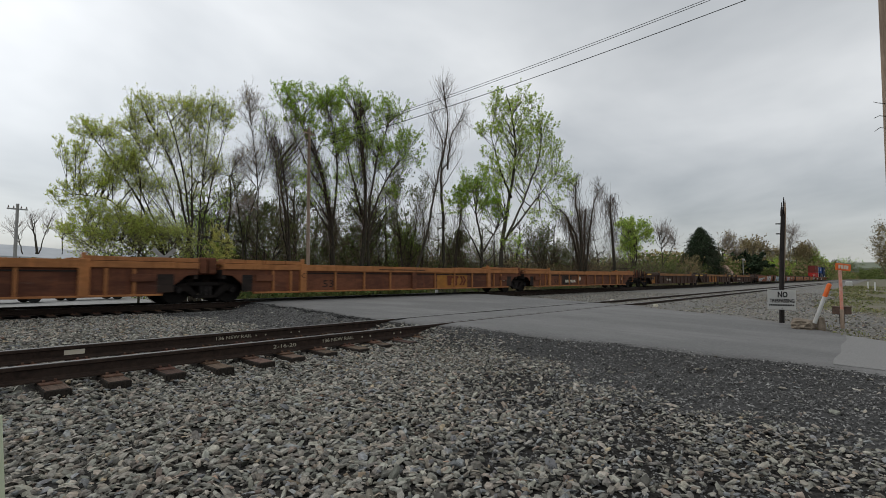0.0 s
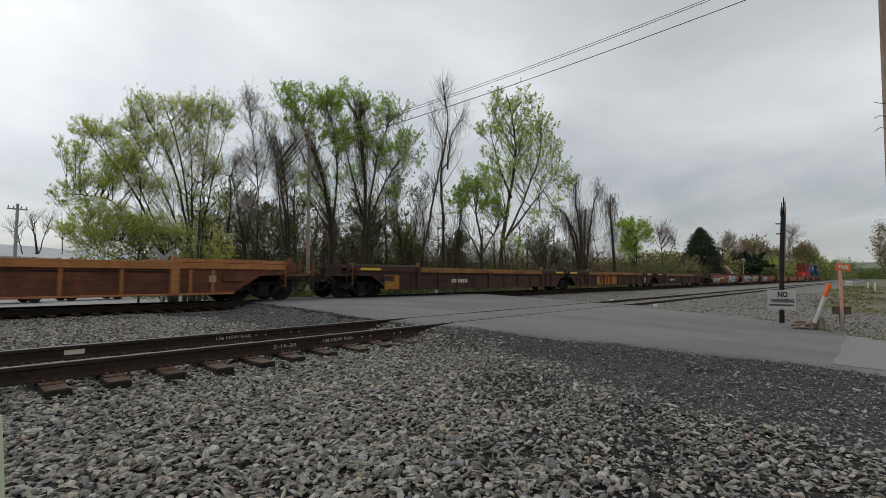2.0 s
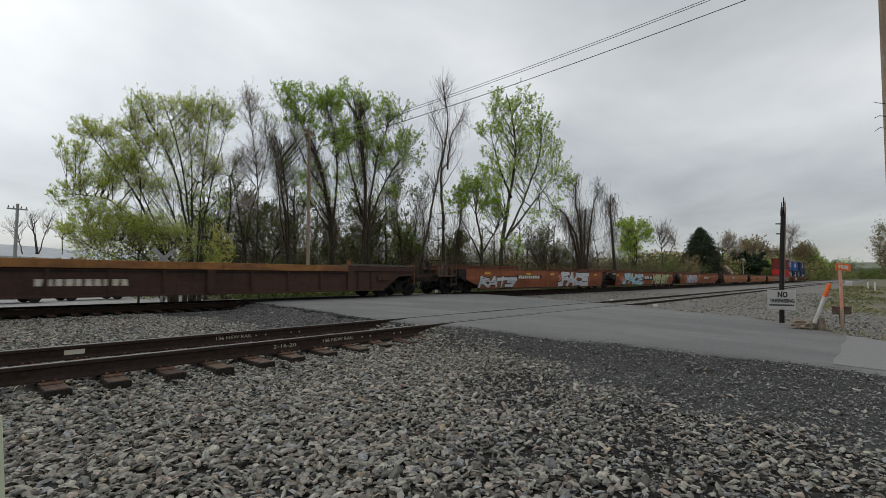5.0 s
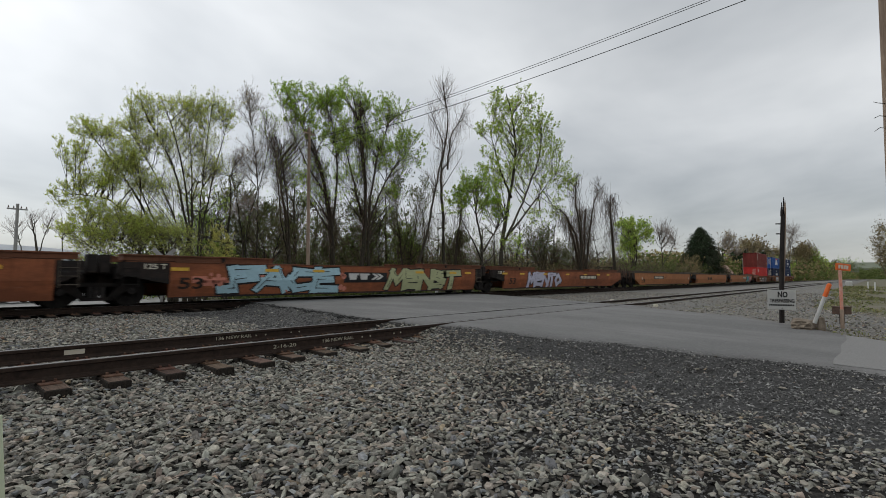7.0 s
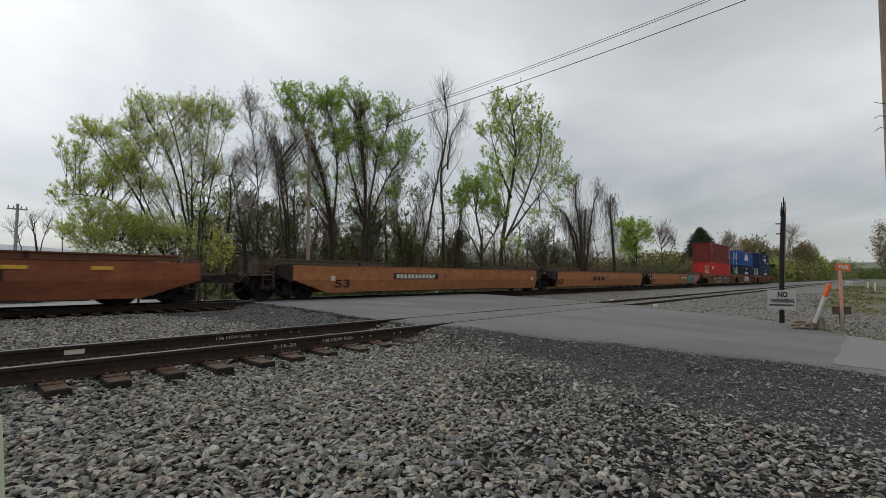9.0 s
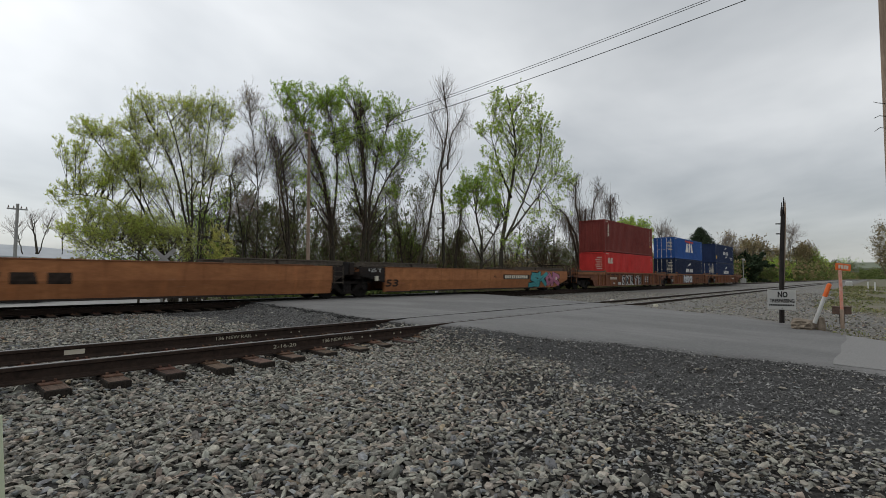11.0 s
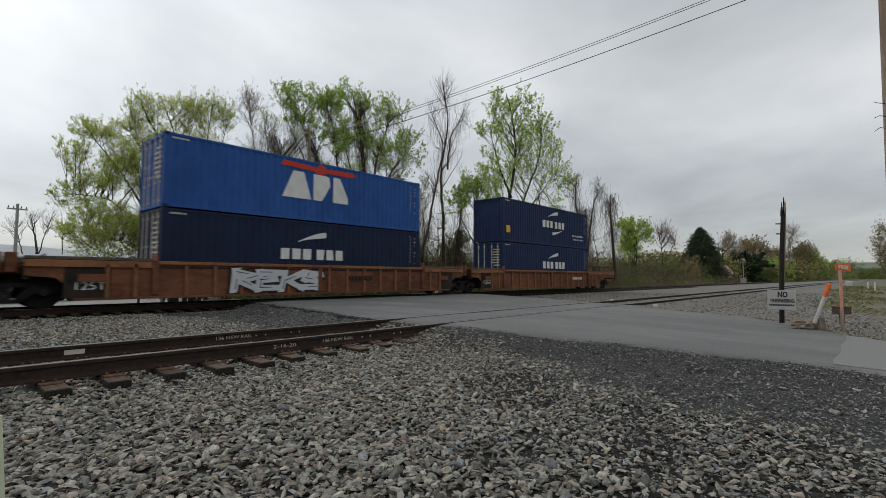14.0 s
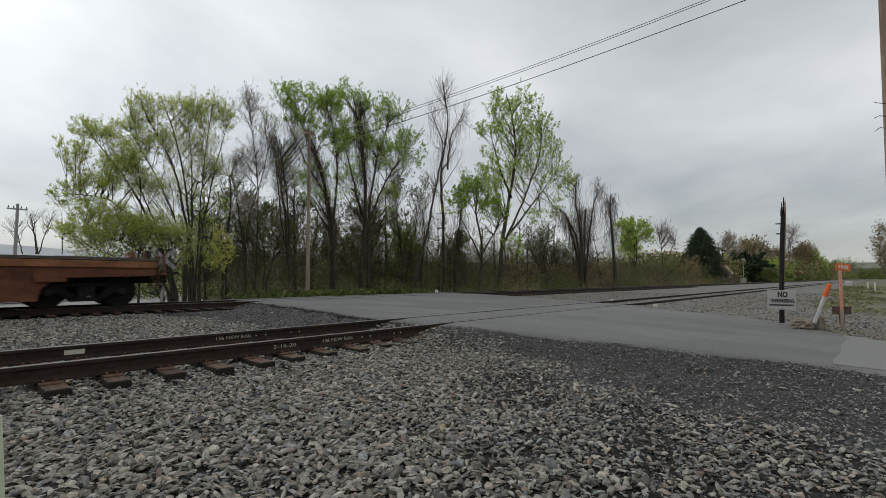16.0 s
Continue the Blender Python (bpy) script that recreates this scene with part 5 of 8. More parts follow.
def container(name, mid_s, z0, H, paint, dark, doors_left, label):
    L, W = 12.192, 2.438
    c = tagged(new(name), label, "container", "shipping containers on the train")
    c.location.z = z0
    for s in (-1, 1):
        V, F = corrugated("x", L - 0.30, 0.15, H - 0.10, s * (W / 2 - 0.006), 0.036, s)
        w = new("side_wall", np_mesh("side_wall", V, F, paint)); w.parent = c
        bm = bmesh.new()
        y0, y1 = sorted((s * (W / 2), s * (W / 2 - 0.10)))
        box(bm, -L / 2 + 0.1, L / 2 - 0.1, y0, y1, 0.03, 0.155, 0.006)
        part("bottom_rail", bm, paint, c)
        bm = bmesh.new()
        box(bm, -L / 2 + 0.1, L / 2 - 0.1, y0, y1, H - 0.105, H - 0.02, 0.006)
        part("top_rail", bm, paint, c)
        for g in (-1, 1):
            bm = bmesh.new()
            x0, x1 = sorted((g * L / 2, g * (L / 2 - 0.16)))
            ya, yb = sorted((s * W / 2, s * (W / 2 - 0.16)))
            box(bm, x0 + 0.004, x1 - 0.004, ya + 0.004, yb - 0.004, 0.11, H - 0.11, 0.01)
            part("corner_post", bm, paint, c)
            for zz in (0.0, H - 0.118):
                bm = bmesh.new()
                box(bm, x0, x1, ya, yb, zz, zz + 0.118, 0.008)
                part("corner_casting", bm, dark, c)
    bm = bmesh.new()
    box(bm, -L / 2 + 0.06, L / 2 - 0.06, -W / 2 + 0.06, W / 2 - 0.06, H - 0.07, H - 0.045)
    part("roof", bm, paint, c)
    bm = bmesh.new()
    box(bm, -L / 2 + 0.06, L / 2 - 0.06, -W / 2 + 0.06, W / 2 - 0.06, 0.08, 0.13)
    part("floor_panel", bm, dark, c)
    for g, is_door in ((-1, doors_left), (1, not doors_left)):
        xe = g * (L / 2 - 0.05)
        bm = bmesh.new()
        x0, x1 = sorted((g * L / 2, g * (L / 2 - 0.1)))
        box(bm, x0, x1, -W / 2 + 0.15, W / 2 - 0.15, 0.03, 0.17, 0.006)
        part("end_sill", bm, paint, c)
        bm = bmesh.new()
        box(bm, x0, x1, -W / 2 + 0.15, W / 2 - 0.15, H - 0.13, H - 0.02, 0.006)
        part("end_header", bm, paint, c)
        if is_door:
            for s in (-1, 1):
                bm = bmesh.new()
                y0, y1 = sorted((s * 0.008, s * (W / 2 - 0.15)))
                x0, x1 = sorted((xe, xe - g * 0.05))
                box(bm, x0, x1, y0, y1, 0.18, H - 0.14, 0.008)
                for z in (0.75, 1.3, 1.85):
                    xa, xb = sorted((xe, xe + g * 0.022))
                    box(bm, xa, xb, y0 + 0.09, y1 - 0.09, z - 0.13, z + 0.13, 0.008)
                door = part("door", bm, paint, c)
                for fy in (0.30, 0.78):
                    bm = bmesh.new()
                    yy = s * fy
                    tube(bm, (xe + g * 0.045, yy, 0.1), (xe + g * 0.045, yy, H - 0.1), 0.02, n=8)
                    for z in (0.25, 0.9, 1.6, H - 0.3):
                        box(bm, xe + g * 0.035 - 0.02, xe + g * 0.035 + 0.02, yy - 0.05, yy + 0.05, z - 0.04, z + 0.04)
                    tube(bm, (xe + g * 0.06, yy, 1.15), (xe + g * 0.06, yy - s * 0.3, 1.12), 0.014, n=6)
                    part("lock_rod", bm, M["cream"] if "blue" in label else paint, door, "vertical lock rod with handle")
            if g < 0:
                bm = bmesh.new()
                for k in range(7):
                    y, z = -0.25 - 0.62 * ((k * 0.37) % 1) * 0.4, H - 0.5 - 0.17 * k
                    box(bm, xe - 0.056, xe - 0.052, -0.95 + 0.05 * (k % 2), -0.45 + 0.07 * ((k * 2) % 3), z - 0.03, z + 0.03)
                part("data_marking", bm, M["cream"], c)
        else:
            V, F = corrugated("y", W - 0.30, 0.17, H - 0.12, xe, 0.04, g, 0.26)
            w = new("end_wall", np_mesh("end_wall", V, F, paint)); w.parent = c
    # data bars near the right end, camera side
    y = -W / 2 - 0.002
    bm = bmesh.new()
    for k in range(9):
        flat_poly(bm, [(5.41, H - 0.31 - 0.16 * k), (5.436, H - 0.31 - 0.16 * k), (5.436, H - 0.23 - 0.16 * k), (5.41, H - 0.23 - 0.16 * k)], y)
    for k in (0, 1, 2, 4, 5, 7):
        flat_poly(bm, [(5.70, H - 0.41 - 0.18 * k), (5.738, H - 0.41 - 0.18 * k), (5.738, H - 0.33 - 0.18 * k), (5.70, H - 0.33 - 0.18 * k)], y)
    part("data_marking", bm, M["cream"], c)
    for x0, z in ((-5.85, 0), ):
        bm = bmesh.new()
        for k in range(6):
            flat_poly(bm, [(x0 + 0.09 * k, H - 0.21), (x0 + 0.06 + 0.09 * k, H - 0.21), (x0 + 0.06 + 0.09 * k, H - 0.15), (x0 + 0.09 * k, H - 0.15)], y)
        part("data_marking", bm, M["cream"], c)
    LOCAL["rows"].append((c, mid_s))
    return c


def swoosh(parent, x, z, w, h, y, flip, material):
    bm = bmesh.new()
    n, top, low = 10, [], []
    for i in range(n + 1):
        u = i / n
        zz = math.sin(u * 1.35) / math.sin(1.35) * h
        t = 0.025 + 0.30 * h * math.sin(math.pi * min(u * 0.62 + 0.12, 1)) * 2.0 * u
        top.append((x + w * u, z + zz)); low.append((x + w * u + 0.02, z + zz - t))
    pts = top + low[::-1]
    if flip:
        pts = [(2 * x + w - px, 2 * z + h - pz - h) for px, pz in pts]
    flat_poly(bm, pts, y)
    part("logo", bm, material, parent, "white curved swoosh")


def make_containers():
    paint = {n: mat("container_" + n, c, tuple(v * 0.82 for v in c), 3.0, 0.65, 0.12, tuple(v * 0.6 for v in c), 0.8, 0.5, stretch=(1, 1, 0.5)) for n, c in
             dict(maroon=(0.205, 0.042, 0.034), red=(0.60, 0.045, 0.040), blue=(0.030, 0.105, 0.35), navy=(0.013, 0.023, 0.060), navy2=(0.018, 0.034, 0.092)).items()}
    y = -1.219 - 0.003
    W_ = M["white"]
    def blocks(c, x0, x1, z0, z1, n, seed, name="logo"):
        mid = (x0 + x1) / 2
        bars(c, x0, mid - 0.06, z0, z1, y, W_, n // 2, name, seed, "plain white logo blocks")
        bars(c, mid + 0.10, x1, z0, z1, y, W_, n // 2, name, seed + 20, "plain white logo blocks")
    s0, s1, s2 = -5.31 + 6.096, 14.65 + 6.096, 34.42 + 6.096
    c = container("container", s0, 0.372, 2.896, paint["red"], paint["maroon"], True, "bright red corrugated steel container at the bottom of a stack")
    for pts in ([(-5.45, 1.95), (-5.38, 1.88), (-5.12, 1.88), (-5.1, 2.39), (-5.38, 2.39), (-5.45, 2.32)],
                [(-5.06, 1.88), (-4.66, 1.88), (-4.66, 2.39), (-4.84, 2.39)], [(-4.58, 1.88), (-4.46, 1.88), (-4.46, 2.39), (-4.58, 2.39)]):
        bm = bmesh.new()
        flat_poly(bm, [(p * 1.02 + 0.1, q - 0.02) for p, q in pts], y)
        part("logo", bm, M["cream"], c, "plain pale logo block")
    c = container("container", s0, 3.275, 2.896, paint["maroon"], paint["maroon"], False, "maroon corrugated steel container on top of a red one")
    for z0, z1, sl in ((2.06, 2.54, 0.06), (1.74, 2.02, 0.0), (1.38, 1.70, -0.05)):
        bm = bmesh.new()
        flat_poly(bm, [(-5.47, z0), (-5.30, z0 + 0.05), (-5.20, z0), (-5.17, z0 + 0.10), (-5.24, z1 - 0.08), (-5.20 - sl, z1 - 0.02), (-5.36, z1), (-5.46 + sl, z1 - 0.05), (-5.40, (z0 + z1) / 2)], y)
        part("logo", bm, M["cream"], c, "plain pale logo block")
    plate_mark(c, 5.28, 5.62, 0.86, 1.04, y, M["yellow"], "height_mark", "yellow warning mark")
    plate_mark(c, 5.215, 5.24, 1.1, 2.5, y, M["cream"], "data_marking")
    c = container("container", s1, 0.39, 2.896, paint["navy"], paint["navy"], True, "dark navy blue corrugated container at the bottom of a stack")
    swoosh(c, -1.0, 2.02, 1.35, 0.45, y, False, W_)
    blocks(c, -1.75, 1.35, 1.28, 1.72, 6, 5)
    c = container("container", s1, 3.29, 2.591, paint["blue"], paint["navy2"], True, "bright blue corrugated steel container on top of a navy one")
    for pts in ([(-1.55, 0.5), (0.0, 0.5), (-0.42, 1.62), (-1.0, 1.62)],
                [(0.12, 0.5), (0.62, 0.5), (1.1, 1.2), (1.02, 1.58), (0.8, 1.62), (0.12, 1.62)],
                [(1.28, 0.5), (2.2, 0.5), (2.2, 0.76), (1.68, 1.62), (1.28, 1.62)]):
        bm = bmesh.new()
        flat_poly(bm, [(p * 0.86 - 0.42, 0.42 + q) for p, q in pts], y)
        part("logo", bm, W_, c, "plain white logo block")
    bm = bmesh.new()
    flat_poly(bm, [(0.98 * p - 0.30, q + 0.22) for p, q in ((-1.6, 1.98), (0.0, 1.94), (0.15, 1.84), (0.5, 1.84), (0.62, 1.94), (2.0, 1.94), (2.25, 2.06), (2.0, 2.18), (0.62, 2.12), (0.5, 2.24), (0.3, 2.3), (0.15, 2.12), (-1.4, 2.2))], y)
    part("logo", bm, mat("logo_red", (0.55, 0.05, 0.03), (0.48, 0.05, 0.03), 5, 0.6, 0.1), c, "plain red bar shape")
    c = container("container", s2, 0.37, 2.896, paint["navy2"], paint["navy"], True, "navy blue corrugated container at the bottom of a stack")
    swoosh(c, -0.4, 1.96, 1.45, 0.46, y, False, W_)
    blocks(c, -1.15, 2.2, 1.24, 1.74, 6, 7)
    c = container("container", s2, 3.272, 2.896, paint["navy2"], paint["navy"], False, "navy blue corrugated container on top of another")
    swoosh(c, -0.4, 2.14, 1.45, 0.46, y, False, W_)
    blocks(c, -1.15, 2.2, 1.34, 1.84, 6, 8)
    swoosh(c, 0.25, 1.20, 1.4, 0.38, y, True, W_)
    letters("lettering", "eco container", 3.35, y, 0.90, 0.19, W_, c, 1.85, 0.004)
    letters("lettering", "bamboo flooring", 3.5, y, 0.62, 0.17, W_, c, 1.65, 0.0)
    plate_mark(c, -5.75, -5.3, 0.62, 1.08, y, M["yellow"], "height_mark", "yellow warning mark")


def motions():
    times = range(17)
    for ob, mid in LOCAL["rows"]:
        z = ob.location.z
        walk(ob, [(t, pose(mid - SPEED * (t - 13.5), MAIN_Y, z)) for t in times])
    # wheels roll with the train: to the left, top towards -x
    turn = math.degrees(SPEED / 0.475)
    rows = [(k / FPS, -turn * k / FPS) for k in range(481)]
    for w, dx in SPIN:
        walk(w, [(t, pose(dx, 0, 0.475, 0, a % 360, 0)) for t, a in rows])


make_train()
make_containers()


# ---- trees and undergrowth ----
def segments_mesh(name, p0, p1, r0, r1, sides, material):
    """Tapered twigs from arrays of ends and radii."""
    d = p1 - p0
    d /= np.maximum(np.linalg.norm(d, axis=1, keepdims=True), 1e-6)
    ref = np.where(np.abs(d[:, 2:3]) > 0.9, np.array([[1.0, 0, 0]]), np.array([[0, 0, 1.0]]))
    u = np.cross(d, ref)
    u /= np.linalg.norm(u, axis=1, keepdims=True)
    v = np.cross(d, u)
    n = len(p0)
    ang = np.arange(sides) * 2 * math.pi / sides
    ring = np.cos(ang)[None, :, None] * u[:, None, :] + np.sin(ang)[None, :, None] * v[:, None, :]
    V = np.concatenate([p0[:, None, :] + ring * r0[:, None, None], p1[:, None, :] + ring * r1[:, None, None]], 1)
    k = np.arange(sides)
    f = np.stack([k, (k + 1) % sides, (k + 1) % sides + sides, k + sides], 1)
    F = (f[None] + (np.arange(n) * 2 * sides)[:, None, None]).reshape(-1, 4)
    return np_mesh(name, V.reshape(-1, 3), F, material)


def leaf_mesh(name, p, size, material, rng, long=1.0):
    """Small bent leaf quads at the points p."""
    n = len(p)
    a = rng.normal(size=(n, 3)); a /= np.linalg.norm(a, axis=1, keepdims=True)
    b = np.cross(a, rng.normal(size=(n, 3))); b /= np.maximum(np.linalg.norm(b, axis=1, keepdims=True), 1e-6)
    s = (np.asarray(size) * rng.uniform(0.6, 1.3, n))[:, None]
    a, b = a * s * 0.55 * long, b * s * 0.38
    V = np.stack([p - a, p + b, p + a, p - b], 1).reshape(-1, 3)
    F = np.arange(4 * n).reshape(n, 4)
    return np_mesh(name, V, F, material)


def grow(rng, base, ells, tips, stems, trunk_r, spread=0.5, droop=0.0):
    """A crown that reaches scattered points in the ellipsoids with short total length and short ways to the root."""
    vol = np.array([e[3] ** 2 * e[4] for e in ells]) ** 0.75
    which = rng.choice(len(ells), tips, p=vol / vol.sum())
    q = rng.normal(size=(tips, 3)); q /= np.linalg.norm(q, axis=1, keepdims=True)
    q *= (rng.uniform(0.05, 1, tips) ** (1 / 2.9) * (1 + 0.18 * rng.normal(size=tips) * 0.5))[:, None]
    E = np.array(ells)
    # the tips gather in clumps, so that the outline is uneven and has gaps
    m = max(10, tips // 14)
    c = rng.integers(0, tips, m)
    near = np.argmin(np.linalg.norm(q[:, None] - q[c][None], axis=2) + 9.0 * (which[:, None] != which[c][None]), axis=1)
    pull = np.where(rng.uniform(0, 1, tips) < 0.75, rng.uniform(0.1, 0.42, tips), 0.0)[:, None] * (which == which[c][near])[:, None]
    q = q + (q[c][near] - q) * pull
    P = E[which, :3] + q * np.stack([E[which, 3], E[which, 3] * 0.9, E[which, 4]], 1)
    gz = base[2]
    P = P[P[:, 2] > gz + min(0.25, 0.2 * (max(e[2] + e[4] for e in ells) - gz))]
    nodes, parent, length = [np.array(base, float)], [-1], [0.0]
    top = max(ells, key=lambda e: e[2] + e[4])
    crown_mid = E[:, :3].mean(0)
    for s in range(stems):
        # each stem runs from the foot towards its own part of the crown
        e = ells[s % len(ells)]
        tgt = np.array(e[:3]) + rng.normal(size=3) * np.array([e[3], e[3], 0]) * spread * (1 if stems > 1 else 0.2)
        tgt[2] = e[2] + 0.25 * e[4]
        if s == 0:
            tgt = np.array([top[0], top[1], top[2] + 0.3 * top[4]])
        foot = np.array(base) + np.array([*rng.normal(size=2) * trunk_r * (1.2 if stems > 2 else 0.3), 0])
        m = 8
        ctrl = foot + np.array([(tgt[0] - foot[0]) * 0.18, (tgt[1] - foot[1]) * 0.18, (tgt[2] - gz) * 0.5])
        last = 0
        for i in range(1, m + 1):
            t = i / m
            p = (1 - t) ** 2 * foot + 2 * t * (1 - t) * ctrl + t * t * tgt + rng.normal(size=3) * 0.05 * trunk_r * 4
            nodes.append(p); parent.append(last)
            length.append(length[last] + np.linalg.norm(p - nodes[last]))
            last = len(nodes) - 1
    start = np.array([crown_mid[0], crown_mid[1], gz])
    P = P[np.argsort(np.linalg.norm(P - start, axis=1) * rng.uniform(0.85, 1.15, len(P)))]
    cap = len(nodes) + 3 * len(P) + 2
    A, LN = np.zeros((cap, 3)), np.zeros(cap)
    n = len(nodes)
    A[:n], LN[:n] = nodes, length
    parent = list(parent) + [-1] * (cap - n)
    tipid = []
    low = gz + 0.18 * (top[2] - gz)
    for p in P:
        dv = p - A[:n]
        dist = np.linalg.norm(dv, axis=1)
        cost = dist + 0.55 * LN[:n] + 0.9 * np.maximum(0.35 * np.hypot(dv[:, 0], dv[:, 1]) - dv[:, 2], 0) + np.where(A[:n, 2] > p[2] + 0.25, 2.5 * (A[:n, 2] - p[2]), 0) + np.where(A[:n, 2] < low, 1.5, 0)
        j = int(np.argmin(cost))
        a = A[j]
        pj = parent[j]
        d0 = (a - A[pj]) if pj >= 0 else np.array([0, 0, 1.0])
        d0 = d0 / max(np.linalg.norm(d0), 1e-6)
        L = dist[j]
        c = a + (p - a) * 0.42 + d0 * 0.16 * L - np.array([0, 0, 0.05 * L])
        last = j
        for t in ((1.0,) if L < 0.55 else (0.5, 1.0) if L < 1.6 else (0.33, 0.67, 1.0)):
            q = (1 - t) ** 2 * a + 2 * t * (1 - t) * c + t * t * p + (rng.normal(size=3) * 0.03 * L if t < 1 else 0)
            A[n] = q; parent[n] = last; LN[n] = LN[last] + np.linalg.norm(q - A[last])
            last = n
            n += 1
        tipid.append(last)
    parent = np.array(parent[:n])
    A = A[:n]
    flow = np.zeros(n)
    flow[tipid] = 1
    for i in range(n - 1, 0, -1):
        flow[parent[i]] += max(flow[i], 0.3)
    return A, parent, flow, np.array(tipid)


TREE_SEED = [100]


def make_tree(base, ells, px, label, tips=400, stems=2, leaf="leaf", n=8, vine=0.0, name="tree"):
    """px: metres that one picture element covers out there, for the fineness of twigs and leaves."""
    TREE_SEED[0] += 1
    rng = np.random.default_rng(TREE_SEED[0])
    z0 = -0.75 if base[1] > 24 or base[0] > 60 else float(bed_z(*base))
    tree = tagged(new(name), label, "tree" if name == "tree" else "shrub", "trees along the line" if name == "tree" else "undergrowth along the line")
    b = np.array([base[0], base[1], z0])
    H = max(e[2] + e[4] for e in ells) - z0
    trunk_r = (0.018 if n > 1 else 0.012) * H if name == "tree" else 0.025
    A, parent, flow, tip = grow(rng, b, ells, tips, stems, trunk_r)
    keep = np.arange(1, len(A))
    r = trunk_r * (flow / flow.max()) ** (0.56 if n > 1 else 0.5)
    r = np.maximum(r, px * (0.14 if n > 1 else 0.11))
    p0, p1 = A[parent[keep]], A[keep]
    r0 = np.minimum(r[parent[keep]], r[keep] * 1.35)
    thick = r[keep] > 0.035
    wood = M["bark_pale"] if n <= 1 else M["twig"]
    tree.location = (0, 0, 0)
    if thick.any():
        t = new("trunk", segments_mesh("trunk", p0[thick] - 0, p1[thick], r0[thick], r[keep][thick], 7, M["bark"])); t.parent = tree
    # fine twigs at the tips
    k = 4 if n <= 1 and name == "tree" else 3 if name == "tree" else 1
    tp = np.repeat(A[tip], k, 0)
    back = A[tip] - A[parent[tip]]
    back /= np.maximum(np.linalg.norm(back, axis=1, keepdims=True), 1e-6)
    dirs = np.repeat(back, k, 0) * 0.75 + rng.normal(size=(len(tp), 3)) * 0.5 + np.array([0, 0, 0.18])
    ln = px * (rng.uniform(4, 15, len(tp)) if name == 'tree' else rng.uniform(5, 14, len(tp)))[:, None] * (1.2 if n <= 1 else 1.0)
    te = tp + dirs * ln
    tw0 = np.full(len(tp), px * (0.11 if n > 1 else 0.10))
    thin = ~thick
    q0, q1 = np.concatenate([p0[thin], tp]), np.concatenate([p1[thin], te])
    s0, s1 = np.concatenate([np.minimum(r0[thin], 0.06), tw0]), np.concatenate([r[keep][thin], tw0 * 0.6])
    tw = new("branchwork", segments_mesh("branchwork", q0, q1, s0, s1, 3, wood)); tw.parent = tree
    if n:
        cnt = int(n * (3.6 if px > 0.2 else 3.1 if name == "tree" else 1.3) * len(tip))
        i = rng.integers(0, len(tp), cnt)
        u = rng.uniform(0.1, 1.1, cnt)[:, None] ** 0.6
        p = tp[i] + (te - tp)[i] * u + rng.normal(size=(cnt, 3)) * px * 1.25
        lm = new("crown", leaf_mesh("crown", p, px * (1.35 if px > 0.2 else 1.9 if name == "tree" else 2.0) if leaf != "conifer" else px * 4.5, M[leaf], rng)); lm.parent = tree
    if vine:
        # dry vines: a shaggy sleeve round the stems and strands that hang from the limbs
        big = keep[(r[keep] > trunk_r * 0.22)]
        m = int(2600 * vine)
        src = big[rng.integers(0, len(big), m)]
        a = A[src] + rng.normal(size=(m, 3)) * np.array([0.24, 0.24, 0.4])
        bb = a + rng.normal(size=(m, 3)) * 0.16 + np.array([0, 0, -1.0]) * rng.uniform(0.2, 1.1, m)[:, None]
        ok = bb[:, 2] > z0
        rr = np.full(ok.sum(), px * 0.16)
        vn = new("vine", segments_mesh("vine", a[ok], bb[ok], rr, rr * 0.7, 3, M["vine"])); vn.parent = tree
        tagged(vn, "tangle of dry brown vines")
    return tree


def spray_out(rng, P, D, L, m, lift, wander):
    """Polylines of m pieces from starts P along D with lengths L, lifting towards the sky on the way: (n, m + 1, 3)."""
    n = len(P)
    out = np.empty((n, m + 1, 3))
    out[:, 0] = P
    d = D.copy()
    for k in range(m):
        d = d + np.array([0, 0, lift / m]) + rng.normal(size=(n, 3)) * wander
        d /= np.maximum(np.linalg.norm(d, axis=1, keepdims=True), 1e-6)
        out[:, k + 1] = out[:, k] + d * (L / m)[:, None]
    return out


def side_shoots(rng, lines, L, count, lo, spread, up, ratio):
    """Starts, directions and lengths of shoots along the given polylines."""
    n, m = lines.shape[0], lines.shape[1] - 1
    i = np.repeat(np.arange(n), count)
    t = lo + (1 - lo) * rng.uniform(0, 1, len(i)) ** 0.8
    t[np.arange(n) * count] = 0.999                    # the leader goes on at the end
    k = np.minimum((t * m).astype(int), m - 1)
    a, b = lines[i, k], lines[i, k + 1]
    P = a + (b - a) * (t * m - k)[:, None]
    d = (b - a) / np.maximum(np.linalg.norm(b - a, axis=1, keepdims=True), 1e-6)
    side = rng.normal(size=(len(i), 3))
    side -= d * (side * d).sum(1, keepdims=True)
    side /= np.maximum(np.linalg.norm(side, axis=1, keepdims=True), 1e-6)
    w = spread * rng.uniform(0.6, 1.3, len(i))
    w[np.arange(n) * count] *= 0.25
    D = d + side * w[:, None] + np.array([0, 0, up])
    D /= np.linalg.norm(D, axis=1, keepdims=True)
    return P, D, L[i] * ratio * (1.15 - 0.55 * t) * rng.uniform(0.6, 1.25, len(i))


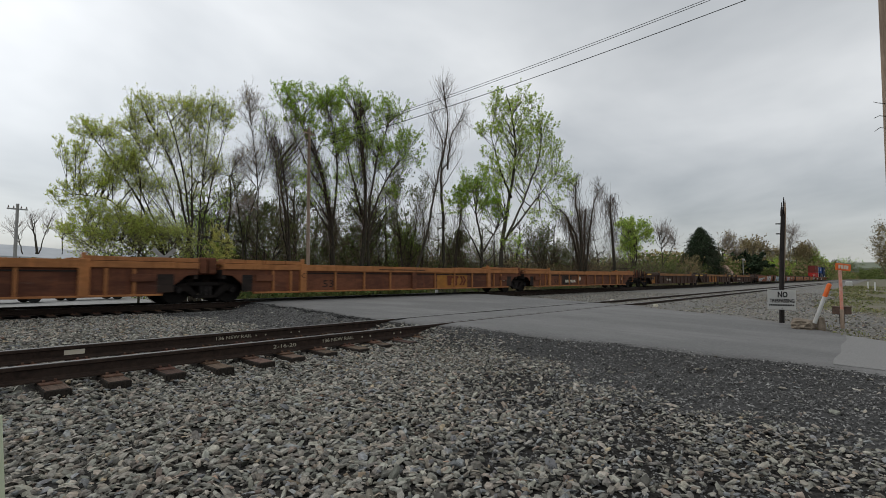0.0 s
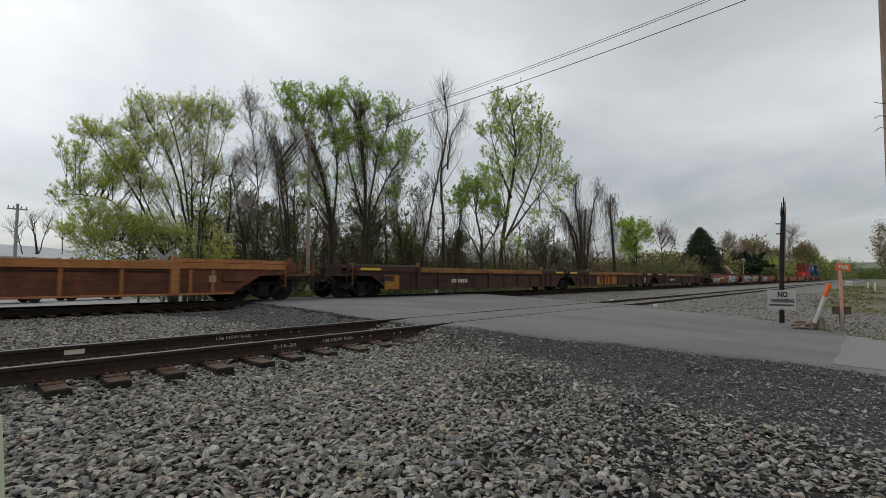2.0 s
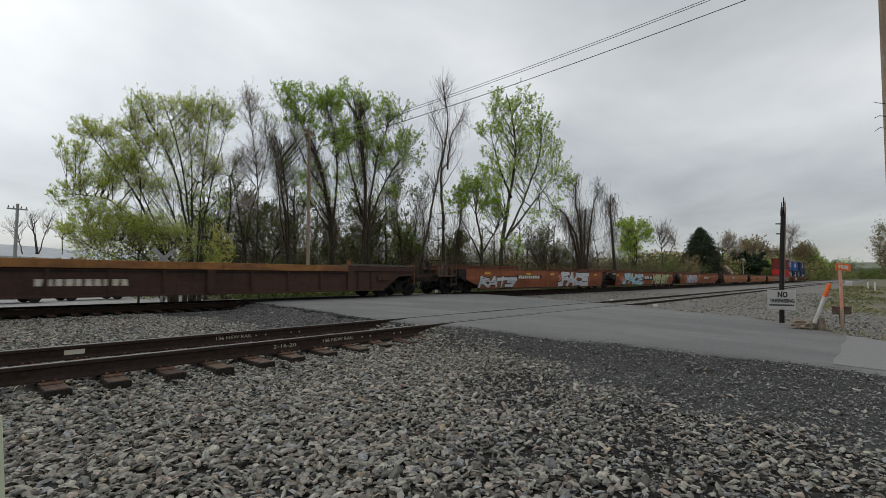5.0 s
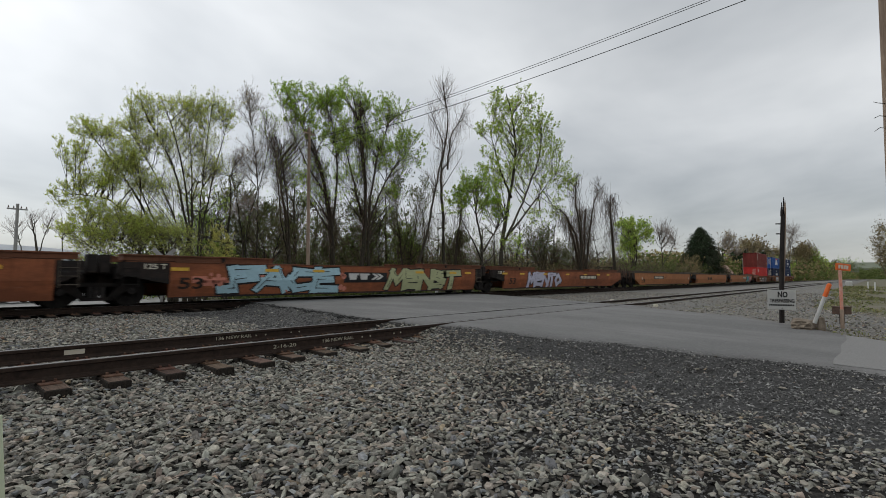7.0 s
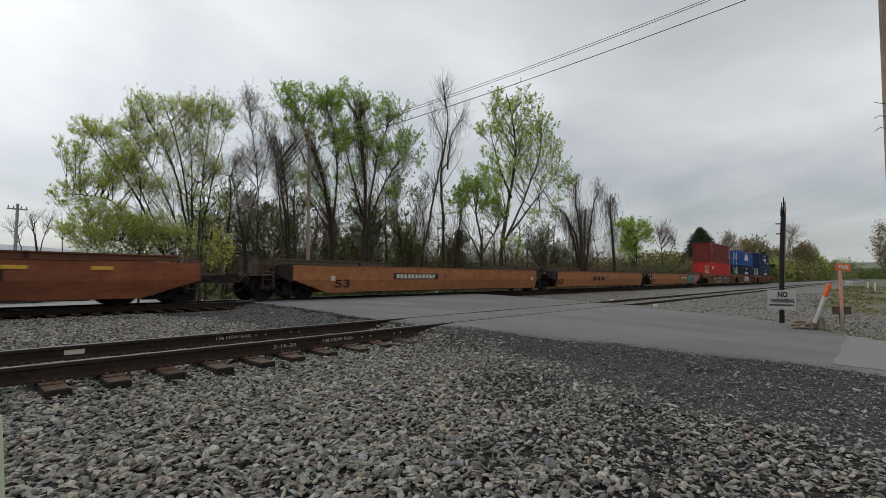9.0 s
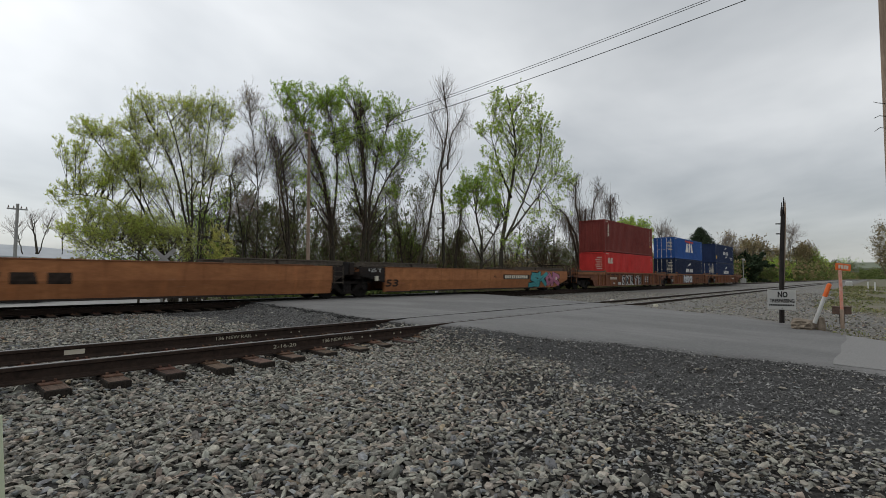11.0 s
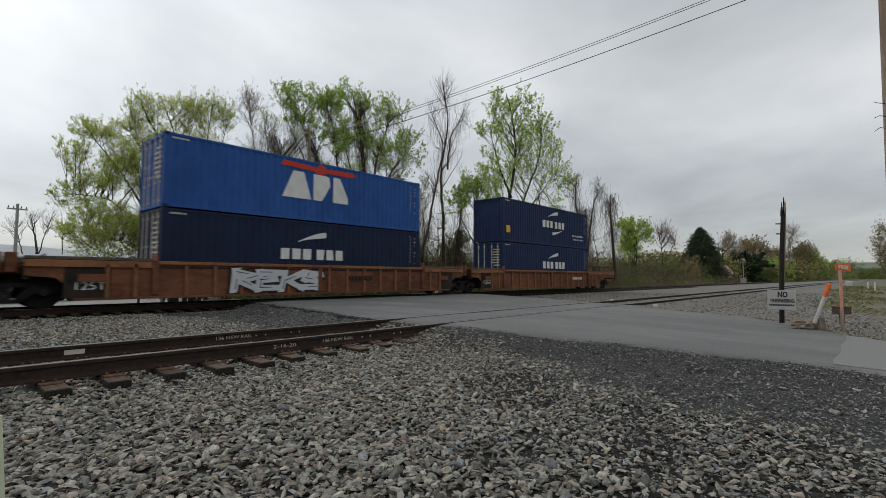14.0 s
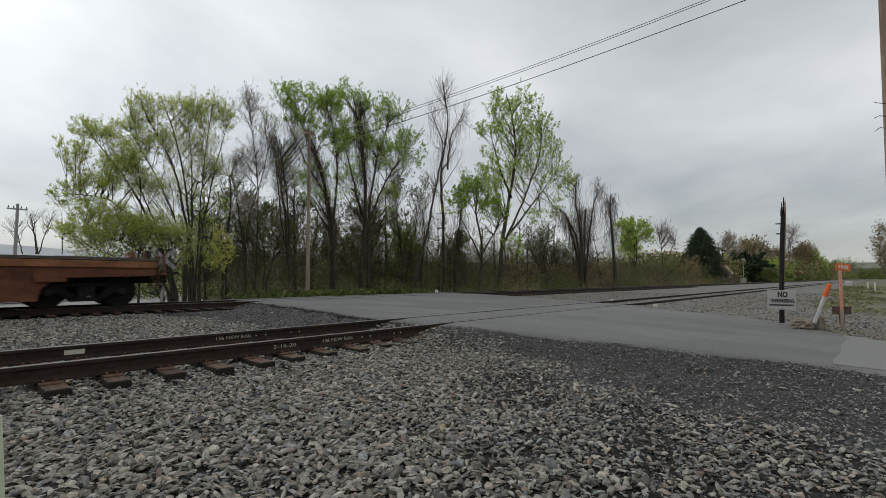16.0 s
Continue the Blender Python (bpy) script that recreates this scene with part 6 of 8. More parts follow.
def pieces(lines, r0, r1):
    """Ends and radii of the single pieces of polylines that taper from r0 to r1."""
    n, m = lines.shape[0], lines.shape[1] - 1
    t = np.linspace(0, 1, m + 1)
    R = r0[:, None] * (1 - t) + r1[:, None] * t
    return lines[:, :-1].reshape(-1, 3), lines[:, 1:].reshape(-1, 3), R[:, :-1].ravel(), R[:, 1:].ravel()


def join(groups):
    return [np.concatenate([g[k] for g in groups]) for k in range(4)]


def tree(y, stems, crowns, px, label, leaf="leaf", wood="twig", leaves=2.0, limbs=80, r=0.2, vine=0.0, shoots=(6, 4, 2), blade=2.25):
    """A tree in the plane y: stems as (x, z) guide points, crowns as (x, z, half width, half height, share of leaves),
    px the finest thickness worth building out there; limbs run from the stems to the crowns' skins and branch three times."""
    TREE_SEED[0] += 1
    rng = np.random.default_rng(TREE_SEED[0])
    top = tagged(new("tree"), label, "tree", "trees along the line")
    nodes, rad = [], []
    for s in stems:
        g = [(s[0][0], y, -0.85)] if s[0][1] < 1.3 else []
        dy = np.cumsum(rng.normal(size=len(s)) * px * 5)
        g = np.array(g + [(a, y + e, b) for (a, b), e in zip(s, dy - dy[0])])
        # smooth the guide line
        u = np.linspace(0, len(g) - 1, 6 * (len(g) - 1) + 1)
        p = np.stack([np.interp(u, np.arange(len(g)), g[:, k]) for k in range(3)], 1)
        for _ in range(3):
            p[1:-1] = (p[:-2] + 2 * p[1:-1] + p[2:]) / 4
        p[1:-1] += rng.normal(size=(len(p) - 2, 3)) * px * 0.5
        base_r = r * (1.0 if s is stems[0] else 0.75 if s[0][1] < 1.3 else 0.45) * (1 if len(stems) < 5 else 0.8)
        q = base_r * (1 - 0.86 * np.linspace(0, 1, len(p)) ** 0.9) * (1 + 0.5 * np.exp(-np.maximum(p[:, 2] + 0.85, 0) / 0.35) * (p[0, 2] < 0))
        bm = bmesh.new()
        sweep(bm, p, q, 9)
        part("trunk", bm, M["bark"], top, smooth=True)
        keep = p[:, 2] > max(p[0, 2], -0.8) + 0.22 * (p[-1, 2] - p[0, 2])
        nodes.append(p[keep]); rad.append(q[keep])
    N, NR = np.concatenate(nodes), np.concatenate(rad)
    # limbs towards targets spread over the crowns
    C = np.array([c[:4] for c in crowns])
    share = np.array([c[4] if len(c) > 4 else 1.0 for c in crowns])
    area = C[:, 2] * C[:, 3] * (0.35 + 0.65 * share)
    cnt = np.maximum(3, np.round(limbs * area / area.sum()).astype(int))
    which = np.repeat(np.arange(len(C)), cnt)
    n = len(which)
    q = rng.normal(size=(n, 3)); q /= np.linalg.norm(q, axis=1, keepdims=True)
    q[:, 2] = np.abs(q[:, 2]) * np.where(rng.uniform(0, 1, n) < 0.7, 1, -1)
    q *= rng.uniform(0.2, 0.85, n)[:, None] ** 0.6
    G = np.stack([C[which, 0], np.full(n, y), C[which, 1]], 1) + q * np.stack([C[which, 2], C[which, 2] * 0.9, C[which, 3]], 1)
    G[:, 2] = np.maximum(G[:, 2], 0.4)
    dv = G[:, None] - N[None]
    h = np.hypot(dv[..., 0], dv[..., 1])
    cost = np.linalg.norm(dv, axis=2) + 2.0 * np.maximum(1.25 * h - dv[..., 2], 0) + rng.uniform(0, 0.5, (n, len(N))) * px * 12
    j = np.argmin(cost, 1)
    S = N[j]
    ln = np.linalg.norm(G - S, axis=1)
    ctrl = S + (G - S) * 0.5 + np.array([0, 0, 1.0]) * (ln * rng.uniform(-0.06, 0.10, n))[:, None] + rng.normal(size=(n, 3)) * (0.05 * ln)[:, None]
    tt = np.linspace(0, 1, 7)[None, :, None]
    limb = (1 - tt) ** 2 * S[:, None] + 2 * tt * (1 - tt) * ctrl[:, None] + tt ** 2 * G[:, None]
    limb[:, 1:-1] += rng.normal(size=limb[:, 1:-1].shape) * px * 0.6
    r0 = np.minimum(NR[j] * 0.7, 0.012 * ln + px * 0.35)
    thick = pieces(limb, r0, np.full(n, px * 0.30))
    # branches, twigs and shoots
    size = np.maximum(np.sqrt(C[which, 2] * C[which, 3]), px * 20)
    P, D, L = side_shoots(rng, limb, size, shoots[0], 0.30, 0.8, 0.12, 0.85)
    branch = spray_out(rng, P, D, L, 3, 0.30, 0.09)
    P, D, L = side_shoots(rng, branch, L, shoots[1], 0.12, 0.8, 0.12, 0.55)
    twig = spray_out(rng, P, D, L, 2, 0.25, 0.10)
    P, D, L4 = side_shoots(rng, twig, np.clip(L, px * 9, px * 18), shoots[2], 0.15, 0.7, 0.2, 0.62)
    shoot = spray_out(rng, P, D, L4, 1, 0.2, 0.1)
    one = np.ones
    fine = join([pieces(branch, px * 0.20 * one(len(branch)), px * 0.13 * one(len(branch))),
                 pieces(twig, px * 0.10 * one(len(twig)), px * 0.07 * one(len(twig))),
                 pieces(shoot, px * 0.07 * one(len(shoot)), px * 0.045 * one(len(shoot)))])
    # limbs and twigs are one mass of branches: bark on the stout ones
    both = join([thick, fine])
    me = segments_mesh("branchwork", *both, 3, M[wood])
    me.materials.append(M["bark"])
    me.polygons.foreach_set("material_index", (np.arange(len(me.polygons)) < 3 * len(thick[0])).astype(np.int32))
    tw = new("branchwork", me); tw.parent = top
    if leaves:
        w = np.repeat(share[which], shoots[0] * shoots[1] * shoots[2])
        k = rng.poisson(np.maximum(1.25 * leaves * w, 0))
        i = np.repeat(np.arange(len(shoot)), k)
        a, e = shoot[i, 0], shoot[i, 1]
        p = a + (e - a) * rng.uniform(0.1, 1.1, len(i))[:, None] + rng.normal(size=(len(i), 3)) * px * 0.9
        lm = new("crown", leaf_mesh("crown", p, px * blade, M[leaf], rng)); lm.parent = top
    if vine:
        # dry strands that hang from the limbs and cling to the stems
        m = int(1500 * vine)
        flat = limb.reshape(-1, 3)
        src = np.concatenate([flat[rng.integers(0, len(flat), m // 2)], N[rng.integers(0, len(N), m)]])
        a = src + rng.normal(size=src.shape) * np.array([5, 5, 6]) * px
        e = a + rng.normal(size=src.shape) * px * 3.5 - np.array([0, 0, 1.0]) * (px * rng.uniform(6, 32, len(src)))[:, None]
        ok = e[:, 2] > -0.7
        rr = np.full(ok.sum(), px * 0.10)
        vn = new("vine", segments_mesh("vine", a[ok], e[ok], rr, rr * 0.6, 3, M["vine"])); vn.parent = top
        tagged(vn, "tangle of dry brown vines")
    return top


def make_conifer(x, y, z, h, rad):
    rng = np.random.default_rng(77)
    c = tagged(new("conifer"), "dark green cone-shaped evergreen tree", "tree", "trees along the line")
    bm = bmesh.new()
    tube(bm, (x, y, z), (x, y, z + h * 0.9), 0.35, 0.06, n=8)
    part("trunk", bm, M["bark"], c)
    m = 2200
    u = rng.uniform(0, 1, m) ** 0.7
    prof = np.interp(u, [0, 0.2, 0.5, 0.8, 1], [0.06, 0.42, 0.72, 0.93, 0.9])   # from the top down
    ang = rng.uniform(0, 6.283, m)
    lobes = 1 + 0.18 * np.sin(ang * 3 + u * 14) + 0.14 * np.sin(ang * 5 + u * 23 + 1.0) + 0.13 * rng.normal(size=m)
    tipr = rad * prof * lobes * rng.uniform(0.62, 1.12, m)
    zz = z + h * (1 - u * 0.98)
    p1 = np.stack([x + tipr * np.cos(ang), y + tipr * np.sin(ang), zz - 0.12 * tipr], 1)
    p0 = np.stack([np.full(m, x), np.full(m, y), np.minimum(zz + 0.25 * tipr, z + h * 0.97)], 1)
    b = new("branchwork", segments_mesh("branchwork", p0, p1, np.full(m, 0.06), np.full(m, 0.02), 3, M["bark"])); b.parent = c
    k = 18
    f = rng.uniform(0.5, 1.06, (m, k, 1))
    pts = (p0[:, None] + (p1 - p0)[:, None] * f).reshape(-1, 3) + rng.normal(size=(m * k, 3)) * 0.22
    n_ = new("foliage", leaf_mesh("foliage", pts, 0.19, M["conifer"], rng, 1.7)); n_.parent = c


def make_undergrowth():
    rnd = random.Random(12)

    def row(x, end, y0, y1, h0, h1, step, widen, leaves, tips, label):
        while x < end:
            y = rnd.uniform(y0, y1)
            d = 0.742 * x + 0.671 * y
            h = rnd.uniform(h0, h1)
            w = rnd.uniform(0.8, 1.4) * (1 + d / 90) * (0.7 + 0.15 * h)
            make_tree((x, y), [(x, y, -0.75 + h * 0.55, w, h * 0.48)], d / 843, label, tips, 6, rnd.choice(leaves), rnd.choice([3, 5, 8]), name="bush")
            x += (step + widen * x) * rnd.uniform(0.75, 1.3)
    row(12.5, 118, 23.8, 26.5, 0.5, 1.5, 1.0, 0.02, ["leaf_d", "leaf_d", "leaf_b", "vine"], 60, "low tangled brown-green weeds and brush beside the track")
    row(13.0, 120, 28.5, 31.5, 2.4, 4.6, 1.1, 0.022, ["leaf_d", "leaf_d", "leaf_b", "vine", "vine"], 80, "tangled brown-green thicket between the trees")
    row(14.0, 150, 33, 41, 3.4, 6.6, 1.5, 0.022, ["leaf_d", "leaf_b", "leaf_b", "vine", "leaf_d", "vine"], 85, "dense scrub in the wood behind the line")
    row(15.0, 62, 29.5, 33.5, 5.0, 8.0, 1.3, 0.02, ["leaf_d", "vine", "leaf_d", "leaf_d", "vine"], 110, "tall dark vine-tangled saplings between the trees")


def make_far():
    # wooded skyline: ridge of low hills and a belt of small far crowns
    def ridge(name, dist, h0, h1, material, label, seed, span=(-60, 140)):
        V, F = [], []
        n = 160
        for i in range(n + 1):
            a = radians(span[0] + (span[1] - span[0]) * i / n)
            h = h0 + (h1 - h0) * (0.5 + 0.5 * float(wobble(i * 0.13, seed, 1.0, seed)))
            for k, (dd, zz) in enumerate(((0, -6), (0.0, h * 0.6), (0.12, h), (0.5, h * 0.7), (0.8, -6))):
                V.append(((dist * (1 + dd * 0.6)) * math.sin(a), (dist * (1 + dd * 0.6)) * math.cos(a), zz))
        for i in range(n):
            for k in range(4):
                q = i * 5 + k
                F.append((q, q + 5, q + 6, q + 1))
        return tagged(new(name, np_mesh(name, V, F, material)), label, "backdrop", kind="structure")
    # distance haze is put into the base colour of the far hills
    hill = mat("haze_tinted_hill", (0.40, 0.42, 0.44), (0.46, 0.48, 0.50), 0.02, 1.0, 0, (0.50, 0.52, 0.55), 0.004, 0.6)
    ridge("backdrop_hills", 1700, 26, 52, mat("wooded_hill", (0.13, 0.165, 0.115), (0.19, 0.215, 0.15), 0.05, 1.0, 0, (0.20, 0.20, 0.16), 0.01, 0.6), "low hazy wooded hills on the horizon", 3.0)
    ridge("backdrop_hills", 1900, 78, 100, hill, "hills far behind the lot, haze tinted into their blue-grey colour", 7.0, (-60, 40))
    rng = np.random.default_rng(5)
    # belt of far trees that closes the view along the horizon
    n = 16000
    a = np.radians(rng.uniform(-15, 100, n))
    d = rng.uniform(260, 420, n)
    h = 7 + 4 * wobble(np.degrees(a) * 0.7, d * 0.01, 1.0, 2.0) + 2 * wobble(np.degrees(a) * 3.0, d * 0.02, 1.0, 5.0)
    z = -1 + (h + 1) * rng.uniform(0, 1, n) ** 0.7
    p = np.stack([d * np.sin(a), d * np.cos(a), z], 1)
    off = (p[:, 1] > -30) & ((p[:, 1] > 30) | (p[:, 1] < -12))
    tagged(new("far_woods", leaf_mesh("far_woods", p[off], 2.6, M["leaf_d"], rng)), "belt of far woods along the horizon", "woods", kind="stuff")
    n = 7000
    a = np.radians(rng.uniform(-15, 100, n)); d = rng.uniform(250, 400, n)
    z = 2 + 7 * rng.uniform(0, 1, n)
    p = np.stack([d * np.sin(a), d * np.cos(a), z], 1)
    off = (p[:, 1] > 30) | (p[:, 1] < -12)
    tagged(new("far_woods", leaf_mesh("far_woods", p[off], 2.2, M["leaf_b"], rng)), "far brown budding woods along the horizon", "woods", kind="stuff")


def make_wood_edge():
    """The deep part of the wood behind the front trees: dark small leaves and a haze of bare twigs."""
    rng = np.random.default_rng(31)
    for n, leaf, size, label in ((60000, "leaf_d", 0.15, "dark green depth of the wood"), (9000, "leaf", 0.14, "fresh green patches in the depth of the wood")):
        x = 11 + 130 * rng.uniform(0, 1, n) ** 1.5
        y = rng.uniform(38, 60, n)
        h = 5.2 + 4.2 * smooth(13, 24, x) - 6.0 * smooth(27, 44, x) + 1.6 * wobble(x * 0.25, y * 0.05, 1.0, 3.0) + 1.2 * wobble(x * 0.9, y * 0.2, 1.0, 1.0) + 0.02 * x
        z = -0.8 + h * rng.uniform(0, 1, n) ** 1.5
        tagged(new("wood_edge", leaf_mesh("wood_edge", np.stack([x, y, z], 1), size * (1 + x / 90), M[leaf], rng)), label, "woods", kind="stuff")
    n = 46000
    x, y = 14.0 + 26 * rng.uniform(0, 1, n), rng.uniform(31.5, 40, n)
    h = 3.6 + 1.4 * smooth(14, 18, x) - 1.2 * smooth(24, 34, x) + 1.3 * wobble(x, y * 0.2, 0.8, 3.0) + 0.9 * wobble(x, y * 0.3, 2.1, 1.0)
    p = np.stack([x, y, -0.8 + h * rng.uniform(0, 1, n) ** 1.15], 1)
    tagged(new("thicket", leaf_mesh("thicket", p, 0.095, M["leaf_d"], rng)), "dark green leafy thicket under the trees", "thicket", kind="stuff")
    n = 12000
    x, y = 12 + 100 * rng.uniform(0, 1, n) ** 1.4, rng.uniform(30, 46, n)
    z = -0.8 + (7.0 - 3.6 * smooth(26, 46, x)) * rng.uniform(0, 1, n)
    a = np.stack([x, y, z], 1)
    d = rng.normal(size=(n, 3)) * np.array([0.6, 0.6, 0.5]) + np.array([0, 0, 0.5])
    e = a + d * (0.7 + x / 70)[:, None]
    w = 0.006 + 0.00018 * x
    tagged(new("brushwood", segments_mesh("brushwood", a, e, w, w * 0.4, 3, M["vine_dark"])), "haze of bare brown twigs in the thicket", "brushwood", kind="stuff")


def make_stems():
    """Bare upright stems of young trees, singly in the thicket."""
    rng = np.random.default_rng(63)
    x = 9.0
    while x < 75:
        y = rng.uniform(29, 36)
        h, r = rng.uniform(5.5, 9.5), rng.uniform(0.05, 0.15) * (1 + x / 80)
        bend = rng.normal(size=2) * 0.5
        s = tagged(new("sapling"), "thin dark upright sapling in the thicket", "tree", "saplings in the thicket")
        pts = [(x + bend[0] * (k / 7) ** 1.5 + 0.07 * rng.normal(), y + bend[1] * (k / 7) ** 1.5, -0.8 + h * k / 7) for k in range(8)]
        bm = bmesh.new()
        sweep(bm, pts, [r * (1 - 0.11 * k) for k in range(8)], 6)
        part("trunk", bm, M["bark"], s)
        m = 34
        i = rng.integers(2, 8, m)
        a = np.array(pts)[i] + rng.normal(size=(m, 3)) * 0.03
        ang = rng.uniform(0, 6.283, m)
        d = np.stack([np.cos(ang), np.sin(ang), rng.uniform(0.1, 1.2, m)], 1) * rng.uniform(0.5, 1.7, m)[:, None]
        mid, end = a + d * 0.55, a + d + rng.normal(size=(m, 3)) * 0.2
        w = np.full(m, 0.02 + 0.0003 * x)
        t2 = mid + rng.normal(size=(m, 3)) * 0.5 + np.array([0, 0, 0.2])
        b = new("branchwork", segments_mesh("branchwork", np.concatenate([a, mid, mid]), np.concatenate([mid, end, t2]), np.concatenate([w, w * 0.7, w * 0.5]), np.concatenate([w * 0.7, w * 0.3, w * 0.3]), 3, M["bark"])); b.parent = s
        x += rng.uniform(0.5, 1.7) * (1 + x / 40)


def vine_column(pts, r, m, fine, label):
    """An old stem smothered in dry strands that hang down round it."""
    rng = np.random.default_rng(int(pts[0][0] * 10))
    c = tagged(new("vine_column"), label, "vine", "vine-smothered stems")
    bm = bmesh.new()
    sweep(bm, pts, [(0.09 + 0.07 * fine) * (1 - 0.95 * k / len(pts)) * (1 + fine) for k in range(len(pts))], 7)
    part("trunk", bm, M["bark"], c)
    P = np.array(pts)
    m = int(m * 0.72)
    u = rng.uniform(0.3, 1.0, m) ** 0.8 * (len(P) - 1)
    i = np.minimum(u.astype(int), len(P) - 2)
    a = P[i] + (P[i + 1] - P[i]) * (u - i)[:, None]
    w = r * (0.55 + 0.5 * np.sin(u * 2.3 + P[0, 0]) ** 2) * np.minimum(1, (len(P) - 0.6 - u) * 1.6)
    q = rng.normal(size=(m, 3)) * np.array([0.75, 0.75, 0.5])
    a = a + q * w[:, None]
    b = a + np.array([0, 0, -1.0]) * rng.uniform(0.2, 1.3, m)[:, None] + rng.normal(size=(m, 3)) * (0.2 + 0.2 * fine)
    b[:, 2] = np.maximum(b[:, 2], -0.7)
    rr = np.full(m, 0.0055 * (1 + 1.6 * fine))
    v = new("strands", segments_mesh("strands", a, b, rr, rr * 0.6, 3, M["vine_dark"])); v.parent = c


def make_vines():
    lab = "dark stem smothered in hanging dry brown vines"
    vine_column([(22.5, 28.6, -0.8), (22.5, 28.6, 1.39), (22.72, 28.6, 7.86), (22.23, 28.6, 11.26), (22.18, 28.6, 14.4)], 0.45, 1500, 0.2, lab)
    vine_column([(19.44, 27.7, -0.8), (19.44, 27.7, 1.35), (19.08, 27.7, 5.25), (18.29, 27.7, 8.28), (17.27, 27.7, 10.47)], 0.42, 1300, 0.15, lab)
    vine_column([(16.08, 27.7, -0.8), (16.08, 27.7, 1.31), (15.73, 27.7, 6.01), (15.19, 27.7, 8.83), (14.78, 27.7, 9.83)], 0.42, 900, 0.0, "thin stem with a tangled nest of dry vines")
    vine_column([(64.09, 26.3, -0.8), (64.09, 26.3, 1.87), (63.53, 26.3, 6.48), (62.93, 26.3, 9.91), (63.02, 26.3, 12.16)], 1.1, 1300, 0.9, lab)
    vine_column([(55.15, 26.3, -0.8), (55.15, 26.3, 1.76), (54.97, 26.3, 5.93), (55.4, 26.3, 9.47)], 1.2, 1300, 0.8, lab)
    vine_column([(53.93, 26.3, -0.8), (53.93, 26.3, 1.75), (52.0, 26.3, 5.73), (50.38, 26.3, 7.93)], 0.9, 800, 0.8, lab)
    vine_column([(33.14, 28.5, -0.8), (33.14, 28.5, 1.52), (33.53, 28.5, 4.66), (34.18, 28.5, 7.36)], 0.8, 800, 0.5, lab)
    vine_column([(29.74, 29.5, -0.8), (29.74, 29.5, 1.48), (30.21, 29.5, 4.5), (29.91, 29.5, 6.89)], 0.8, 800, 0.4, lab)


def make_line_woods():
    """Woods that line the track on both sides, out to the vanishing point."""
    rng = np.random.default_rng(15)
    for n, x0, x1, y0, y1, h0, h1, leaf, label in ((9000, 150, 700, 34, 62, 6, 12, "leaf_d", "green woods along the track"), (5000, 150, 700, 34, 60, 7, 13, "leaf_b", "brown budding woods along the track"),
                                                  (4000, 180, 700, 40, 62, 6, 12, "leaf", "fresh green woods along the track"), (3500, 350, 1700, 22, 60, 9, 15, "leaf_d", "far green woods towards the vanishing point"), (2500, 350, 1700, 24, 60, 10, 17, "leaf_b", "far brown woods towards the vanishing point"), (2500, 350, 1700, -60, -20, 9, 16, "leaf_d", "far woods beyond the field"), (2600, 1250, 1900, -30, 24, 14, 26, "leaf_d", "far woods where the line bends away"),
                                                  (6000, 110, 700, -60, -22, 6, 14, "leaf_b", "brown budding woods beyond the field"), (6000, 110, 700, -60, -24, 5, 11, "leaf_d", "green woods beyond the field")):
        n = int(n * 1.7)
        u = rng.uniform(0, 1, n)
        x, y = x0 + (x1 - x0) * u ** 1.6, rng.uniform(y0, y1, n)
        h = h0 + (h1 - h0) * (0.5 + 0.5 * wobble(x * 0.09, y * 0.12, 1.0, y0))
        z = -0.8 + h * rng.uniform(0, 1, n) ** 0.75
        p = np.stack([x, y, z], 1)
        tagged(new("line_woods", leaf_mesh("line_woods", p, 0.62 + x / 700, M[leaf], rng)), label, "woods", kind="stuff")


def make_grass():
    rng = np.random.default_rng(9)
    n = 42000
    x, y = 11.5 + 26 * rng.uniform(0, 1, n) ** 1.6, rng.uniform(-9, 1.6, n)
    strip = 1 - smooth(0.3, 1.3, x - road_right(y))
    clump = smooth(0.15, 0.6, wobble(x, y, 0.9)) * (1 - smooth(-1.0, 1.2, y))
    ok = (x > road_right(y) + 0.1) & (rng.uniform(0, 1, n) < np.maximum(0.8 * strip * (y < 1.2), clump))
    x, y = x[ok], y[ok]
    p = np.stack([x, y, bed_z(x, y) + rng.uniform(0.0, 0.05, len(x))], 1)
    tagged(new("grass", leaf_mesh("grass", p, 0.034, M["grass"], rng, 1.8)), "patchy short green grass and weeds beside the road", "grass", kind="stuff")
    n = 30000
    x, y = 16 + 70 * rng.uniform(0, 1, n) ** 1.5, rng.uniform(-14, 3.5, n)
    ok = (x > road_right(y) + 0.4) & (y < field_edge(x) + 0.5 * wobble(x, y, 0.5)) & (rng.uniform(0, 1, n) < smooth(-0.35, 0.4, wobble(x, y * 2.2, 0.35, 2.0)))
    x, y = x[ok], y[ok]
    p = np.stack([x, y, bed_z(x, y) - 0.03 + rng.uniform(0.0, 0.07, len(x))], 1)
    tagged(new("grass", leaf_mesh("grass", p, 0.03 + 0.0014 * x, M["grass"], rng, 1.8)), "patchy grass and tan weeds of the field beside the line", "grass", kind="stuff")
    n = 9000
    x, y = RNG.uniform(11.5, 60, n), RNG.uniform(22.3, 26.5, n)
    p = np.stack([x, y, bed_z(x, y) + rng.uniform(0, 0.35, n)], 1)
    tagged(new("grass", leaf_mesh("grass", p, 0.22, M["leaf_d"], rng, 1.6)), "weeds along the far side of the track", "grass", kind="stuff")


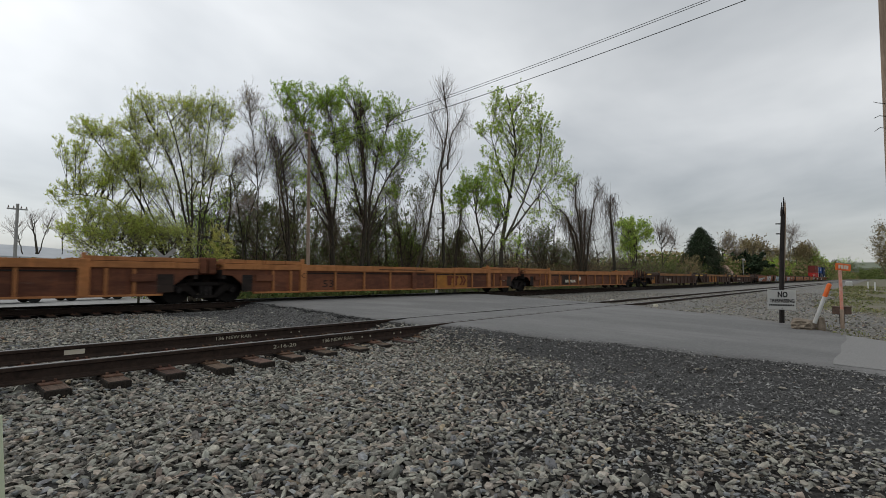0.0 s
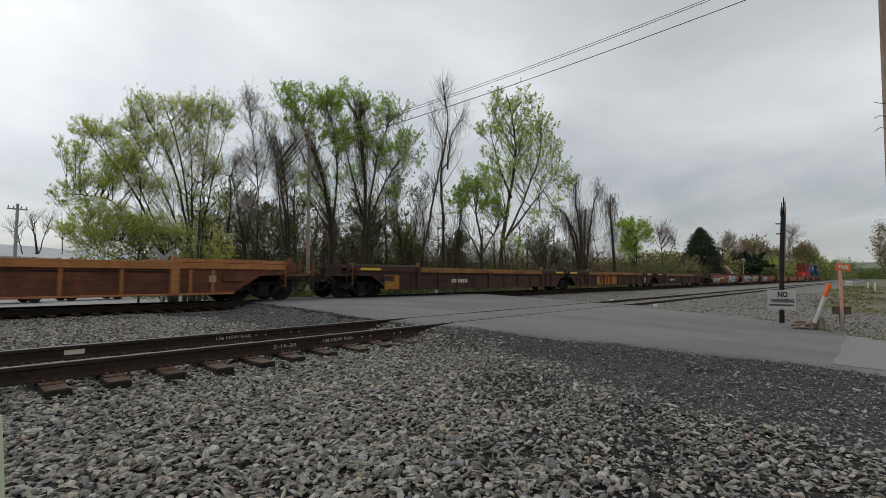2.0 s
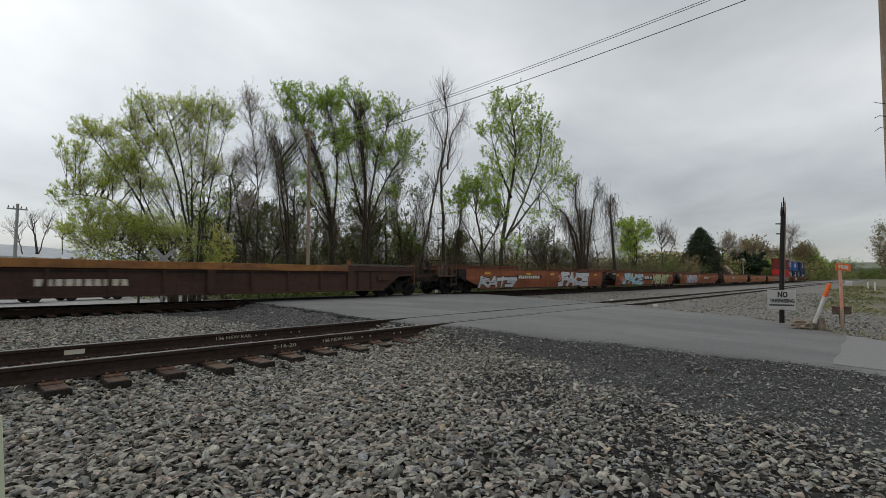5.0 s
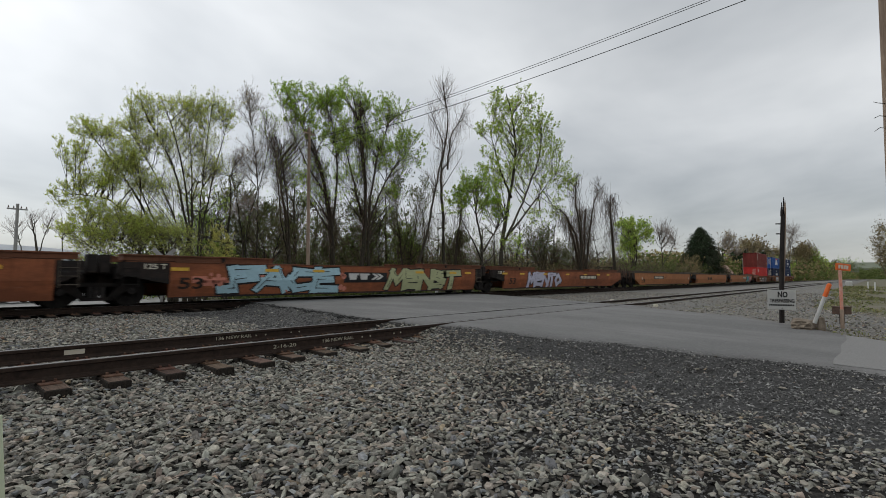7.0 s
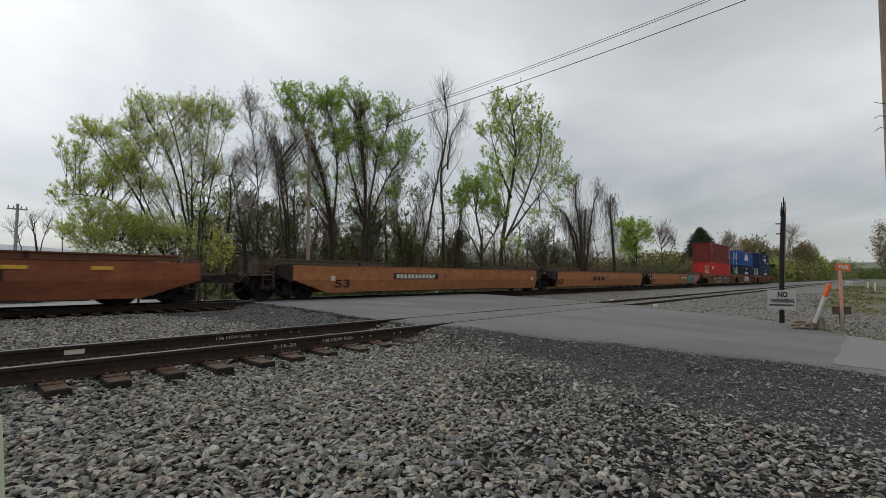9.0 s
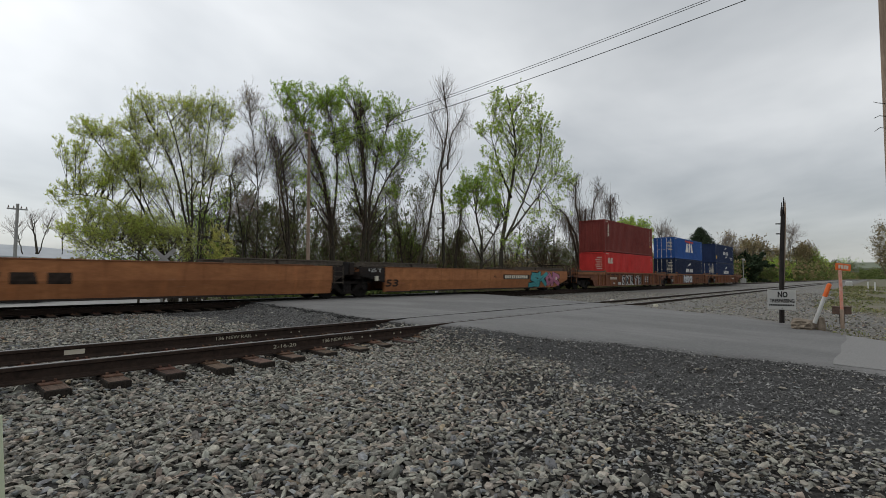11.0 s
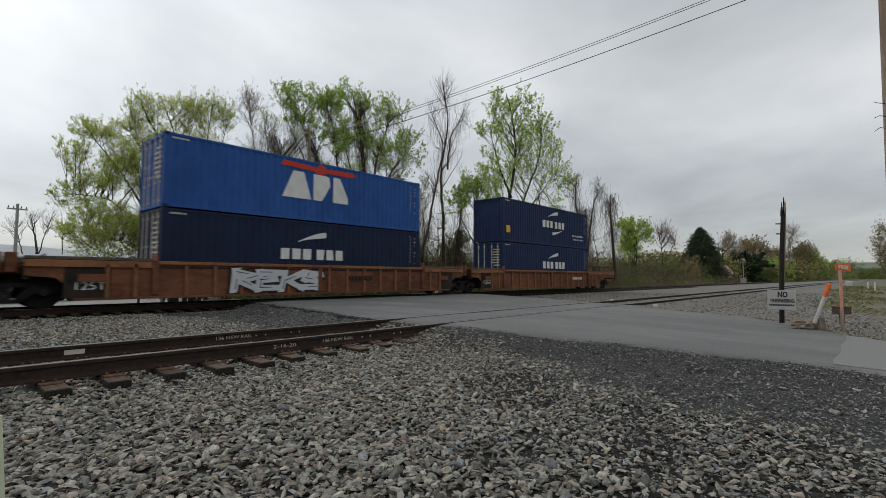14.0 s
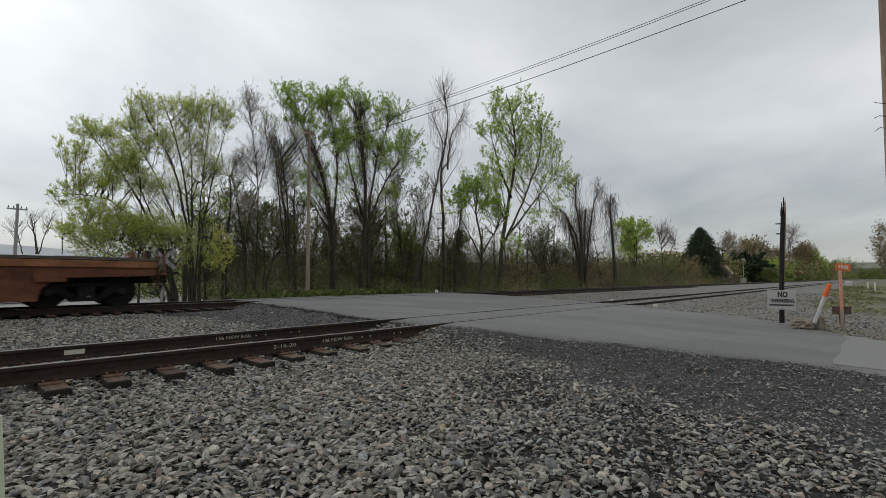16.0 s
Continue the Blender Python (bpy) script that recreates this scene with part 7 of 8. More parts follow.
def make_back_row():
    """Second row of the wood: dark-stemmed, half-leafed trees close together."""
    rnd = random.Random(21)
    x = 13.2
    while x < 42:
        y = rnd.uniform(33, 37)
        h = rnd.uniform(7.0, 9.5) - 2.6 * float(smooth(26, 40, x)) - 1.5 * float(1 - smooth(13, 16, x))
        w = rnd.uniform(1.3, 1.9)
        a, b = rnd.uniform(-0.6, 0.6), rnd.uniform(-0.9, 0.9)
        tree(y, [[(x, -0.75), (x + 0.3 * a, h * 0.3), (x + a, h * 0.75)], [(x, 0.8), (x + 0.5 * b, h * 0.35), (x + 1.6 * b, h * 0.62)]],
             [(x + a, h * 0.72, w * 0.85, h * 0.22), (x + 1.4 * b, h * 0.55, w * 0.9, h * 0.2), (x, h * 0.34, w, h * 0.2), (x - b, h * 0.2, w, h * 0.18)],
             (0.742 * x + 0.671 * y) / 843, rnd.choice(("dark-stemmed half-leafed tree in the wood", "small olive-green tree in the wood")),
             leaf=rnd.choice(("leaf_d", "leaf_d", "leaf")), wood="vine_dark", leaves=3.0, limbs=40, r=0.12, vine=0.25)
        x += rnd.uniform(1.6, 2.6) * (0.7 + x / 45)


def make_trees():
    tree(28.0, [[(10.25, -0.06), (9.91, 3.11), (9.16, 6.75), (7.83, 9.08), (7.37, 10.16)], [(10.31, -0.06), (9.98, 3.74), (9.37, 7.1), (8.74, 9.3), (8.42, 9.84)], [(10.39, -0.06), (10.18, 3.75), (10.1, 7.23), (9.73, 10.51)], [(10.48, -0.07), (10.48, 3.78), (10.62, 7.0), (10.94, 10.68)], [(10.66, -0.07), (10.69, 3.8), (11.44, 7.81), (12.11, 10.65)], [(10.19, -0.06), (9.75, 2.79), (8.64, 5.75), (6.98, 8.28)]],
         [(7.64, 9.12, 1.09, 1.19), (7.0, 7.99, 0.68, 0.78), (9.55, 9.6, 1.21, 1.15), (10.83, 10.05, 0.93, 1.09), (11.8, 9.83, 0.67, 1.06), (8.5, 7.4, 1.32, 1.27, 0.8), (10.21, 7.41, 1.65, 1.46, 0.7), (7.35, 6.44, 0.98, 0.98, 0.6), (9.26, 5.37, 1.6, 1.19, 0.35), (11.18, 5.95, 1.09, 1.58, 0.35)], 0.0312, 'multi-stemmed tree with sparse pale yellow-green spring leaves', leaf='leaf_y', leaves=3.1, limbs=200, r=0.13, shoots=(7, 4, 2), blade=1.75)
    tree(27.0, [[(9.16, -0.01), (8.49, 2.38), (7.6, 4.47), (6.5, 6.14), (5.31, 7.55)], [(9.0, -0.0), (8.37, 2.23), (7.18, 3.72), (5.97, 4.69), (4.37, 4.62)], [(8.84, 0.0), (8.16, 1.5), (6.86, 2.58), (5.16, 3.01)], [(9.21, -0.01), (8.53, 2.67), (7.51, 4.89), (6.7, 7.02)]],
         [(5.47, 7.37, 0.94, 0.81), (4.56, 6.65, 0.78, 0.52), (6.37, 6.26, 1.15, 1.01), (4.31, 4.48, 0.77, 0.47), (5.51, 5.03, 1.23, 0.67), (5.9, 3.73, 1.35, 0.63), (4.95, 2.94, 1.0, 0.48), (6.61, 2.98, 1.47, 0.78), (7.37, 5.3, 0.95, 1.04, 0.7), (7.95, 3.21, 0.96, 0.96, 0.7)], 0.0294, 'leaning tree with fresh yellow-green leaves', leaf='leaf_y', leaves=3.6, limbs=185, r=0.12, shoots=(7, 4, 2), blade=1.75)
    tree(26.6, [[(8.45, -0.09), (7.89, 1.49), (6.53, 2.49)], [(8.76, -0.1), (8.65, 1.79), (8.92, 3.2)], [(8.32, -0.09), (7.15, 1.48), (5.32, 2.22)]],
         [(5.11, 2.41, 0.99, 0.52), (6.41, 2.54, 1.24, 0.68), (7.85, 2.67, 1.13, 0.9), (9.11, 2.39, 0.88, 1.08)], 0.0285, 'low dense shrubby tree with olive-green leaves', leaf='leaf_y', leaves=2.1, limbs=105, r=0.08, blade=1.8)
    tree(29.0, [[(13.78, 0.07), (13.54, 3.39), (13.04, 5.81), (12.66, 7.15)], [(14.43, 0.06), (14.36, 6.7), (14.0, 10.28), (13.58, 12.18)], [(13.85, 0.07), (13.59, 4.1), (14.53, 7.46), (14.85, 9.74)]],
         [(13.75, 11.32, 0.84, 1.38), (13.24, 7.6, 0.89, 1.48, 0.8), (14.59, 8.2, 0.85, 1.83, 0.8), (13.86, 4.84, 1.19, 1.19, 0.6)], 0.0351, 'bare grey tree with fine pale twigs', wood='bark_pale', leaf='leaf_b', leaves=0.15, shoots=(6, 4, 2), limbs=110, r=0.08)
    tree(28.0, [[(16.29, -0.07), (16.02, 4.23), (15.75, 7.15), (15.18, 9.43), (14.08, 10.63)], [(15.99, 2.4), (15.31, 4.36), (14.76, 7.72), (14.02, 10.44)]],
         [(14.62, 10.4, 0.9, 0.84), (15.55, 7.12, 0.98, 1.83, 0.8), (16.52, 9.15, 0.94, 1.57, 0.7)], 0.0365, 'slim dark-stemmed tree with few small leaves', leaf='leaf', leaves=0.35, shoots=(5, 4, 2), limbs=80, r=0.12, vine=0.5)
    tree(28.0, [[(19.5, -0.21), (19.3, 4.9), (18.59, 7.98), (17.33, 10.47), (16.23, 12.5)], [(19.33, 3.32), (19.9, 8.19), (19.44, 11.76), (18.61, 13.37)], [(18.99, 6.45), (17.16, 8.51), (15.65, 11.02)]],
         [(16.02, 12.44, 1.12, 1.06), (17.94, 12.78, 1.17, 1.17), (19.33, 12.55, 0.87, 1.21), (16.9, 10.83, 1.65, 0.76), (19.38, 10.12, 1.01, 1.34), (17.85, 7.08, 1.35, 1.48, 0.7)], 0.0393, 'tree in fresh green leaf, its trunk wrapped in dry vines', leaf='leaf', leaves=3.5, limbs=100, blade=2.05, r=0.2, vine=1.0)
    tree(29.0, [[(22.63, -0.31), (22.81, 4.86), (22.69, 9.23), (22.3, 12.68), (21.41, 14.85)], [(23.5, -0.33), (23.29, 5.78), (23.79, 10.32), (25.51, 14.17)], [(23.31, 4.9), (25.28, 8.75), (27.78, 11.56)], [(22.74, 5.73), (21.36, 9.0), (20.55, 11.4)]],
         [(21.01, 14.09, 1.14, 1.07), (22.61, 13.64, 1.1, 1.47), (25.52, 13.7, 1.71, 1.4), (27.32, 11.71, 1.36, 1.52), (25.56, 10.42, 1.78, 1.24), (23.49, 11.16, 1.49, 1.86), (21.06, 11.09, 1.28, 1.49), (25.6, 7.63, 1.62, 1.08, 0.6), (21.64, 7.76, 1.29, 1.43, 0.7)], 0.0428, 'tall tree in fresh green leaf with a vine-wrapped trunk', leaf='leaf', leaves=3.6, limbs=142, blade=2.05, r=0.24, vine=0.9)
    tree(27.0, [[(29.87, -0.43), (29.98, 5.31), (29.96, 10.17), (30.83, 14.58), (30.07, 18.13)], [(26.59, 0.98), (28.04, 5.15), (29.11, 9.07), (29.73, 12.09), (28.25, 14.42)], [(30.4, 10.25), (30.98, 13.61), (33.34, 15.99)]],
         [(30.07, 17.13, 1.15, 1.65), (28.8, 14.56, 1.12, 1.28), (32.37, 15.48, 1.2, 1.28), (30.61, 12.27, 1.65, 2.06, 0.6), (28.49, 8.5, 0.95, 1.97, 0.5)], 0.0476, 'tall bare tree with hanging dry vines', wood='bark_pale', leaf='leaf_b', leaves=0.0, shoots=(4, 3, 2), limbs=46, r=0.2, vine=0.6)
    tree(28.0, [[(39.44, -0.11), (40.47, 5.08), (41.75, 9.34), (42.65, 14.35), (42.05, 18.51), (41.21, 20.42)], [(40.57, 4.8), (44.39, 9.99), (46.82, 14.52), (47.51, 19.28)], [(40.37, 4.78), (46.5, 9.62), (51.35, 13.65)], [(41.64, 9.33), (39.12, 11.9), (37.7, 15.07)]],
         [(39.55, 17.68, 2.15, 2.05), (44.28, 19.41, 2.2, 1.99), (47.12, 17.86, 1.74, 1.85), (49.37, 15.82, 2.02, 2.13), (42.77, 15.29, 2.66, 2.55), (37.79, 14.52, 1.42, 1.8), (51.74, 12.54, 1.73, 2.65), (39.12, 10.74, 2.21, 2.31), (45.57, 11.6, 2.96, 2.75), (48.98, 8.8, 2.32, 1.66, 0.8)], 0.0568, 'tall maple-like tree with light green spring leaves', leaf='leaf_m', leaves=3.6, limbs=133, r=0.3)
    tree(25.5, [[(32.89, -0.07), (33.55, 3.25), (33.06, 5.96), (32.43, 8.63)], [(33.55, 3.25), (36.04, 5.45), (37.91, 7.38)], [(33.22, 2.49), (31.34, 4.6), (30.14, 6.17)], [(33.22, 1.99), (35.59, 3.08), (37.88, 3.7)]],
         [(32.66, 8.01, 1.83, 1.83), (30.14, 6.74, 1.27, 1.5), (35.43, 7.11, 1.57, 1.57), (37.88, 3.7, 1.44, 0.99, 0.6)], 0.0491, 'small dark-trunked tree with sparse green leaves', leaf='leaf', leaves=3.0, limbs=63, r=0.2)
    tree(26.0, [[(53.55, -0.42), (52.25, 5.06), (49.54, 7.83), (47.59, 8.46)], [(54.15, -0.43), (54.65, 5.89), (56.22, 10.6), (59.66, 13.26)], [(53.55, -0.42), (52.87, 6.45), (51.83, 10.74), (51.33, 13.02)], [(54.45, -0.43), (54.39, 7.25), (53.89, 10.66)]],
         [(51.71, 11.39, 1.23, 1.57), (57.9, 11.9, 1.34, 1.7), (48.22, 8.02, 0.85, 1.39), (54.57, 7.96, 1.86, 2.32, 0.8)], 0.0676, 'bare forked tree hung with dry vines', wood='vine_dark', leaf='leaf_b', leaves=0.0, shoots=(3, 3, 2), limbs=34, r=0.28, vine=0.6)
    tree(30.0, [[(52.3, -0.48), (51.55, 3.47), (49.75, 6.13)], [(52.31, 0.36), (54.79, 3.94), (57.08, 5.52)]],
         [(50.0, 5.12, 2.06, 1.83), (55.52, 3.61, 1.83, 1.83)], 0.0696, 'low brown-green tangled tree', leaf='leaf_d', shoots=(4, 4, 2), leaves=1.2, limbs=60, r=0.16, vine=0.4)
    tree(30.0, [[(28.2, -0.23), (27.96, 3.41), (26.99, 8.17)], [(28.19, 0.5), (29.51, 4.48), (30.18, 8.61)]],
         [(27.12, 7.95, 1.62, 1.94, 0.8), (29.98, 7.56, 1.28, 1.96, 0.8), (27.47, 5.32, 1.62, 1.62), (28.83, 3.2, 1.74, 1.49)], 0.0485, 'thin half-bare tree with small olive leaves', leaf='leaf_d', shoots=(5, 4, 2), leaves=1.6, limbs=70, r=0.12, vine=0.5)
    tree(29.0, [[(14.92, 0.05), (15.05, 2.4), (14.43, 4.17)], [(15.1, 0.59), (15.82, 2.8), (16.19, 4.32)]],
         [(14.63, 3.83, 1.09, 1.03), (16.2, 3.57, 1.01, 1.07)], 0.0361, 'low leafy green tree in the thicket', leaf='leaf_d', shoots=(4, 4, 2), leaves=1.2, limbs=50, r=0.09)
    tree(32.0, [[(85.32, -0.35), (85.62, 5.18), (84.24, 9.13)], [(85.46, 2.15), (89.04, 7.39), (90.93, 10.15)]],
         [(84.24, 9.13, 2.18, 2.02), (90.87, 9.08, 1.78, 2.31), (85.64, 5.68, 2.54, 2.04)], 0.1002, 'low round tree in bright green leaf', leaf='leaf_m', leaves=2.2, limbs=63, r=0.25)
    tree(32.0, [[(102.11, 0.05), (102.53, 5.82), (101.19, 11.53)], [(102.36, 3.5), (107.09, 8.4), (109.25, 11.58)]],
         [(102.43, 9.3, 2.14, 2.92), (108.23, 8.46, 1.42, 2.54)], 0.115, 'thin bare tree beside the far track', leaf='leaf_b', wood='bark_pale', leaves=0.0, shoots=(4, 3, 2), limbs=50, r=0.2)
    tree(60.0, [[(7.78, 3.05), (7.56, 5.23), (7.07, 7.1)], [(7.9, 3.06), (8.52, 5.86), (8.89, 7.29)], [(6.75, 3.01), (6.26, 5.13), (5.87, 6.71)], [(9.72, 3.12), (9.7, 5.95), (9.45, 7.63)]],
         [(7.36, 6.03, 1.01, 1.37), (8.95, 5.89, 1.03, 1.41), (6.17, 5.39, 0.99, 1.12), (9.99, 5.41, 0.76, 1.43)], 0.0546, 'bare young trees far behind the track', leaf='leaf_b', wood='bark_pale', leaves=0.0, shoots=(4, 3, 2), limbs=44, r=0.12)
    tree(40.0, [[(259.19, -0.43), (261.64, 12.12), (255.79, 18.35)], [(260.1, 4.24), (294.39, 16.28), (314.03, 20.3)], [(253.12, 4.16), (232.85, 11.02), (224.09, 12.99)]],
         [(254.81, 13.14, 6.46, 5.17), (296.99, 12.0, 6.41, 5.91), (223.27, 7.92, 4.22, 4.99)], 0.2593, 'round tree with tan budding leaves', leaf='leaf_b', leaves=1.6, limbs=77, r=0.5)
    tree(40.0, [[(202.04, 0.43), (201.52, 9.83), (198.68, 15.53)], [(202.78, 5.67), (213.47, 12.49)]],
         [(201.04, 12.95, 2.46, 3.87), (212.97, 9.17, 2.21, 4.61)], 0.2091, 'slim bare tree behind the line', leaf='leaf_b', wood='bark_pale', leaves=0.3, limbs=40, r=0.3)
    tree(40.0, [[(425.9, -0.71), (431.21, 14.46), (410.79, 23.72)], [(428.32, 6.21), (502.84, 21.31)]],
         [(415.39, 17.98, 6.01, 6.01), (502.44, 20.34, 6.38, 6.38)], 0.4056, 'brownish budding tree far along the track', leaf='leaf_b', leaves=0.8, limbs=50, r=0.8)
    tree(42.0, [[(375.64, -0.56), (390.05, 20.85), (415.43, 36.09)], [(383.92, 9.41), (421.92, 26.41), (462.16, 41.95)]],
         [(407.25, 29.53, 5.28, 8.58)], 0.3631, 'tall slim bare tree far along the track', leaf='leaf_b', wood='bark_pale', leaves=0.0, shoots=(4, 3, 2), limbs=30, r=0.5)
    tree(42.0, [[(518.14, -0.8), (522.8, 9.79), (516.18, 16.99)], [(538.0, -0.8), (600.66, 11.04)]],
         [(514.59, 13.06, 9.8, 7.35), (593.59, 9.26, 9.33, 8.39)], 0.4882, 'round green tree far along the track', leaf='leaf_m', leaves=2.2, limbs=49, r=0.6)
    make_tree((212.09, 36.0), [(212.83, 36.0, 3.65, 5.18, 4.31)], 0.2157, 'dark evergreen bush beside the line', tips=150, stems=5, leaf='conifer', n=26, name='bush')
    make_tree((281.58, 36.0), [(282.66, 36.0, 3.36, 6.09, 4.99)], 0.277, 'bright green bush beside the line', tips=150, stems=5, leaf='leaf', n=14, name='bush')
    make_tree((365.33, 40.0), [(367.2, 40.0, 4.77, 7.09, 5.67)], 0.3545, 'dull green bush by the track', tips=150, stems=5, leaf='leaf_d', n=12, name='bush')
    make_tree((138.61, 30.0), [(138.79, 30.0, 1.3, 3.5, 1.75)], 0.1457, 'brown brush by the track', tips=150, stems=5, leaf='leaf_b', n=8, name='bush')
    make_tree((232.97, 34.0), [(233.46, 34.0, 1.56, 4.64, 2.32)], 0.2321, 'dull green bush by the track', tips=150, stems=5, leaf='leaf_d', n=10, name='bush')
    make_tree((509.57, 44.0), [(513.69, 44.0, 8.18, 14.6, 8.76)], 0.4866, 'dull green bush by the track', tips=150, stems=5, leaf='leaf_d', n=12, name='bush')
    make_tree((1300.68, 60.0), [(1319.01, 60.0, 16.68, 28.97, 16.9)], 1.2071, 'far green trees along the line', tips=150, stems=5, leaf='leaf_d', n=12, name='bush')
    make_tree((2175.95, 70.0), [(2215.93, 70.0, 23.18, 40.06, 24.04)], 2.0032, 'far green trees along the line', tips=150, stems=5, leaf='leaf', n=10, name='bush')
    make_tree((113.34, 30.0), [(113.58, 30.0, 2.46, 2.47, 2.72)], 0.1237, 'brown brush by the track', tips=150, stems=5, leaf='leaf_b', n=8, name='bush')
    make_tree((10.71, 25.5), [(10.66, 25.5, 2.35, 0.72, 1.3)], 0.0297, 'flowering shrub with yellow blossom', tips=170, stems=5, leaf='flower', n=14, name='bush')
    make_tree((96.1, -1.66), [(95.67, -1.69, 6.21, 1.83, 3.32), (95.46, -1.22, 3.3, 1.16, 2.16)], 0.083, 'half-bare tree at the field edge', tips=420, stems=3, leaf='leaf_b', n=3)


# ---- poles, wires, signs ----
def wire(name, a, b, sag, r, label):
    a, b = Vector(a), Vector(b)
    bm = bmesh.new()
    n = 24
    pts = [a.lerp(b, i / n) - Vector((0, 0, 4 * sag * (i / n) * (1 - i / n))) for i in range(n + 1)]
    sweep(bm, pts, [r] * len(pts), 5)
    ob = part(name, bm, M["wire"])
    return tagged(ob, label, "cable", "overhead wires")


def utility_pole(x, y, z, top, r, lean, material, label, arm=1.1):
    p = tagged(new("utility_pole"), label, "utility pole", "utility poles")
    bm = bmesh.new()
    n = 7
    pts = [Vector((x + lean[0] * k / n, y + lean[1] * k / n, z + (top - z) * k / n)) for k in range(n + 1)]
    sweep(bm, pts, [r * (1 - 0.05 * k) for k in range(n + 1)], 14)
    part("post", bm, material, p)
    if arm:
        bm = bmesh.new()
        tx, ty = x + lean[0], y + lean[1]
        box(bm, tx - arm, tx + arm, ty - 0.05, ty + 0.05, top - 0.42, top - 0.32, 0.01)
        part("crossarm", bm, material, p)
        for dx in (-0.86 * arm, -0.36 * arm, 0.36 * arm, 0.86 * arm):
            bm = bmesh.new()
            tube(bm, (tx + dx, ty, top - 0.30), (tx + dx, ty, top - 0.16), 0.04, 0.025, n=8)
            part("insulator", bm, M["rustbox"], p)
    return p


def make_poles():
    utility_pole(16.30, 26.0, -0.8, 10.3, 0.13, (-0.12, 0), M["pole"], "slim weathered wooden utility pole beyond the track", 0.4)
    p = utility_pole(16.66, -0.48, -0.2, 11.6, 0.20, (-0.86, 0.0), M["pole"], "weathered leaning wooden utility pole by the road", 0)
    for z, s in ((5.34, 0.35), (5.02, -0.6), (4.72, -0.9)):
        bm = bmesh.new()
        x = 16.72 - 0.86 * (z + 0.2) / 11.8
        tube(bm, (x - 0.12, -0.42, z), (x - 0.24, -0.24, z + 0.03), 0.010, n=5)
        tube(bm, (x - 0.24, -0.24, z + 0.03), (x - 0.31, -0.14, z + 0.03 + 0.1 * s), 0.007, n=5)
        part("twig", bm, M["bark"], p, "dry twig on the pole")
    # far small pole with crossarm behind the track
    utility_pole(4.55, 44.0, -0.8, 5.95, 0.13, (0, 0), M["sign_back"], "wooden utility pole with a crossarm far behind the track", 0.55)
    utility_pole(132.0, 28.0, -0.8, 8.6, 0.25, (-0.4, 0), M["pole"], "far wooden utility pole along the line", 0)
    wire("wire", (16.1, 26.0, 9.47), (17.49, -0.5, 10.59), 0.33, 0.01, "thin dark overhead wire across the tracks")
    wire("wire", (16.11, 26.0, 9.33), (17.57, -0.5, 10.57), 0.33, 0.01, "thin dark overhead wire across the tracks")
    wire("wire", (16.12, 26.0, 8.9), (18.19, -0.5, 10.44), 0.33, 0.014, "thin dark overhead wire across the tracks")


def crossbuck(x, y, z):
    c = tagged(new("crossbuck"), "white railway crossbuck sign seen from behind on a post", "road sign")
    bm = bmesh.new()
    tube(bm, (x, y, z), (x, y, z + 2.42), 0.06, n=10)
    part("post", bm, M["sign_back"], c)
    for s in (-1, 1):
        bm = bmesh.new()
        box(bm, -0.61, 0.61, -0.012, 0.012, -0.085, 0.085, 0.004)
        ob = part("blade", bm, M["sign_back"], c, "grey-white slanted blade")
        ob.location = (x + 0.0, y - 0.075 - 0.03 * (s > 0), z + 2.35)
        ob.rotation_euler = (0, radians(45 * s), radians(-20))
    bm = bmesh.new()
    tube(bm, (x, y - 0.1, z + 1.75), (x, y + 0.12, z + 1.75), 0.11, n=12)
    part("lamp_back", bm, M["black"], c)


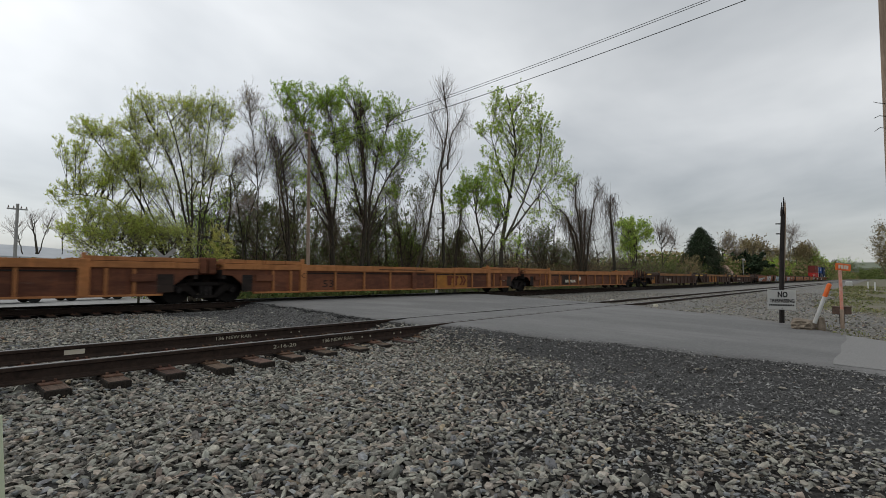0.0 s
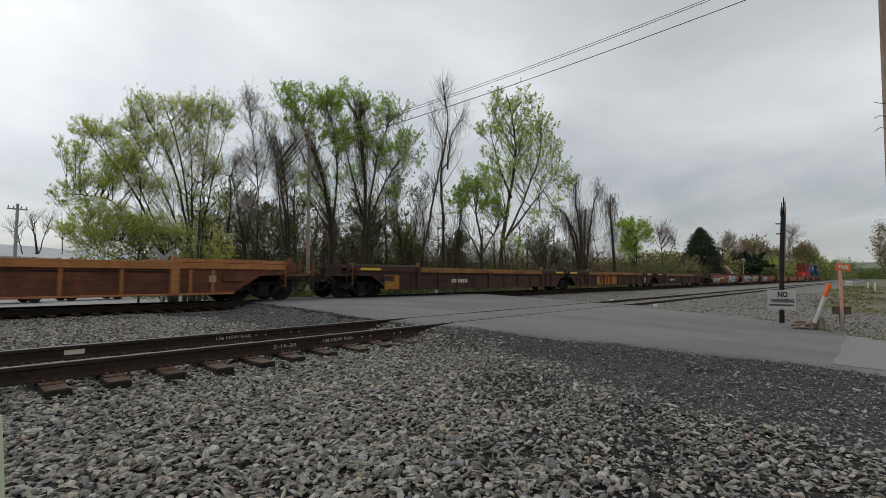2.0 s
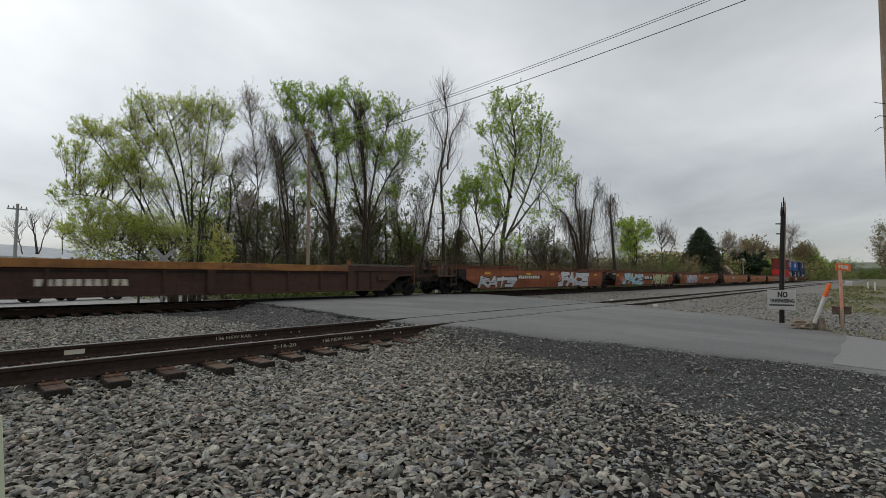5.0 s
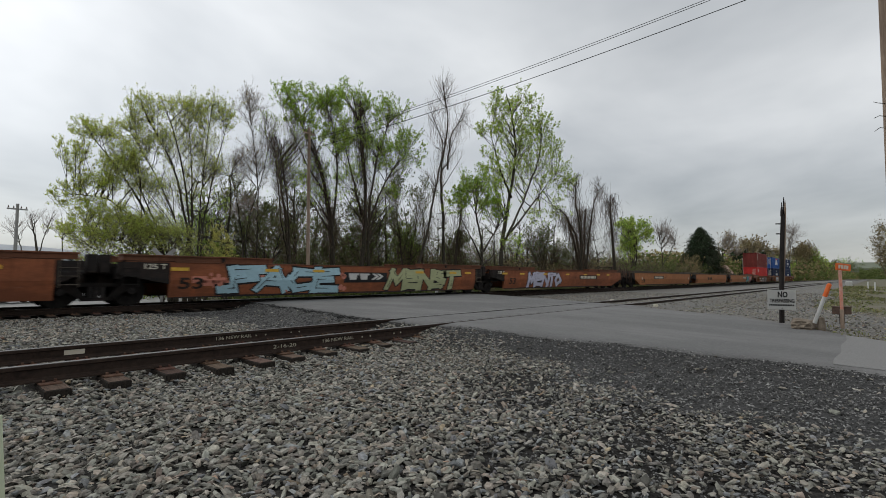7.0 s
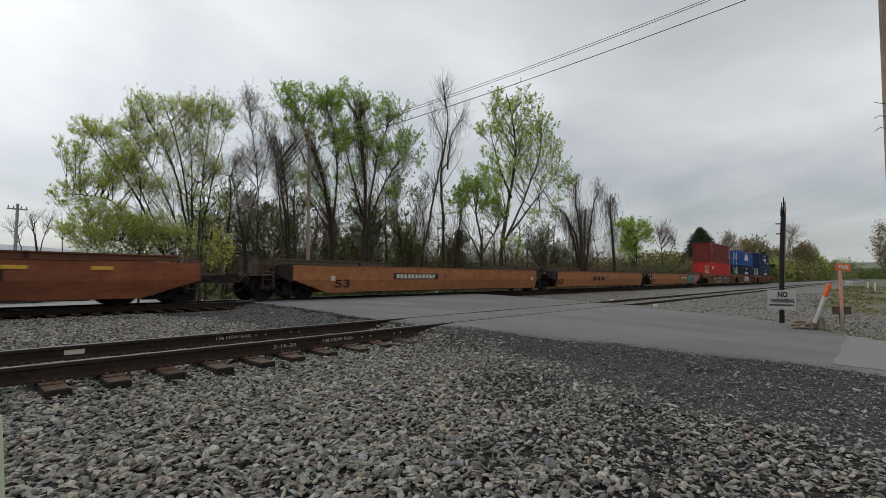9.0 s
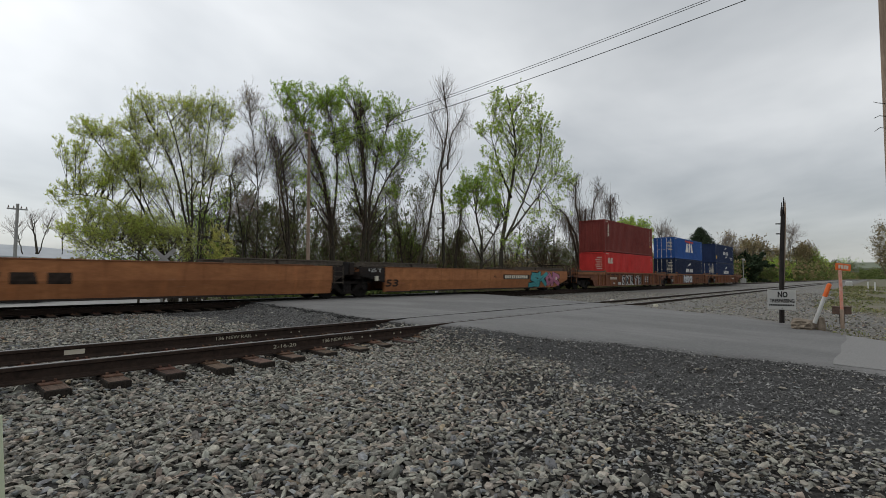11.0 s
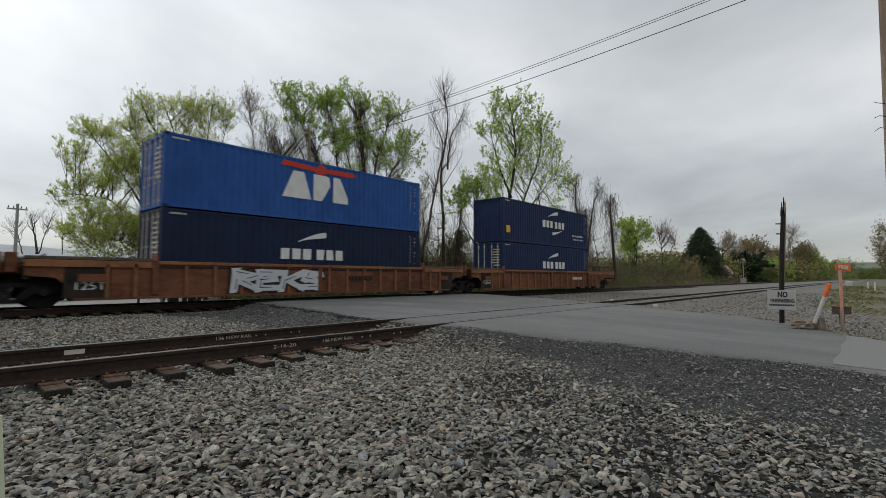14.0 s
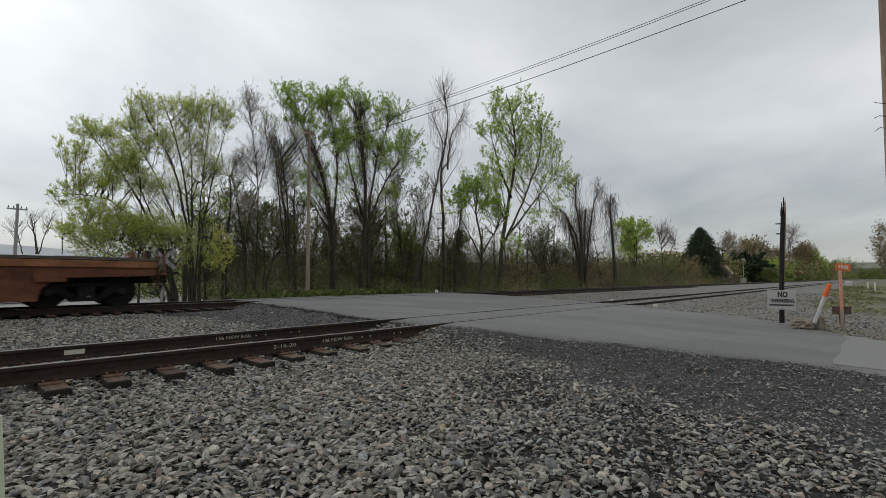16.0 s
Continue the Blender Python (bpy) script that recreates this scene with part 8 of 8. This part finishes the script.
def road_side():
    # old broken pole with the warning sign
    x, y, z = 14.35, 1.73, -0.14
    p = tagged(new("old_pole"), "dark splintered stump of an old wooden pole", "pole")
    bm = bmesh.new()
    pts = [(0, 0, 0, 0.056), (0.02, -0.02, 0.9, 0.055), (0.07, -0.05, 1.8, 0.052), (0.12, -0.09, 2.7, 0.045)]
    sweep(bm, [(x + a[0], y + a[1], z + a[2]) for a in pts], [a[3] for a in pts], 12)
    for dx, dy, h, r in ((-0.035, 0.02, 0.18, 0.03), (0.03, -0.02, 0.42, 0.03), (0.0, 0.03, 0.15, 0.03), (0.04, 0.02, 0.3, 0.025)):
        tube(bm, (x + 0.12 + dx, y - 0.09 + dy, z + 2.65), (x + 0.13 + dx * 1.1, y - 0.09 + dy * 1.1, z + 2.7 + h), r, r * 0.35, n=6)
    part("post", bm, M["pole_dark"], p)
    bm = bmesh.new()
    sweep(bm, [(x + 0.056, y - 0.066, z + 0.95), (x + 0.090, y - 0.090, z + 1.6), (x + 0.122, y - 0.116, z + 2.3), (x + 0.150, y - 0.136, z + 2.85), (x + 0.158, y - 0.142, z + 3.04)], [0.012, 0.024, 0.027, 0.024, 0.006], 6)
    part("split_face", bm, M["pole"], p, "pale split wood along the pole")
    for hz in (2.45, 2.2):
        bm = bmesh.new()
        tube(bm, (x + 0.10, y - 0.07, z + hz), (x - 0.01, y + 0.05, z + hz), 0.016, n=6)
        part("spike", bm, M["steel"], p)
    # the board stands square to the road user, facing -x -y
    sign = tagged(new("warning_sign"), "white rectangular no trespassing sign with black letters", "sign")
    sign.location = (x - 0.17, y - 0.03, z + 0.34)
    sign.rotation_euler = (0, radians(1.2), radians(-48))
    bm = bmesh.new()
    box(bm, -0.345, 0.345, -0.006, 0.006, -0.005, 0.47, 0.003)
    part("board", bm, M["sign_face"], sign)
    letters("lettering", "NO", -0.11, -0.011, 0.30, 0.13, M["black"], sign, 0.24, 0.006)
    letters("lettering", "TRESPASSING", -0.30, -0.011, 0.17, 0.085, M["black"], sign, 0.60, 0.003)
    bars(sign, -0.31, 0.30, 0.085, 0.125, -0.008, M["black"], 15, "small_print")
    for dz in (0.03, 0.44):
        bm = bmesh.new()
        tube(bm, (0.0, -0.012, dz), (0.0, 0.0, dz), 0.012, n=8)
        part("bolt", bm, M["steel"], sign)
    # tilted marker post with an orange cap
    m = tagged(new("marker_post"), "leaning white marker post with an orange top", "marker post")
    a, b = Vector((13.316, 0.96, 0.143)), Vector((13.329, 0.73, 0.834))
    bm = bmesh.new()
    tube(bm, a - (b - a) * 0.25, a.lerp(b, 0.62), 0.038, n=12)
    part("tube", bm, M["sign_face"], m)
    bm = bmesh.new()
    tube(bm, a.lerp(b, 0.60), a.lerp(b, 0.98), 0.044, n=12)
    tube(bm, a.lerp(b, 0.98), a.lerp(b, 1.02), 0.044, 0.02, n=12)
    part("cap", bm, M["orange"], m, "orange plastic top")
    bm = bmesh.new()
    sweep(bm, [(a[0] + 0.06, 0.90, -0.25), (a[0] + 0.05, 0.90, -0.02), (a[0] + 0.02, 0.90, 0.10)], [0.085, 0.07, 0.05], 9)
    tagged(part("wood_stump", bm, M["concrete"]), "short brown rotten wooden stump beside the road", "stump")
    # half-buried concrete block
    bm = bmesh.new()
    bmesh.ops.create_icosphere(bm, subdivisions=4, radius=1.0)
    for v in bm.verts:
        c = v.co.copy()
        c = Vector((max(-0.82, min(0.85, c.x * 1.1)), max(-0.75, min(0.75, c.y)), max(-0.7, min(0.62 - 0.42 * c.x, c.z))))
        n = 0.07 * float(wobble(c.x * 2.2 + c.z, c.y * 2.0, 1.7)) + 0.05 * float(wobble(c.x * 3 + c.y, c.z * 4, 2.6, 3.0)) + 0.03 * float(wobble(c.x * 9, c.y * 8 + c.z * 7, 1.0, 5.0))
        c += v.co * n
        v.co = Vector((13.72 + 0.72 * c.x, 1.24 + 0.27 * c.y, -0.12 + 0.21 * c.z))
    blk = part("concrete_block", bm, M["concrete"])
    tagged(blk, "broken half-buried brown concrete block", "concrete block")
    # tagged orange post and steel box
    o = tagged(new("tag_post"), "faded orange post with an orange tag on top", "post")
    x, y, z = 13.7, 0.56, -0.14
    bm = bmesh.new()
    box(bm, x - 0.035, x + 0.035, y - 0.035, y + 0.035, z, z + 0.42, 0.008)
    part("stake", bm, M["pole"], o, "brown wooden stake")
    bm = bmesh.new()
    box(bm, x - 0.03, x + 0.03, y - 0.03, y + 0.03, z + 0.25, z + 1.28, 0.012)
    part("post", bm, M["pinkpost"], o)
    bm = bmesh.new()
    box(bm, -0.17, 0.17, -0.012, 0.012, 0, 0.15, 0.004)
    tag = part("tag", bm, M["orange"], o, "orange tag with white bars")
    tag.location, tag.rotation_euler = (x - 0.05, y - 0.05, z + 1.27), (0, radians(6), radians(-45))
    bars(tag, -0.12, 0.12, 0.035, 0.115, -0.014, M["cream"], 4, "number_marking")
    bx = tagged(new("steel_box"), "low brown steel box on the ground", "box")
    bm = bmesh.new()
    box(bm, -0.15, 0.15, -0.11, 0.11, 0.0, 0.16, 0.01)
    part("body", bm, M["rustbox"], bx)
    bm = bmesh.new()
    box(bm, -0.16, 0.16, -0.12, 0.12, 0.16, 0.18, 0.006)
    part("lid", bm, M["rustbox"], bx)
    bx.location, bx.rotation_euler = (14.62, 0.60, 0.12), (0, 0, radians(-40))
    bm = bmesh.new()
    tube(bm, (0, 0, -0.35), (0, 0, 0.02), 0.05, n=8)
    part("stem", bm, M["steel"], bx)
    # small far things beside the line
    for px_, py_ in ((66.0, 0.52), (61.0, 0.0)):
        bm = bmesh.new()
        tube(bm, (px_, py_, -0.6), (px_, py_, 0.62), 0.06, n=8)
        tagged(part("white_stake", bm, M["white"]), "small white stake in the grass far along the line", "stake", "white stakes")
    bm = bmesh.new()
    box(bm, 97.7, 98.7, 2.6, 3.4, -0.6, 0.55, 0.08)
    tagged(part("utility_box", bm, M["sign_face"]), "pale utility box beside the far track", "utility box")
    # little shed and box by the main line
    sh = tagged(new("shed"), "small cream shed with a faded roof far behind the track", "shed")
    bm = bmesh.new()
    box(bm, 138, 141, 27, 29.5, -0.8, 2.2)
    part("wall", bm, M["cream"], sh)
    bm = bmesh.new()
    prism(bm, [(26.7, 2.1), (28.25, 4.2), (29.8, 2.1)], "x", 137.7, 141.3)
    part("roof", bm, mat("faded_roof", (0.40, 0.27, 0.20), (0.32, 0.22, 0.17), 2.0, 0.9, 0.2), sh)
    sb = tagged(new("signal_box"), "small white relay box on a post by the track", "relay box")
    bm = bmesh.new()
    box(bm, 152.2, 153.6, 26.2, 27.4, -0.8, 0.9, 0.05)
    part("body", bm, M["sign_back"], sb)
    bm = bmesh.new()
    tube(bm, (151.5, 26.5, -0.8), (151.5, 26.5, 6.2), 0.09, n=8)
    box(bm, 151.3, 153.2, 26.3, 26.7, 5.8, 6.3)
    part("mast", bm, M["sign_back"], sb)
    # pale flexible marker at the near edge
    bm = bmesh.new()
    box(bm, -0.03, 0.0, -0.004, 0.004, 0, 0.57, 0.002)
    mk = part("delineator", bm, mat("pale_green_plastic", (0.55, 0.60, 0.42), (0.62, 0.66, 0.50), 5, 0.6, 0.1))
    mk.matrix_world = pose(0.392, 3.56, -0.37, 0, -3.9, 0)
    tagged(mk, "thin pale green plastic delineator strip standing in the ballast", "marker post")
    # little white marker beyond the road, by the main line
    bm = bmesh.new()
    box(bm, 23.05, 23.22, 21.4, 21.55, -0.5, 0.12, 0.01)
    tagged(part("white_stake", bm, M["white"]), "small white stake beside the main track", "stake", "white stakes")


def farmhouse(x, y, z):
    h = tagged(new("house"), "pale low house with a grey roof behind the wood", "house")
    bm = bmesh.new()
    box(bm, -6, 6, -3.5, 3.5, 0, 2.8)
    part("wall", bm, M["cream"], h)
    bm = bmesh.new()
    prism(bm, [(-3.9, 2.75), (0, 4.6), (3.9, 2.75)], "x", -6.4, 6.4)
    part("roof", bm, M["asphalt"], h)
    for dx in (-4, -1.2, 3.6):
        bm = bmesh.new()
        box(bm, dx - 0.5, dx + 0.5, -3.53, -3.49, 0.9, 2.1)
        part("window", bm, M["black"], h, "dark window pane")
    bm = bmesh.new()
    box(bm, 0.9, 1.9, -3.53, -3.49, 0.0, 2.1)
    part("door", bm, M["pole"], h)
    h.location, h.rotation_euler = (x, y, z), (0, 0, radians(-15))


def parked_car(x, y, z, paint, label):
    c = tagged(new("parked_car"), label, "car", "cars behind the line")
    bm = bmesh.new()
    prism(bm, [(-2.2, 0.35), (2.2, 0.35), (2.25, 0.75), (1.9, 0.92), (0.95, 0.98), (0.4, 1.42), (-1.2, 1.45), (-1.9, 1.0), (-2.25, 0.9)], "y", -0.85, 0.85)
    bmesh.ops.bevel(bm, geom=list(bm.edges), offset=0.06, segments=1, affect="EDGES")
    part("body", bm, paint, c)
    for s in (-1, 1):
        bm = bmesh.new()
        flat = [(-1.6, 1.0), (0.75, 1.0), (0.3, 1.36), (-1.15, 1.38)]
        prism(bm, flat, "y", s * 0.852, s * 0.858)
        part("window", bm, M["black"], c, "dark side windows")
        for dx in (-1.4, 1.4):
            bm = bmesh.new()
            tube(bm, (dx, s * 0.66, 0.32), (dx, s * 0.88, 0.32), 0.32, n=16)
            part("wheel", bm, M["black"], c)
    c.location = (x, y, z)
    c.rotation_euler = (0, 0, radians(12))


def make_lot():
    # pale gravel lot and parked cars glimpsed under the train
    V = [(-16, 26.5, -0.70), (12.0, 26.5, -0.70), (20, 64, -0.70), (-24, 64, -0.70)]
    tagged(new("lot", np_mesh("lot", V, [(0, 1, 2, 3)], M["lot"])), "pale gravel lot behind the trees", "lot", kind="structure")
    parked_car(3.4, 38.5, -0.7, mat("car_grey", (0.10, 0.11, 0.12), (0.13, 0.14, 0.15), 3, 0.35, 0), "grey parked car on the lot behind the track")
    parked_car(8.2, 40.5, -0.7, mat("car_silver", (0.55, 0.56, 0.57), (0.6, 0.61, 0.62), 3, 0.35, 0), "silver parked car on the lot behind the track")


make_trees()
make_back_row()
make_conifer(123.5, 30.0, -0.8, 13.6, 5.5)
make_undergrowth()
make_far()
make_wood_edge()
make_stems()
make_vines()
make_line_woods()
make_grass()
make_poles()
crossbuck(7.35, 23.4, -0.62)
road_side()
make_lot()
farmhouse(33.0, 62.0, -0.75)
motions()
